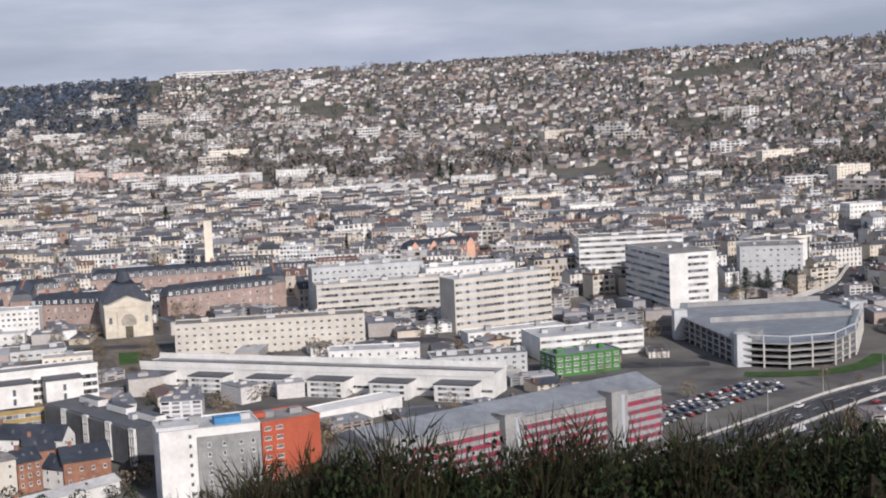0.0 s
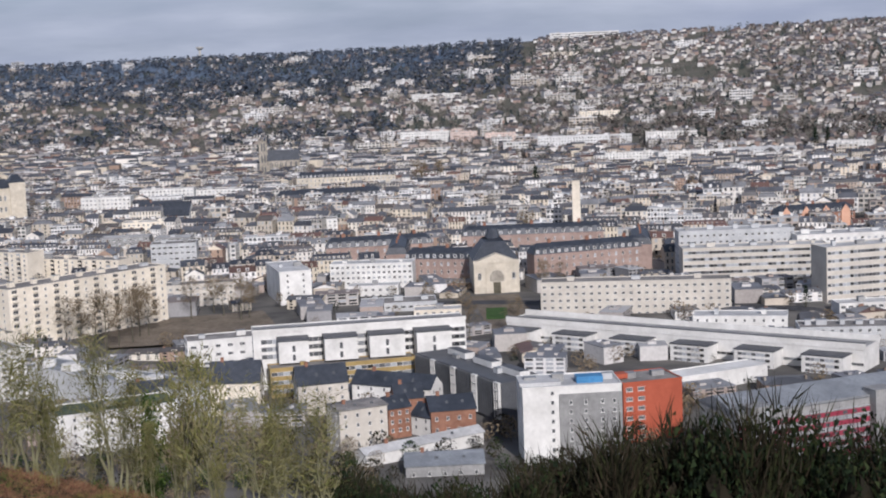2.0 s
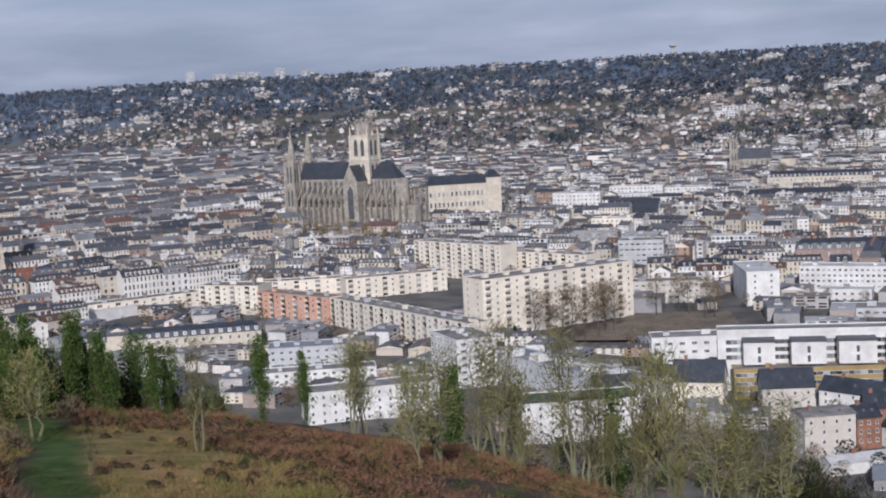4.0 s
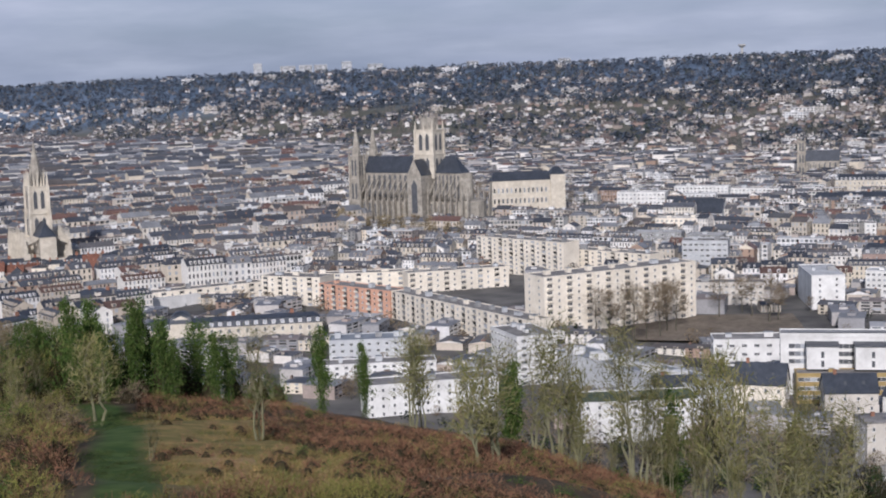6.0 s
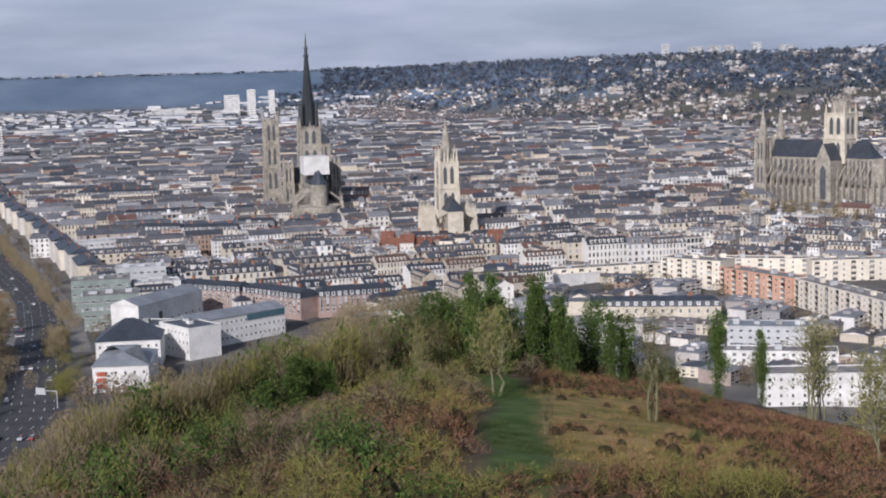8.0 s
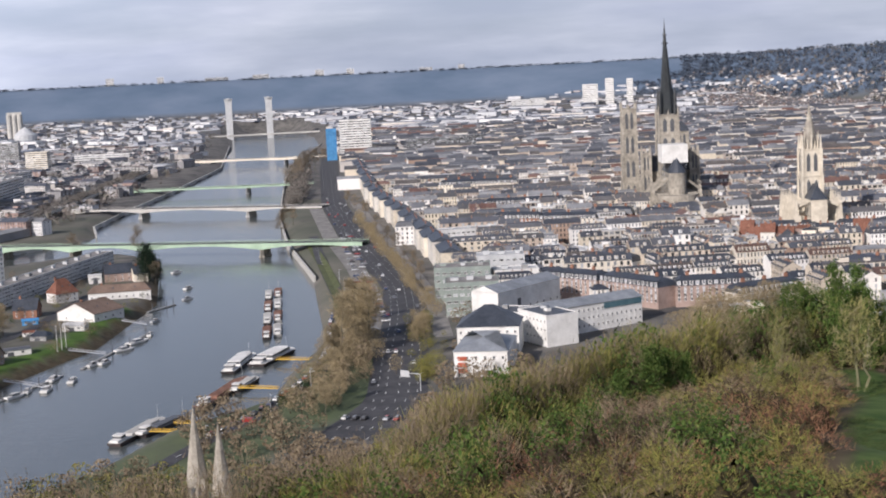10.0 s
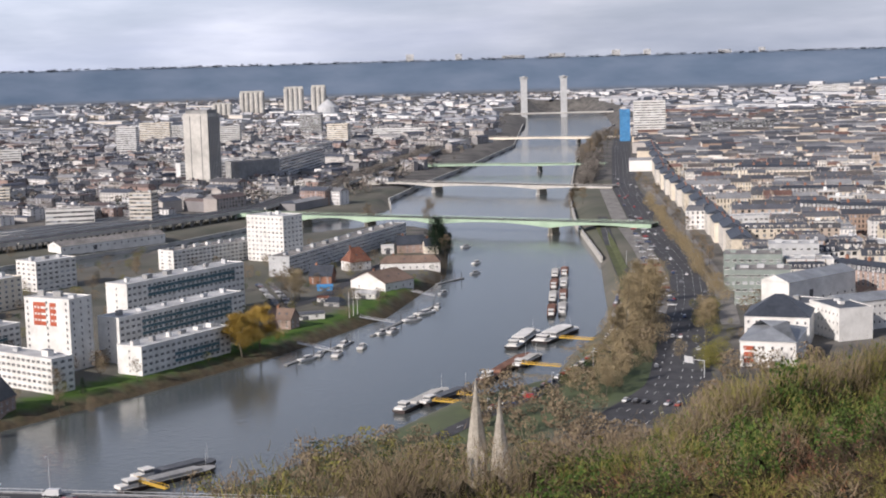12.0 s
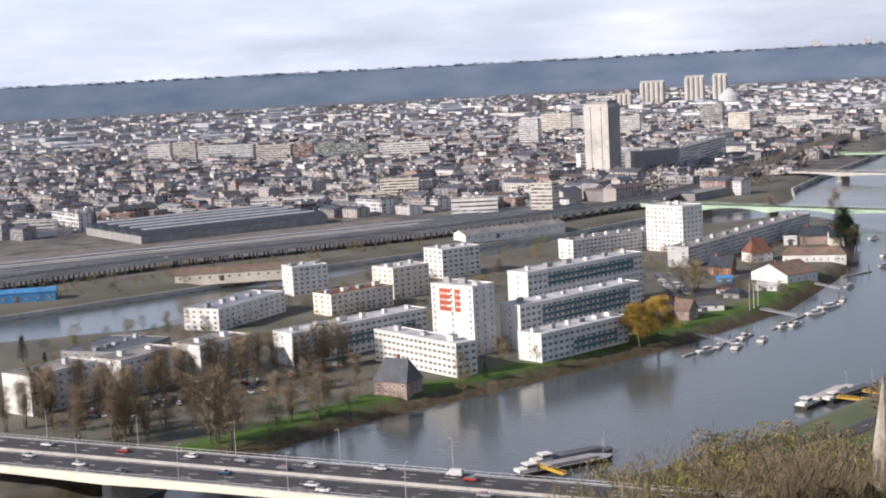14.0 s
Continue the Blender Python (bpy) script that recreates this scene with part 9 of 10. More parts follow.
            o = p + Vector((r.gauss(0, 1), r.gauss(0, 1), r.gauss(0, 0.8))) * size * 0.55
            g = (d * (1.4 if leaf < 0.5 else 0.4) + Vector((r.gauss(0, 1), r.gauss(0, 1), r.gauss(0.3, 1)))).normalized()
            u = g.orthogonal().normalized()
            if leaf >= 0.5:
                a, b = size * r.uniform(0.12, 0.24), size * r.uniform(0.12, 0.24)
                u = g.cross(u).normalized()
                v = g.cross(u)
                crown.face([o - u * a, o - v * b, o + u * a + v * b])
            else:
                ln, wd = size * r.uniform(0.5, 1.2), height * 0.0026
                crown.face([o - u * wd * 1.3, o + u * wd * 1.3, o + g * ln])

    if kind == "evergreen":
        limb(Vector((0, 0, -0.5)), Vector((0, 0, height * 0.92)), height * 0.028, height * 0.006)
        for i in range(twigs):
            h = height * (0.12 + 0.88 * r.random() ** 0.8)
            rad = spread * (1.05 - h / height) ** 0.8 * r.uniform(0.35, 1.0)
            a = r.uniform(0, 6.283)
            spray(Vector((math.cos(a) * rad, math.sin(a) * rad, h)), Vector((math.cos(a), math.sin(a), -0.3)), height * 0.075, 3)
    else:
        n_lead = {"upright": 3, "bare": 1, "ivy": 2, "willow": 1}[kind]
        tips = []
        for lead in range(n_lead):
            a0 = r.uniform(0, 6.283)
            base = Vector((math.cos(a0), math.sin(a0), 0)) * (0.03 * height if n_lead > 1 else 0.0)
            lean = Vector((math.cos(a0) * 0.10 * (n_lead > 1) + r.uniform(-0.05, 0.05), math.sin(a0) * 0.10 * (n_lead > 1) + r.uniform(-0.05, 0.05), 1)).normalized()
            top = height * r.uniform(0.82, 0.95)
            p, rad = base + Vector((0, 0, -0.6)), height * (0.020 if n_lead == 1 else 0.012)
            segs = 7
            for k in range(segs):
                q = base + lean * top * (k + 1) / segs + Vector((r.gauss(0, 0.012), r.gauss(0, 0.012), 0)) * height
                limb(p, q, rad, rad * 0.8, 5)
                u = (k + 1) / segs
                if u > (0.22 if kind != "bare" else 0.3):
                    for _ in range(3 if n_lead > 1 else 5):
                        a = r.uniform(0, 6.283)
                        up_ = r.uniform(0.9, 2.4) if kind == "upright" else r.uniform(0.25, 1.0)
                        e = Vector((math.cos(a), math.sin(a), up_)).normalized()
                        ln = spread * (1.15 - 0.75 * u) * r.uniform(0.6, 1.1) * (1.0 if kind != "upright" else 0.9)
                        w = q + e * ln
                        limb(q, w, rad * 0.5, rad * 0.16, 3)
                        tips += [(q.lerp(w, 0.45), e, 2), (q.lerp(w, 0.75), e, 3), (w, e, 3)]
                        for _ in range(2):
                            g = (e + Vector((r.gauss(0, 0.5), r.gauss(0, 0.5), r.gauss(0.2, 0.35)))).normalized()
                            x = w.lerp(q, r.uniform(0.2, 0.6))
                            y = x + g * ln * 0.5
                            limb(x, y, rad * 0.2, rad * 0.08, 3)
                            tips += [(y, g, 3), (x.lerp(y, 0.5), g, 3)]
                p, rad = q, rad * 0.8
        for i in range(twigs):
            q, e, lv = r.choice(tips)
            spray(q, e if kind != "willow" else Vector((0, 0, -1.6)), height * (0.075 if lv < 3 else 0.085), 3)
        if kind == "ivy":
            for i in range(twigs):
                h = height * r.uniform(0.02, 0.8)
                rad = spread * 0.28 * math.sqrt(r.random()) * (1.2 - h / height)
                a = r.uniform(0, 6.283)
                spray(Vector((math.cos(a) * rad, math.sin(a) * rad, h)), Vector((0, 0, 1)), height * 0.075, 2)
    return wood, crown


GRASSBLADES = leaf_material("green_grass", [(0.055, 0.095, 0.02), (0.08, 0.12, 0.03), (0.045, 0.078, 0.018), (0.115, 0.125, 0.045)])
DARKIVY = leaf_material("dark_ivy", [(0.026, 0.052, 0.014), (0.038, 0.07, 0.018), (0.018, 0.036, 0.011), (0.055, 0.085, 0.024)])
TREE_KINDS = {}


MOSSBARK = material("mossy_bark", [(0.17, 0.165, 0.085), (0.26, 0.25, 0.15)], 0.95, 3.0, 0.3, grime=0.25)


def make_kind(key, kind, height, spread, twigs, leaf, crown_mat, n, base):
    for i in range(n):
        wood, crown = tree_mesh(kind, base + i, height, spread, twigs, leaf)
        TREE_KINDS.setdefault(key, []).append((wood.mesh("trunk", [MOSSBARK if key == "mossy" else WOOD]), crown.mesh("crown", [crown_mat]), height))


make_kind("bare", "bare", 12.0, 4.2, 360, 0.0, BARE, 4, 10)
make_kind("buff", "bare", 14.0, 4.4, 560, 0.0, BUFF, 3, 130)
make_kind("mossy", "upright", 11.0, 2.7, 330, 0.0, MOSSY, 5, 30)
make_kind("ivy", "ivy", 10.0, 2.6, 900, 1.0, IVY, 5, 50)
make_kind("evergreen", "evergreen", 11.0, 2.8, 700, 1.0, EVERGREEN, 3, 70)
make_kind("willow", "willow", 13.0, 5.4, 2400, 0.0, WILLOW, 2, 90)
TREE_LABELS = {"buff": "rounded bare tree with buff twigs", "bare": "bare grey-brown winter tree", "mossy": "slender bare tree with mossy yellow-green twigs", "ivy": "bushy tree thick with green ivy leaves",
               "evergreen": "dark green conifer with dense needles", "willow": "weeping willow with golden hanging twigs"}
tree_rng = random.Random(5)


def plant(kind, x, y, height, wide=1.0, z=None):
    wood, crown, full = tree_rng.choice(TREE_KINDS[kind])
    s = max(0.3, height / full)
    ob = thing("tree", TREE_LABELS[kind], "tree", x, y, land1(x, y) if z is None else z, tree_rng.uniform(0, 360))
    m = Matrix.Diagonal((s * wide, s * wide, s, 1))
    part("trunk", wood, None, ob, m=m)
    part("crown", crown, None, ob, m=m)
    return ob


plant("bare", -292, 597, 22.9)
plant("bare", -283, 593, 22.7)
plant("bare", -276, 593, 25.5)
plant("bare", -268, 587, 27.2)
plant("bare", -268, 599, 22.6)
plant("bare", -265, 608, 24.1)
plant("bare", -264, 624, 23.4)
plant("bare", -277, 644, 19.3)
plant("evergreen", -312, 589, 8.4)
plant("evergreen", -297, 587, 7.1)
plant("bare", -268, 622, 22.1)
plant("bare", -258, 662, 19.1)
plant("bare", -252, 677, 18.0)
plant("bare", -244, 668, 20.4)
plant("bare", -231, 657, 21.9)
plant("bare", -229, 663, 18.3)
plant("bare", -222, 689, 8.3)
plant("bare", -113, 610, 19.0)
plant("bare", -96, 627, 15.8)
plant("bare", -99, 662, 9.0)
plant("evergreen", 30, 680, 9.6)
plant("evergreen", -76, 823, 11.1)
plant("evergreen", -170, 1262, 20.5)
plant("bare", -96, 732, 17.0)
plant("bare", -88, 732, 15.5)
plant("bare", -139, 962, 16.8)
plant("bare", -134, 961, 16.7)
plant("bare", -1, 1107, 17.0)
plant("bare", -282, 1327, 20.8)
plant("bare", -274, 1353, 21.2)
plant("bare", 165, 1668, 19.3)
plant("bare", -36, 1229, 14.1)
plant("evergreen", 80, 1562, 18.0)
plant("evergreen", 92, 1554, 19.7)
plant("evergreen", 189, 750, 16.3)
plant("evergreen", 197, 758, 18.0)
plant("evergreen", 213, 774, 15.4)
plant("evergreen", 222, 771, 13.8)
plant("evergreen", 263, 855, 13.7)
plant("bare", -280, 1394, 16.3)
plant("bare", -287, 1317, 25.8)
plant("evergreen", 209, 776, 12.3)
plant("bare", 118, 595, 10.5)
plant("bare", 181, 718, 11.4)
plant("bare", 170, 541, 8.7)
plant("bare", 182, 537, 6.5)
plant("bare", -734, 1059, 19.7)
plant("bare", -708, 1048, 19.4)
plant("bare", -687, 1042, 23.9)
plant("bare", -669, 1036, 23.6)
plant("bare", -668, 1057, 19.2)
plant("bare", -653, 1060, 22.9)
plant("bare", -643, 1072, 21.1)
plant("bare", -626, 1065, 27.5)
plant("bare", -613, 1068, 25.0)
plant("bare", -609, 1084, 26.2)
plant("bare", -605, 1101, 21.2)
plant("bare", -585, 1105, 16.3)
plant("bare", -580, 1117, 14.5)
plant("bare", -568, 1119, 15.4)
plant("bare", -556, 1121, 13.4)
plant("bare", -449, 960, 11.4)
plant("bare", -438, 955, 10.9)
plant("buff", -588, 267, 29.7)
plant("buff", -608, 283, 30.8)
plant("buff", -629, 301, 29.4)
plant("buff", -666, 307, 22.5)
plant("buff", -603, 288, 28.2)
plant("buff", -567, 254, 19.1)
plant("buff", -548, 243, 13.8)
plant("buff", -507, 228, 12.8)
plant("buff", -494, 216, 10.3)
plant("buff", -562, 292, 19.4)
plant("buff", -583, 306, 15.1)
plant("buff", -612, 316, 13.2)
plant("bare", -1542, 647, 29.5)
plant("bare", -1638, 699, 29.3)
plant("bare", -1718, 745, 28.7)
plant("bare", -1807, 796, 28.0)
plant("bare", -1906, 854, 24.0)
plant("bare", -2018, 918, 21.2)
plant("bare", -1201, 497, 19.9)
plant("bare", -1180, 496, 16.2)
plant("bare", -1137, 467, 23.5)
plant("bare", -1258, 586, 17.0)
plant("bare", -1199, 566, 17.8)
plant("bare", -1144, 549, 17.0)
plant("bare", -1034, 505, 15.4)
plant("bare", -942, 468, 16.1)
plant("bare", -893, 450, 15.3)
plant("bare", -849, 433, 14.6)
plant("bare", -808, 418, 13.9)
plant("bare", -771, 404, 13.3)
plant("willow", -645, 106, 19.5, 1.35)
plant("willow", -655, 116, 20.0, 1.3)
plant("buff", -755.8, 153, 20, 1.15)
for x, y, h, w in ((-928, 284, 13, 1.7), (-941, 289, 20, 2.0), (-955, 294, 22, 2.1), (-970, 298, 15, 1.8)):
    plant("evergreen", x, y, h, w)
plant("bare", -935, 293, 15, 1.2)
plant("bare", -946, 297, 13, 1.2)
plant("bare", -768, 154, 21.0)
plant("bare", -949, 92, 9.1)
plant("bare", -1145, 295, 22.6)
plant("bare", -1077, 326, 24.6)
plant("bare", -785, 162, 16.9)
plant("bare", -780, 151, 16.7)
plant("evergreen", -949, 297, 19.0)
plant("evergreen", -965, 298, 19.4)
plant("evergreen", -947, 300, 16.4)
plant("bare", -534, -106, 15.6)
plant("bare", -528, -102, 18.6)
plant("bare", -513, -70, 25.8)
plant("bare", -508, -66, 28.5)
plant("bare", -538, -88, 11.5)
plant("bare", -531, -78, 10.3)
plant("bare", -527, -59, 16.2)
plant("bare", -543, -53, 12.5)
plant("bare", -535, -42, 19.5)
plant("bare", -533, -32, 19.4)
plant("bare", -515, -46, 15.9)
plant("bare", -631, -28, 21.8)
plant("bare", -544, -21, 10.4)
plant("bare", -741, -109, 12.9)
plant("bare", -744, -118, 11.5)
plant("bare", -596, -67, 11.5)
plant("bare", -579, -6, 11.1)
plant("bare", -572, 23, 11.0)
plant("bare", -607, 56, 9.3)
plant("bare", -595, -103, 11.6)
plant("bare", -678, -145, 10.6)
plant("bare", -595, -61, 11.4)
plant("bare", -598, -74, 11.5)
plant("evergreen", -688, -178, 12.3)
plant("evergreen", -664, -162, 7.9)
plant("evergreen", -590, 33, 6.8)
plant("bare", -589, 23, 11.3)
plant("bare", -573, 35, 9.9)


# trees that stand by themselves on the near slope
def near_tree(kind, b, d, height, wide=1.0):
    plant(kind, d * math.sin(radians(b)), d * math.cos(radians(b)), height, wide)


for b_, d_, h_ in ((-3.4, 118, 8.5), (-2.4, 121, 10.0), (-1.2, 124, 11.0), (1.4, 120, 9.0), (7.1, 126, 11.5), (8.2, 128, 12.0), (11.5, 126, 11.0)):
    near_tree("mossy", b_, d_, h_, 0.8)
near_tree("mossy", -39.4, 101, 8.0, 1.15)
near_tree("mossy", -45.5, 118, 6.5, 1.7)
near_tree("mossy", -43.6, 88, 2.6, 1.2)
near_tree("mossy", -33.4, 124, 8.6, 1.2)
near_tree("mossy", -32.9, 126, 8.0, 1.0)
near_tree("ivy", -36.9, 131, 8.0, 0.55)
near_tree("ivy", -35.2, 134, 7.0, 0.5)
near_tree("mossy", -30.6, 92, 7.0, 1.2)
near_tree("mossy", -30.0, 96, 8.0, 1.4)
near_tree("mossy", -28.6, 125, 11.0, 1.1)
near_tree("mossy", -27.6, 122, 12.0, 1.0)
near_tree("mossy", -26.6, 128, 12.0, 1.0)
near_tree("ivy", -29.4, 128, 10.0, 0.6)
near_tree("mossy", -24.6, 118, 13.0, 1.0)
near_tree("mossy", -23.8, 120, 13.0, 1.0)
near_tree("ivy", -23.2, 124, 12.0, 0.5)
near_tree("mossy", -20.5, 100, 11.5, 1.0)
near_tree("mossy", -19.2, 96, 10.0, 0.9)
near_tree("mossy", -18.3, 104, 11.0, 0.9)
near_tree("mossy", -17.2, 108, 11.0, 1.4)
near_tree("mossy", -22.0, 112, 12.0, 1.2)
near_tree("mossy", -75.2, 66, 5.6, 1.4)
near_tree("mossy", -82.5, 72, 8.5, 1.3)
near_tree("bare", -84.0, 90, 8.0, 1.2)
near_tree("bare", -78.0, 62, 6.5, 1.1)
for k in range(11):
    near_tree("mossy", -81.6 + k * 0.66 + tree_rng.uniform(-0.3, 0.3), 68 + tree_rng.uniform(-4, 6), tree_rng.uniform(4.5, 6.8), tree_rng.uniform(0.9, 1.4))
for k in range(24):
    near_tree("ivy", -49.0 + k * 0.36 + tree_rng.uniform(-0.2, 0.2), 143 + tree_rng.uniform(-8, 8), tree_rng.uniform(5.5, 10.4) * (1.0 if k < 16 else 0.75), tree_rng.uniform(0.42, 0.8))
for k in range(5):
    near_tree("mossy", -49.8 + k * 0.95 + tree_rng.uniform(-0.4, 0.4), 138 + tree_rng.uniform(-8, 8), tree_rng.uniform(5.0, 9.0), tree_rng.uniform(0.9, 1.5))
for b, d, h in ((-53.6, 118, 5.2), (-53.0, 121, 4.4), (-52.2, 124, 4.0), (-54.6, 114, 3.4)):
    near_tree("ivy", b, d, h, 0.95)

for k in range(11):
    near_tree("mossy", -26.5 + k * 1.15 + tree_rng.uniform(-0.5, 0.5), 108 + tree_rng.uniform(-10, 12), tree_rng.uniform(4.0, 11.0), tree_rng.uniform(0.6, 1.1))
for k in range(12):
    plant("buff", -532 - k * 11.5 + tree_rng.uniform(-3, 3), 876 + k * 3.0 + tree_rng.uniform(-4, 4), tree_rng.uniform(13, 19), 1.1)
make_kind("poplar", "upright", 15.0, 2.6, 620, 0.0, BARE, 3, 110)
TREE_LABELS["poplar"] = "tall slender bare poplar with brown twigs"
for k in range(22):
    u = k / 21
    plant("poplar", -545 - 92 * u + tree_rng.uniform(-3, 3), -150 + 125 * u + tree_rng.uniform(-3, 3), tree_rng.uniform(13, 23), 1.1)
for x, y, h in ((-516, -104, 25), (-512, -100, 22), (-508, -68, 25), (-504, -62, 22), (-565, -141, 23), (-580, -118, 20), (-597, -99, 19), (-534, -89, 12), (-535, -42, 13), (-620, -70, 19)):
    plant("poplar", x, y, h, 1.35)
for x, y, h in ((-520, -118, 20), (-530, -100, 24), (-516, -92, 16), (-548, -70, 12), (-560, -50, 14), (-556, -30, 11), (-585, -40, 13), (-600, -20, 12), (-560, -84, 15), (-540, -120, 18)):
    plant("poplar", x, y, h, 1.2)


# the wall of trees along the brow: its top follows a line of angles below the eye's level
TOP_B = (-90.5, -88.3, -82.7, -80.4, -78.4, -76.0, -74.0, -71.8, -69.3, -66.7, -65.1, -63.5, -61.2, -59.0, -57.0, -55.1, -52.4, -50.7, -48.1, -45.6, -43.4, -41.3, -40.0, -37.9, -34.8, -30.4, -26.0, -20.0, -17.0, -12.6, -8.0, -4.9, -2.5, -0.4, 1.8, 5.2, 8.5, 11.8, 16.2, 19.5, 26.0)
TOP_E = (-16.5, -16.1, -15.6, -14.4, -13.8, -14.1, -13.9, -13.6, -13.6, -14.0, -13.3, -12.4, -11.7, -11.1, -10.5, -9.9, -9.6, -9.2, -9.0, -9.0, -9.7, -10.3, -11.1, -12.1, -12.9, -13.6, -14.0, -14.2, -14.8, -16.1, -15.6, -14.25, -13.95, -13.45, -13.35, -13.35, -13.35, -13.65, -13.35, -12.35, -12.15)


def bush_template(seed, twigs, leaves, length, width, leaf, up=0.6):
    """A bush about 1 m wide and high: a dark lumpy heart (0) in place of the shade among its stems, and fine twigs (1)
    and leaves (2) that stand out all over it.
    """
    r = random.Random(seed)
    s = Solid()
    lobes = [(r.uniform(-0.2, 0.2), r.uniform(-0.2, 0.2), r.uniform(0.55, 1.0)) for _ in range(4)]

    def dome(a, h):
        x, y = math.cos(a), math.sin(a)
        k = 0.78 + 0.3 * noise.noise(Vector((x * 1.7 + seed * 3.1, y * 1.7, h * 2.4)))
        rad = 0.5 * k * math.sqrt(max(0.0, 1 - max(0.0, h - 0.25) ** 2 / 0.5625))
        return Vector((x * rad, y * rad, h * (0.86 + 0.22 * noise.noise(Vector((x * 1.2, y * 1.2 + seed * 1.7, 4.0))))))

    rings, n = (0.0, 0.3, 0.6, 0.85, 0.99), 8
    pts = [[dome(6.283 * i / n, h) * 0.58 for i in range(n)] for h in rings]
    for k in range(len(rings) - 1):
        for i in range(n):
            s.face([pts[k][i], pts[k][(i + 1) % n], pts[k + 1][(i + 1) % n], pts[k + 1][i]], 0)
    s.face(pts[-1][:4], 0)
    for kind, count in ((1, twigs), (2, leaves)):
        for _ in range(count):
            a, h = r.uniform(0, 6.283), r.uniform(0.02, 1.0) ** 0.8
            p = dome(a, h) * r.uniform(0.6, 1.02)
            g = Vector((math.cos(a) * 0.6 + r.gauss(0, 0.35), math.sin(a) * 0.6 + r.gauss(0, 0.35), up + r.gauss(0, 0.3))).normalized()
            u = g.orthogonal().normalized()
            u.rotate(Matrix.Rotation(r.uniform(0, 6.283), 3, g))
            if kind == 1:
                s.face([p - u * width, p + u * width, p + g * length * r.uniform(0.4, 1.3)], 1)
            else:
                v = g.cross(u)
                z = leaf * r.uniform(0.6, 1.4)
                s.face([p - u * z, p + g * z * 0.9 - v * z * 0.3, p + u * z * 0.8 + v * z * 0.6], 2)
    f = np.array([q if len(q) == 4 else q + (q[-1],) for q in s.f])
    return np.array(s.v), f, np.array(s.m)


def tuft_template(seed, stems, length, height):
    """A tuft of grass or low stems about 1 m wide."""
    r = random.Random(seed)
    s = Solid()
    for _ in range(stems):
        a, rad = r.uniform(0, 6.283), 0.5 * math.sqrt(r.random())
        p = Vector((math.cos(a) * rad, math.sin(a) * rad, r.random() * 0.3 * height))
        g = Vector((r.gauss(0, 0.4), r.gauss(0, 0.4), r.uniform(0.4, 1.2))).normalized()
        u = g.orthogonal().normalized()
        u.rotate(Matrix.Rotation(r.uniform(0, 6.283), 3, g))
        s.face([p - u * 0.016, p + u * 0.016, p + g * length * r.uniform(0.5, 1.2)], 0)
    f = np.array([q + (q[-1],) for q in s.f])
    return np.array(s.v), f, np.array(s.m)


def scrub(name, label, template, spots, mats, category="scrub"):
    if len(spots):
        quarter(name, label, [strew(t_, sp_) for t_, sp_ in zip(template, np.array_split(spots, len(template)))], mats, category)


vr = np.random.default_rng(21)


def field(x, y, scale, seed):
    return np.array([noise.noise(Vector((p * scale, q * scale, seed))) for p, q in zip(x, y)])


def wall_spots(lo_b, hi_b, n, near, far, tall, patch=None):
    b = vr.uniform(lo_b, hi_b, n)
    brow = np.interp(b, BROW_B, BROW_D)
    d = brow + vr.uniform(near, far, n)
    x, y = d * np.sin(np.radians(b)), d * np.cos(np.radians(b))
    z = land(x, y)
    lump = np.array([noise.noise(Vector((k * 0.9, 0, 5.0))) for k in b])
    top = 130 + d * np.tan(np.radians(np.interp(b, TOP_B, TOP_E) + 0.12 + 0.4 * lump - np.abs(vr.normal(0, 0.3, n))))
    h = np.minimum(top - z, tall * vr.uniform(0.7, 1.0, n))
    ok_ = (h > 1.2) & is_clear(x, y, 0)
    if patch is not None:
        f_ = field(x, y, 0.06, 7.0)
        ok_ &= (f_ > patch[0]) & (f_ < patch[1])
    h = h * np.where(b > -8, 1.09, 1.0)
    w = np.clip(h * vr.uniform(0.5, 0.85, n), 1.5, 7.0)
    return np.stack([x, y, z - 0.3, vr.uniform(0, 6.28, n), w, w, h + 0.3], 1)[ok_]


# leaf and heart colours hold the shade that covers the northern thicket
SHADELEAF = leaf_material("shaded_thicket_leaves", [(0.013, 0.024, 0.009), (0.02, 0.034, 0.012), (0.010, 0.018, 0.008), (0.03, 0.042, 0.014)])
SHADEWOOD = leaf_material("shaded_thicket_heart", [(0.016, 0.014, 0.008), (0.022, 0.018, 0.010)])
twig_t = [bush_template(k, 270, 0, 0.22, 0.009, 0.02, 0.9) for k in range(4)]
mixed_t = [bush_template(k + 5, 190, 170, 0.2, 0.009, 0.026, 0.8) for k in range(4)]
leafy_t = [bush_template(k + 9, 30, 340, 0.16, 0.009, 0.032, 0.5) for k in range(3)]
fine_t = [bush_template(k + 80, 560, 90, 0.11, 0.004, 0.011, 0.9) for k in range(4)]
scrub("hillside_thicket", "brown leafless thicket below the brow, darkened for shade", twig_t, wall_spots(-16, 24, 260, -6, 26, 14), (SHADEWOOD, SHADETWIGS, SHADETWIGS), "thicket")
scrub("hillside_thicket", "buff-brown leafless thicket along the brow", fine_t, np.concatenate([wall_spots(-86, -50, 200, -6, 20, 7.0, (-1, 0.12)), wall_spots(-63, -44, 130, -4, 8, 12.0), wall_spots(-76, -60, 120, -4, 12, 6.0)]), (SHADEHEART, BARE, OLIVE), "thicket")
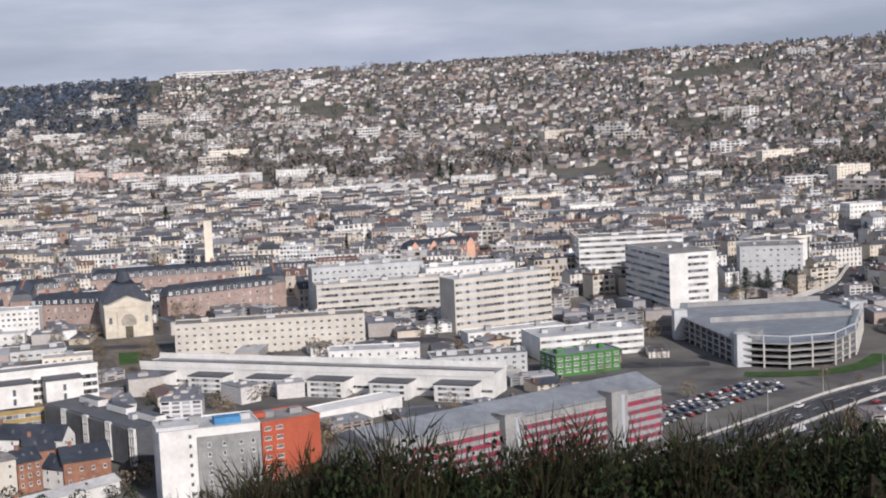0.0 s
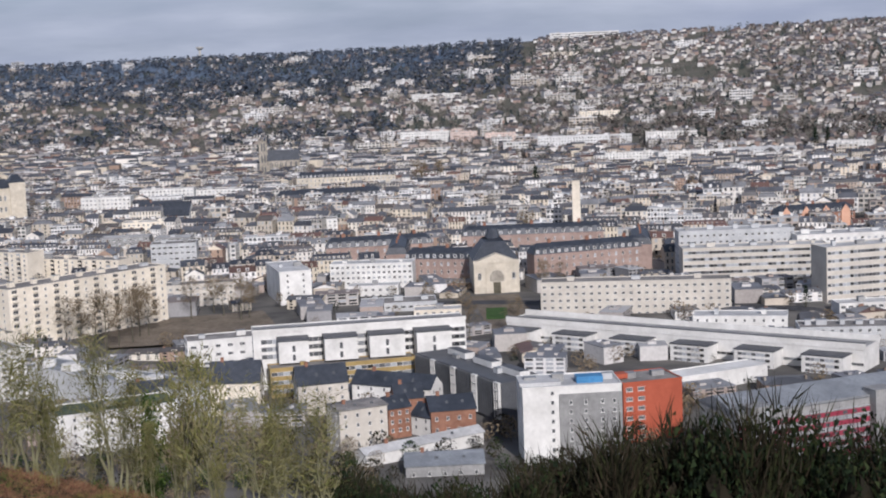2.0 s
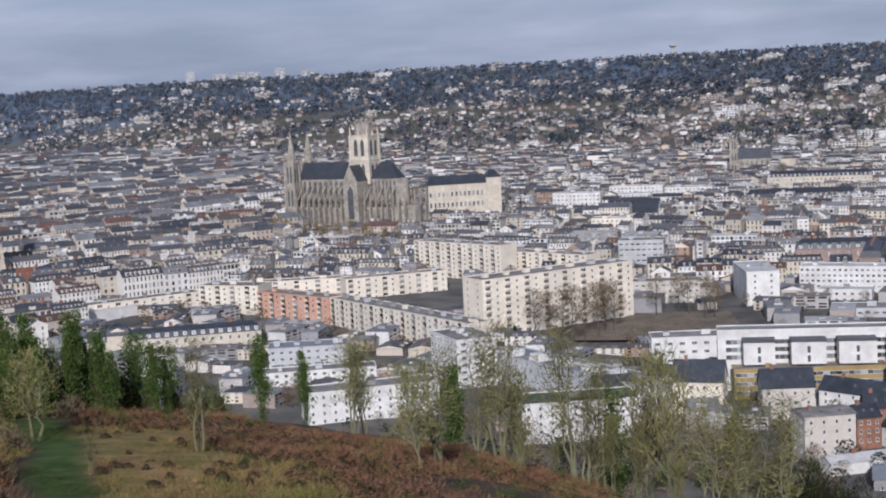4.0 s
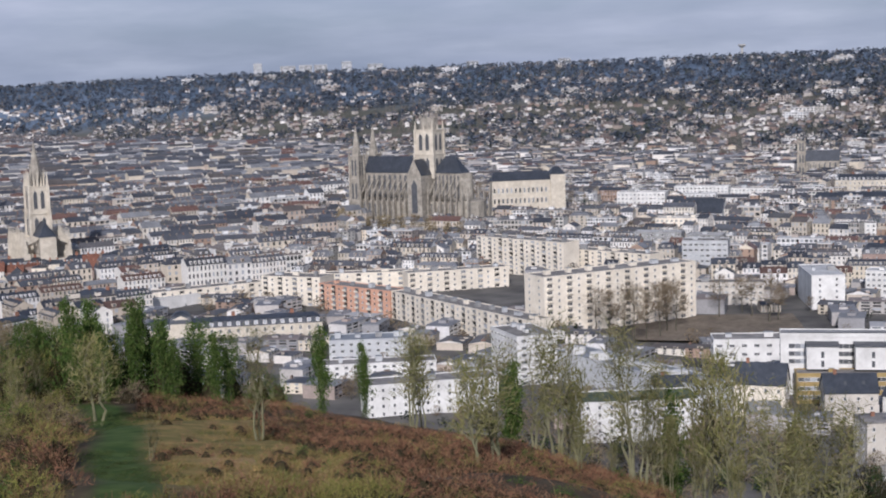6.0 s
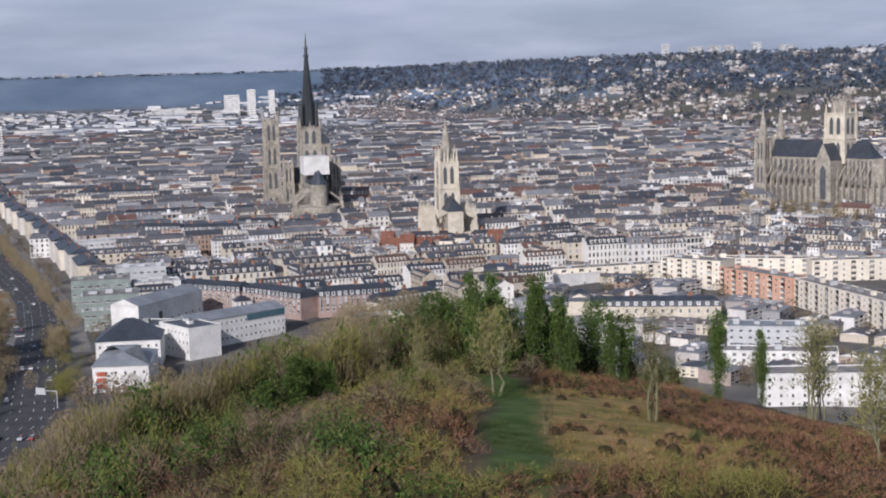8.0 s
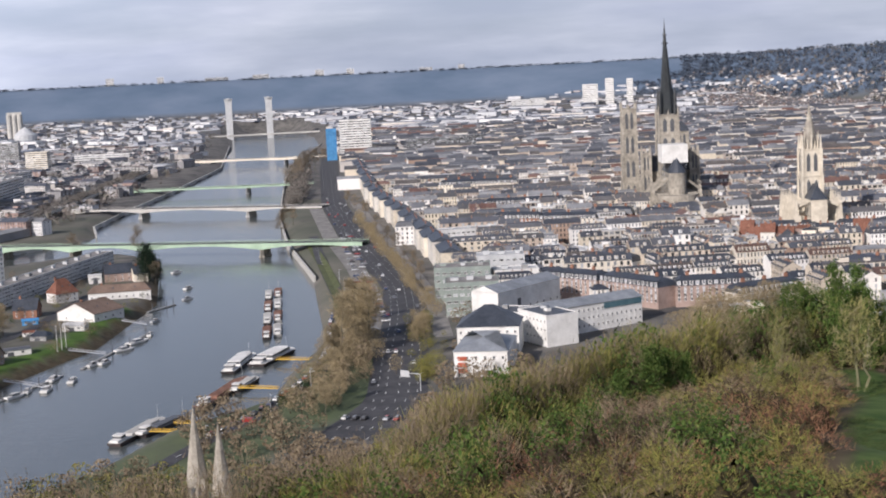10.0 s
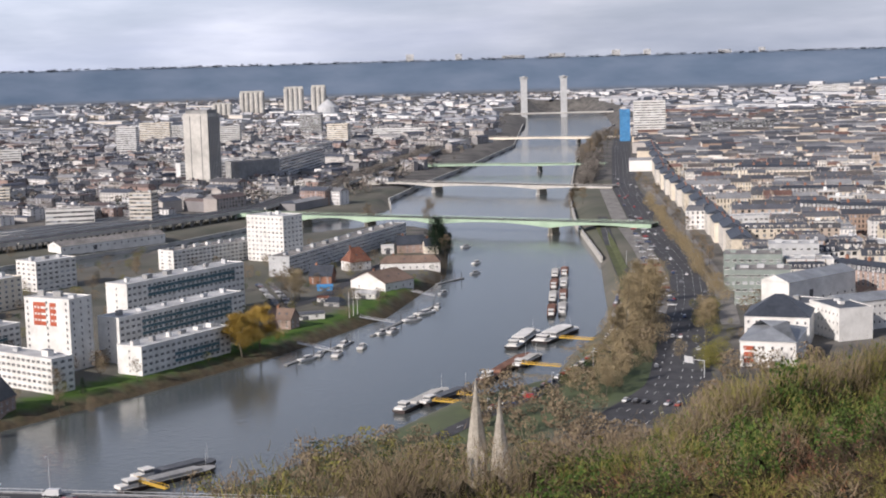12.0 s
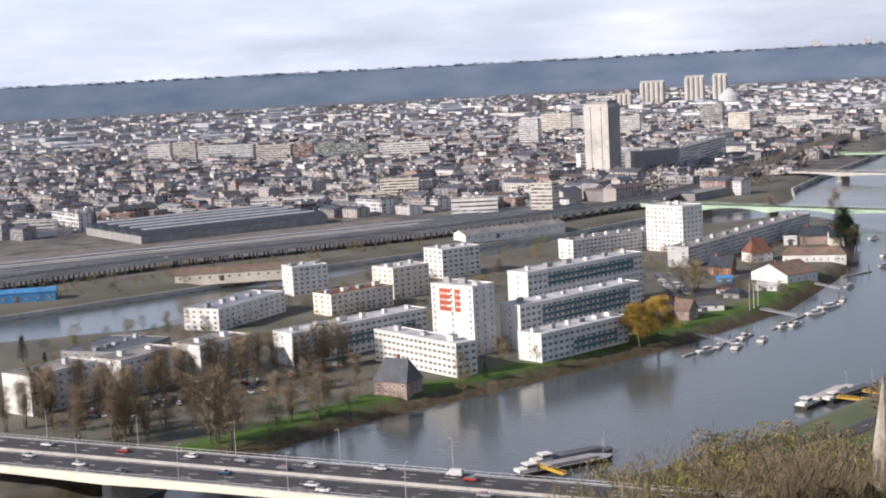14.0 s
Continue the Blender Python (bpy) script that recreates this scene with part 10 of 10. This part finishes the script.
scrub("hillside_thicket", "olive twiggy thicket along the brow", fine_t, np.concatenate([wall_spots(-84, -50, 200, -4, 20, 7.0, (-0.12, 1)), wall_spots(-62, -46, 110, -4, 8, 12.0), wall_spots(-85, -72, 90, -2, 16, 6.0)]), (SHADEHEART, OLIVE, MOSSY), "thicket")
scrub("hillside_thicket", "green and brown thicket below the brow, darkened for shade", mixed_t, wall_spots(-16, 24, 200, -6, 26, 14), (SHADEWOOD, SHADETWIGS, SHADELEAF), "thicket")
scrub("hillside_thicket", "evergreen thicket below the brow, darkened for shade", leafy_t, wall_spots(-16, 24, 220, -8, 26, 13), (SHADEWOOD, SHADELEAF, SHADELEAF), "thicket")
scrub("hillside_thicket", "green ivy thicket along the brow", leafy_t, np.concatenate([wall_spots(-72, -50, 50, -3, 20, 6, (0.05, 1)), wall_spots(-60, -39, 70, -5, 6, 11, (0.0, 1))]), (SHADEHEART, DARKIVY, IVY), "thicket")


def slope_spots(lo_b, hi_b, n, lo_d, height, wide, patch=(-2, 2), seed=2.0, hi_d=None):
    """Places for bushes on the near slope, off the path, none taller than the sight line over the brow."""
    b = vr.uniform(lo_b, hi_b, n)
    brow = np.interp(b, BROW_B, BROW_D)
    d = lo_d + ((brow + 4 if hi_d is None else hi_d) - lo_d) * np.sqrt(vr.random(n))
    x, y = d * np.sin(np.radians(b)), d * np.cos(np.radians(b))
    z = land(x, y)
    f_ = field(x, y, 0.055, seed)
    h = height * (0.85 + 0.8 * field(x, y, 0.11, 5.0)) * vr.uniform(0.7, 1.25, n)
    w = wide * vr.uniform(0.7, 1.35, n)
    away = strip_distance(x, y, PATH)
    front = (d < 66) & (away < 5)
    ok_ = (f_ > patch[0]) & (f_ < patch[1]) & ((away > 1.7 + w * 0.5) | front)
    ok_ &= (edge_distance(x, y, CLEARING) < -w * 0.4) | (vr.random(n) < 0.12)
    cap = np.where(front, -14.9, np.where((b > -47.5) & (b < -38) & (d < 76), -14.7, np.interp(b, TOP_B, TOP_E) - 0.2))
    h = np.minimum(h, 130 + d * np.tan(np.radians(cap)) - z)
    ok_ &= h > 0.35
    w = np.minimum(w, h * 2.2)
    return np.stack([x, y, z - 0.15, vr.uniform(0, 6.28, n), w, w, h], 1)[ok_]


low_t = [bush_template(k + 30, 90, 26, 0.24, 0.011, 0.03, 0.7) for k in range(4)]
scrub("bramble_scrub", "russet bramble scrub over the near slope", low_t, np.concatenate([slope_spots(-44, -23, 1800, 60, 1.3, 1.7), slope_spots(-76, -44, 420, 50, 2.0, 2.6, (-2, 0.0)), slope_spots(-62, -26, 260, 55, 1.6, 2.0, hi_d=74)]), (SHADEHEART, BRAMBLE, BRAMBLE))
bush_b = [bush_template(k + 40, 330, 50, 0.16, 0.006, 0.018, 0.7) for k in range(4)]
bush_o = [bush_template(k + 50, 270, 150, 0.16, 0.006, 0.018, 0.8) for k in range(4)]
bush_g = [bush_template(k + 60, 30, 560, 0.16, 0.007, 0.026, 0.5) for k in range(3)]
scrub("brown_bushes", "rounded brown leafless bushes on the near slope", bush_b, slope_spots(-76, -44, 420, 48, 2.7, 3.0, (-2, 0.12)), (SHADEHEART, BARE, BRAMBLE), "bushes")
scrub("olive_bushes", "olive-green twiggy bushes on the near slope", bush_o, np.concatenate([slope_spots(-76, -44, 420, 47, 2.9, 3.0, (-0.12, 2)), slope_spots(-44, -23, 90, 60, 1.6, 2.0), slope_spots(-64, -34, 160, 55, 2.0, 2.2, hi_d=72)]), (SHADEHEART, OLIVE, OLIVE), "bushes")
scrub("ivy_bushes", "dark green leafy bushes on the near slope", bush_g, np.concatenate([slope_spots(-72, -45, 190, 52, 4.2, 3.2, (0.0, 2), 8.0), slope_spots(-44, -23, 26, 70, 1.8, 1.8)]), (SHADEHEART, DARKIVY, IVY), "bushes")
def mass(b_d_h_w):
    b, d, h, w = np.array(b_d_h_w).T
    x, y = d * np.sin(np.radians(b)), d * np.cos(np.radians(b))
    return np.stack([x, y, land(x, y) - 0.2, vr.uniform(0, 6.28, len(b)), w, w, h], 1)


scrub("brown_bushes", "tall purple-brown bushes beside the path", bush_b, mass([(-47.6, 78, 3.4, 3.6), (-48.4, 84, 3.6, 4.0), (-47.2, 88, 3.2, 3.2), (-49.6, 80, 3.2, 3.8), (-46.9, 72, 2.6, 3.0), (-50.4, 88, 3.2, 4.0), (-47.6, 96, 3.0, 3.4)]), (SHADEHEART, BRAMBLE, BRAMBLE), "bushes")
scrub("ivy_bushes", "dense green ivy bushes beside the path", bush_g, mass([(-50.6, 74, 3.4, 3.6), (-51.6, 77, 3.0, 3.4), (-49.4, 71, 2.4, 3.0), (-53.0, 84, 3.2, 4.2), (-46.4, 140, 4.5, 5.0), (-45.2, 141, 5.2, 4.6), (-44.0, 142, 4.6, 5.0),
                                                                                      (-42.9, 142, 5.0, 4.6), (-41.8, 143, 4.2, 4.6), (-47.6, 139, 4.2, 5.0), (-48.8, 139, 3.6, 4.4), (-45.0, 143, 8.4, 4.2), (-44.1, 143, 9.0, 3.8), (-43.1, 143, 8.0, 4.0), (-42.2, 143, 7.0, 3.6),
        (-41.2, 142, 5.6, 4.0), (-40.3, 141, 5.2, 3.8), (-39.3, 140, 4.8, 4.0), (-38.6, 140, 4.2, 3.4), (-53.6, 125, 7.0, 5.0), (-53.0, 127, 6.0, 4.4), (-57.5, 112, 4.5, 4.2)]), (SHADEHEART, DARKIVY, IVY), "bushes")
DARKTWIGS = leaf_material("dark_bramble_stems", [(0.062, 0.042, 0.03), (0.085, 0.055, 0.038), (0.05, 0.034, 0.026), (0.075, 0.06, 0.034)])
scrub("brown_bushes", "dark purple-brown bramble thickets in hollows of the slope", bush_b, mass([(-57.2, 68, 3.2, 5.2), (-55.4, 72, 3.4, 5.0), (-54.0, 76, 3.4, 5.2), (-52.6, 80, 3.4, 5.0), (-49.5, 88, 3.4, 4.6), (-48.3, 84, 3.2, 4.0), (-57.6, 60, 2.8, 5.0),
    (-50.3, 100, 3.6, 5.0), (-55.8, 62, 2.8, 4.6), (-66.0, 60, 3.0, 5.0), (-64.0, 64, 2.8, 5.0), (-54.6, 84, 3.4, 4.8), (-62.4, 62, 2.8, 4.6), (-52.0, 92, 3.4, 4.8), (-68.0, 66, 2.8, 4.6)]), (SHADEHEART, DARKTWIGS, BRAMBLE), "bushes")
scrub("ivy_bushes", "tall rounded ivy-green bushes on the slope", bush_g, mass([(-54.3, 116, 5.4, 4.8), (-51.8, 70, 4.2, 4.6), (-50.9, 74, 4.2, 4.2), (-60.3, 76, 4.4, 4.4), (-61.8, 78, 4.6, 4.8), (-57.4, 74, 4.2, 4.4), (-67.2, 66, 3.8, 4.4), (-60.9, 84, 4.8, 4.2)]), (SHADEHEART, DARKIVY, IVY), "bushes")
scrub("olive_bushes", "tall yellow-green twiggy willows on the slope", fine_t, mass([(-59.6, 86, 5.2, 4.0), (-58.6, 90, 5.0, 4.0), (-60.7, 72, 4.4, 4.0), (-57.2, 100, 4.8, 4.4), (-48.4, 108, 4.8, 4.4), (-55.2, 56, 2.8, 4.0), (-53.0, 56, 2.8, 4.0), (-50.8, 57, 2.6, 3.6), (-63.4, 80, 4.8, 4.4), (-65.4, 74, 4.4, 4.2)]), (SHADEHEART, OLIVE, MOSSY), "bushes")
grass_t = [tuft_template(k + 20, 60, 0.6, 0.4) for k in range(2)]
b_ = vr.uniform(-49, -24, 1500)
d_ = vr.uniform(54, 128, 1500)
xx, yy = d_ * np.sin(np.radians(b_)), d_ * np.cos(np.radians(b_))
ok = (strip_distance(xx, yy, PATH) > 2.2) & ((edge_distance(xx, yy, CLEARING) > -3) | (field(xx, yy, 0.08, 11.0) > 0.05))
xx, yy = xx[ok], yy[ok]
scrub("dry_grass", "tufts of dry yellow grass on the slope", grass_t, np.stack([xx, yy, land(xx, yy) - 0.1, vr.uniform(0, 6, len(xx)), vr.uniform(0.9, 1.8, len(xx)), vr.uniform(0.9, 1.8, len(xx)), vr.uniform(0.4, 0.9, len(xx))], 1), (DRYGRASS,), "grass")
b_ = vr.uniform(-49, -41, 1500)
d_ = vr.uniform(56, 136, 1500)
xx, yy = d_ * np.sin(np.radians(b_)), d_ * np.cos(np.radians(b_))
ok = strip_distance(xx, yy, PATH) < 2.3
xx, yy = xx[ok], yy[ok]
scrub("path_grass", "short green grass on the path", grass_t, np.stack([xx, yy, land(xx, yy) - 0.05, vr.uniform(0, 6, len(xx)), vr.uniform(0.6, 1.2, len(xx)), vr.uniform(0.6, 1.2, len(xx)), vr.uniform(0.1, 0.22, len(xx))], 1), (GRASSBLADES,), "grass")


# ---------------- woods and far trees ----------------
def crown_template(seed, leaves, size, tall=1.0, cone=False):
    """A far tree 1 m wide: a stem and a crown of separate clumps with gaps."""
    r = random.Random(seed)
    s = Solid()
    s.face([(-0.03, 0, -0.1), (0.03, 0, -0.1), (0, 0, 0.6)], 0)
    s.face([(0, -0.03, -0.1), (0, 0.03, -0.1), (0, 0, 0.6)], 0)
    for _ in range(leaves):
        h = r.uniform(0.22, 1.0)
        rad = 0.5 * (math.sqrt(max(0.02, 1 - ((h - 0.6) / 0.42) ** 2)) if not cone else (1.05 - h) * 0.9) * r.random() ** 0.45
        a = r.uniform(0, 6.283)
        p = Vector((math.cos(a) * rad, math.sin(a) * rad, h * tall))
        g = Vector((r.gauss(0, 1), r.gauss(0, 1), r.gauss(0.5, 1))).normalized()
        u = g.orthogonal().normalized() * size * r.uniform(0.6, 1.3)
        v = g.cross(u) * r.uniform(0.8, 1.2)
        s.face([p - u, p - v, p + u * 0.8 + v * 0.8], 1)
    f = np.array([q if len(q) == 4 else q + (q[-1],) for q in s.f])
    return np.array(s.v), f, np.array(s.m)


# greyed twig colour with some distance haze mixed in
HAZEBARE = leaf_material("hazed_garden_trees", [(0.20, 0.178, 0.16), (0.245, 0.215, 0.19), (0.16, 0.145, 0.132), (0.17, 0.165, 0.142)])
# evergreens lifted in tone, with the softening of haze put into the colour
HAZEGREEN = leaf_material("hazed_evergreens", [(0.06, 0.078, 0.074), (0.072, 0.09, 0.082), (0.05, 0.066, 0.066)])
far_bare = [crown_template(k, 18, 0.15) for k in range(3)]
far_dark = [crown_template(k + 4, 18, 0.17, 1.0, k == 1) for k in range(3)]
# ridge crowns carry the blue of distance haze in their colour
FARHAZEWOODS = leaf_material("hazed_ridge_woods", [(0.10, 0.12, 0.155), (0.115, 0.137, 0.17)])
wood_t = [crown_template(k + 14, 12, 0.24) for k in range(3)]


def tree_spots(x, y, lo, hi, fat=(0.7, 1.1)):
    n_ = len(x)
    h = vr.uniform(lo, hi, n_)
    w = h * vr.uniform(*fat, n_)
    return np.stack([x, y, land(x, y) - 0.3, vr.uniform(0, 6.28, n_), w, w, h], 1)


def hill_trees(n_, lo_b, hi_b, lo_u, hi_u, clump=-1.0):
    b = vr.uniform(lo_b, hi_b, n_)
    u = vr.uniform(lo_u, hi_u, n_)
    foot, far = np.interp(b, RIDGE_B, FOOT_D), np.interp(b, RIDGE_B, RIDGE_D)
    d = foot + (far - foot) * u
    x, y = d * np.sin(np.radians(b)), d * np.cos(np.radians(b))
    ok_ = np.array([noise.noise(Vector((p * 0.005, q * 0.005, 4.0))) for p, q in zip(x, y)]) > clump
    return x[ok_], y[ok_]


def town_trees(n_):
    x, y = vr.uniform(-3000, 700, n_), vr.uniform(-900, 2000, n_)
    d = np.hypot(x, y)
    ok_ = in_view(x, y) & buildable(x, y, 1.0) & (d > 560) & (d < 3000)
    ok_ &= np.array([noise.noise(Vector((p * 0.004, q * 0.004, 8.0))) for p, q in zip(x, y)]) > np.where(bearing(x, y) > -37, -0.12, 0.05)
    return x[ok_], y[ok_]


mid_bare = [crown_template(k + 30, 150, 0.06) for k in range(3)]
scrub("hillside_trees", "bare brown trees between the hillside houses", far_bare, tree_spots(*hill_trees(8500, -50, 23, -0.04, 1.0, -0.3), 5, 11), (WOOD, HAZEBARE), "trees")
scrub("hillside_trees", "dark evergreen trees between the hillside houses", far_dark, tree_spots(*hill_trees(6400, -46, 23, -0.04, 1.03, -0.06), 6, 13, (0.45, 0.8)), (WOOD, HAZEGREEN), "trees")
scrub("belt_trees", "belt of tall bare trees at the foot of the hill", far_bare, tree_spots(*hill_trees(620, -9, 21, 0.09, 0.2, -0.05), 9, 14, (0.9, 1.5)), (WOOD, HAZEBARE), "trees")
scrub("town_trees", "bare winter trees among the town roofs", mid_bare, tree_spots(*town_trees(9500), 6, 12), (WOOD, HAZEBARE), "trees")
scrub("town_trees", "dark evergreens among the town roofs", [crown_template(k + 70, 90, 0.08, 1.0, k == 0) for k in range(2)], tree_spots(*town_trees(520), 7, 14, (0.6, 1.0)), (WOOD, HAZEGREEN), "trees")
scrub("far_woods", "dark winter woods along the ridge, tinted with haze", wood_t, tree_spots(*hill_trees(6800, -52, -8, 0.42, 1.02), 6, 11, (0.9, 1.8)), (WOOD, HAZEWOODS), "woods")
scrub("far_woods", "dark winter woods on the lower slope, tinted with haze", wood_t, tree_spots(*hill_trees(4600, -54, -13, 0.06, 0.62, -0.05), 6, 11, (0.9, 1.8)), (WOOD, HAZEWOODS), "woods")
scrub("far_woods", "blue-grey winter woods along the far ridge, tinted with haze", wood_t, tree_spots(*hill_trees(900, -107, -46, 0.97, 1.01), 3, 6, (2.0, 4.0)), (WOOD, FARHAZEWOODS), "woods")


def yard_trees(n_, lo_b, hi_b, lo_d, hi_d):
    b, d = vr.uniform(lo_b, hi_b, n_), vr.uniform(lo_d, hi_d, n_)
    x, y = d * np.sin(np.radians(b)), d * np.cos(np.radians(b))
    ok_ = is_clear(x, y, 1.0) & (wet(x, y) < -8)
    return x[ok_], y[ok_]


scrub("yard_trees", "bare trees and shrubs between the near buildings", mid_bare, tree_spots(*yard_trees(620, -42, 21, 440, 860), 4, 9), (WOOD, BARE), "trees")
scrub("bank_trees", "bare buff trees along the river road", mid_bare, tree_spots(*yard_trees(330, -72, -58, 420, 760), 5, 11), (WOOD, BARE), "trees")
scrub("yard_trees", "dark shrubs between the near buildings", [crown_template(k + 40, 80, 0.07) for k in range(2)], tree_spots(*yard_trees(200, -42, 21, 470, 860), 2, 5, (0.9, 1.6)), (WOOD, EVERGREEN), "shrubs")
def along(line, n_, spread):
    """Places strewn along a line."""
    pts_ = np.array(line, float)
    seg = np.hypot(*np.diff(pts_, axis=0).T)
    k_ = vr.choice(len(seg), n_, p=seg / seg.sum())
    u_ = vr.random(n_)[:, None]
    got = pts_[k_] * (1 - u_) + pts_[k_ + 1] * u_ + vr.normal(0, spread, (n_, 2))
    return got[:, 0], got[:, 1]


twiggy = [crown_template(k + 60, 620, 0.026) for k in range(3)]
scrub("island_trees", "bare trees and hedges on the island", twiggy, tree_spots(*yard_trees(620, -104, -72, 520, 1060), 3, 9), (WOOD, BARE), "trees")
scrub("island_hedges", "dark hedges and evergreens in the island gardens", twiggy, tree_spots(*yard_trees(260, -104, -72, 520, 1060), 2, 5, (0.9, 1.5)), (WOOD, DARKIVY), "hedges")
scrub("island_hedges", "olive shrubs on the island lawns", twiggy, tree_spots(*yard_trees(240, -104, -72, 520, 1060), 2, 6, (0.8, 1.3)), (WOOD, OLIVE), "shrubs")

scrub("bank_trees", "dense buff thicket of bare trees between the quay lane and the road", twiggy, tree_spots(*along([(-500, 214), (-560, 252), (-600, 276), (-640, 296)], 110, 6.0), 5, 11, (0.75, 1.0)), (WOOD, BUFF), "trees")
scrub("bank_trees", "tall rounded clump of bare buff trees", twiggy, tree_spots(*along([(-612, 284), (-634, 296)], 13, 3.5), 18, 27, (0.42, 0.58)), (WOOD, BUFF), "trees")
scrub("bank_hedge", "olive-brown hedge between the road and the quayside buildings", twiggy, tree_spots(*along([(-512, 268), (-560, 296), (-648, 338)], 70, 3.5), 3, 6, (0.9, 1.4)), (WOOD, OLIVE), "hedge")
scrub("bank_hedge", "low green hedge beside the quay lane", twiggy, tree_spots(*along([(-500, 192), (-545, 230), (-590, 262)], 60, 1.6), 2, 3.4, (0.9, 1.4)), (WOOD, DARKIVY), "hedge")
scrub("street_trees", "row of small brown street trees before the quayside flats", twiggy, tree_spots(*along([(-650, 348), (-778, 398), (-944, 462), (-1140, 540)], 90, 1.8), 7, 11, (0.6, 0.8)), (WOOD, BUFF), "trees")
scrub("bank_trees", "tall bare trees between the brow and the old town", twiggy, tree_spots(*along([(-480, 388), (-515, 410), (-540, 452), (-545, 490)], 60, 7.0), 8, 15, (0.6, 0.9)), (WOOD, BUFF), "trees")
scrub("bank_trees", "ivy-clad trees between the brow and the old town", twiggy, tree_spots(*along([(-470, 392), (-520, 440), (-535, 500)], 34, 8.0), 6, 13, (0.5, 0.8)), (WOOD, IVY), "trees")
RB_T = [(-1330, 560), (-1500, 640), (-1772, 752), (-2000, 860), (-2240, 980)]
tx, ty = [], []
for (ax, ay), (bx, by) in zip(RB_T, RB_T[1:]):
    for k in range(70):
        u_ = vr.random()
        tx.append(ax + (bx - ax) * u_ + vr.normal(0, 5))
        ty.append(ay + (by - ay) * u_ + vr.normal(0, 5))
scrub("bank_trees", "dense row of grey-brown trees along the far quay", mid_bare, tree_spots(np.array(tx), np.array(ty), 9, 14), (WOOD, HAZEBARE), "trees")
tx = vr.uniform(-2000, -1330, 240)
ty = np.interp(-tx, (1330, 2000), (330, 660)) - 46 + vr.normal(0, 6, 240)
scrub("bank_trees", "row of grey-brown trees before the council offices", mid_bare, tree_spots(tx, ty, 8, 12), (WOOD, HAZEBARE), "trees")


def plain_trees(n_):
    b, d = vr.uniform(-107, -66, n_), vr.uniform(1350, 4200, n_)
    x, y = d * np.sin(np.radians(b)), d * np.cos(np.radians(b))
    ok_ = (wet(x, y) < -30) & is_clear(x, y, 2) & (edge_distance(x, y, ISLAND) < -10) & (field(x, y, 0.004, 3.0) > -0.1)
    return x[ok_], y[ok_]


scrub("plain_trees", "bare brown trees among the blocks of the plain", far_bare, tree_spots(*plain_trees(4500), 6, 13, (0.9, 1.6)), (WOOD, HAZEBARE), "trees")


def foot_trees(n_, lo_b, hi_b, lo_d, hi_d):
    b, d = vr.uniform(lo_b, hi_b, n_), vr.uniform(lo_d, hi_d, n_)
    x, y = d * np.sin(np.radians(b)), d * np.cos(np.radians(b))
    ok_ = is_clear(x, y, 2.0) & (wet(x, y) < -6) & (field(x, y, 0.02, 6.0) > -0.2)
    return x[ok_], y[ok_]


scrub("slope_scrub", "olive and buff scrub down the steep side of the hill", mixed_t, tree_spots(*foot_trees(520, -62, -14, 165, 400), 4, 9, (0.8, 1.3)), (SHADEHEART, BARE, OLIVE), "scrub")
scrub("slope_scrub", "green leafy scrub down the steep side of the hill", leafy_t, tree_spots(*foot_trees(240, -62, -14, 165, 410), 3, 8, (0.8, 1.3)), (SHADEHEART, DARKIVY, IVY), "scrub")
scrub("slope_scrub", "buff bare trees at the foot of the hill", twiggy, tree_spots(*foot_trees(420, -64, -14, 360, 560), 5, 11, (0.7, 1.1)), (WOOD, BARE), "scrub")
scrub("slope_scrub", "mossy green shrubs at the foot of the hill", twiggy, tree_spots(*foot_trees(260, -64, -14, 360, 560), 3, 7, (0.8, 1.3)), (WOOD, OLIVE), "scrub")
scrub("yard_shrubs", "brown shrubs round the ring road and the car park", twiggy, tree_spots(*foot_trees(240, 1, 21, 430, 640), 2, 6, (0.9, 1.4)), (WOOD, BARE), "shrubs")
scrub("foot_scrub", "dark shrubs and brambles at the foot of the hill", mid_bare, tree_spots(*foot_trees(330, -30, 21, 360, 475), 3, 8, (0.8, 1.3)), (WOOD, SHADETWIGS), "scrub")
scrub("foot_scrub", "green shrubs at the foot of the hill", mid_bare, tree_spots(*foot_trees(200, -30, 21, 360, 475), 3, 7, (0.8, 1.3)), (WOOD, DARKIVY), "scrub")
scrub("bank_scrub", "olive and brown scrub on the lower slope", mixed_t, tree_spots(*foot_trees(200, -82, -56, 130, 300), 3, 7, (0.7, 1.2)), (SHADEHEART, BARE, OLIVE), "scrub")
scrub("bank_scrub", "brown scrub between the hill and the river", mid_bare, tree_spots(*foot_trees(420, -83, -58, 290, 480), 4, 9, (0.8, 1.3)), (WOOD, BARE), "scrub")
scrub("bank_scrub", "olive scrub between the hill and the river", mid_bare, tree_spots(*foot_trees(320, -83, -58, 290, 480), 3, 8, (0.8, 1.3)), (WOOD, OLIVE), "scrub")
scrub("bank_scrub", "dark green scrub between the hill and the river", mid_bare, tree_spots(*foot_trees(200, -83, -58, 290, 470), 3, 7, (0.8, 1.3)), (WOOD, DARKIVY), "scrub")
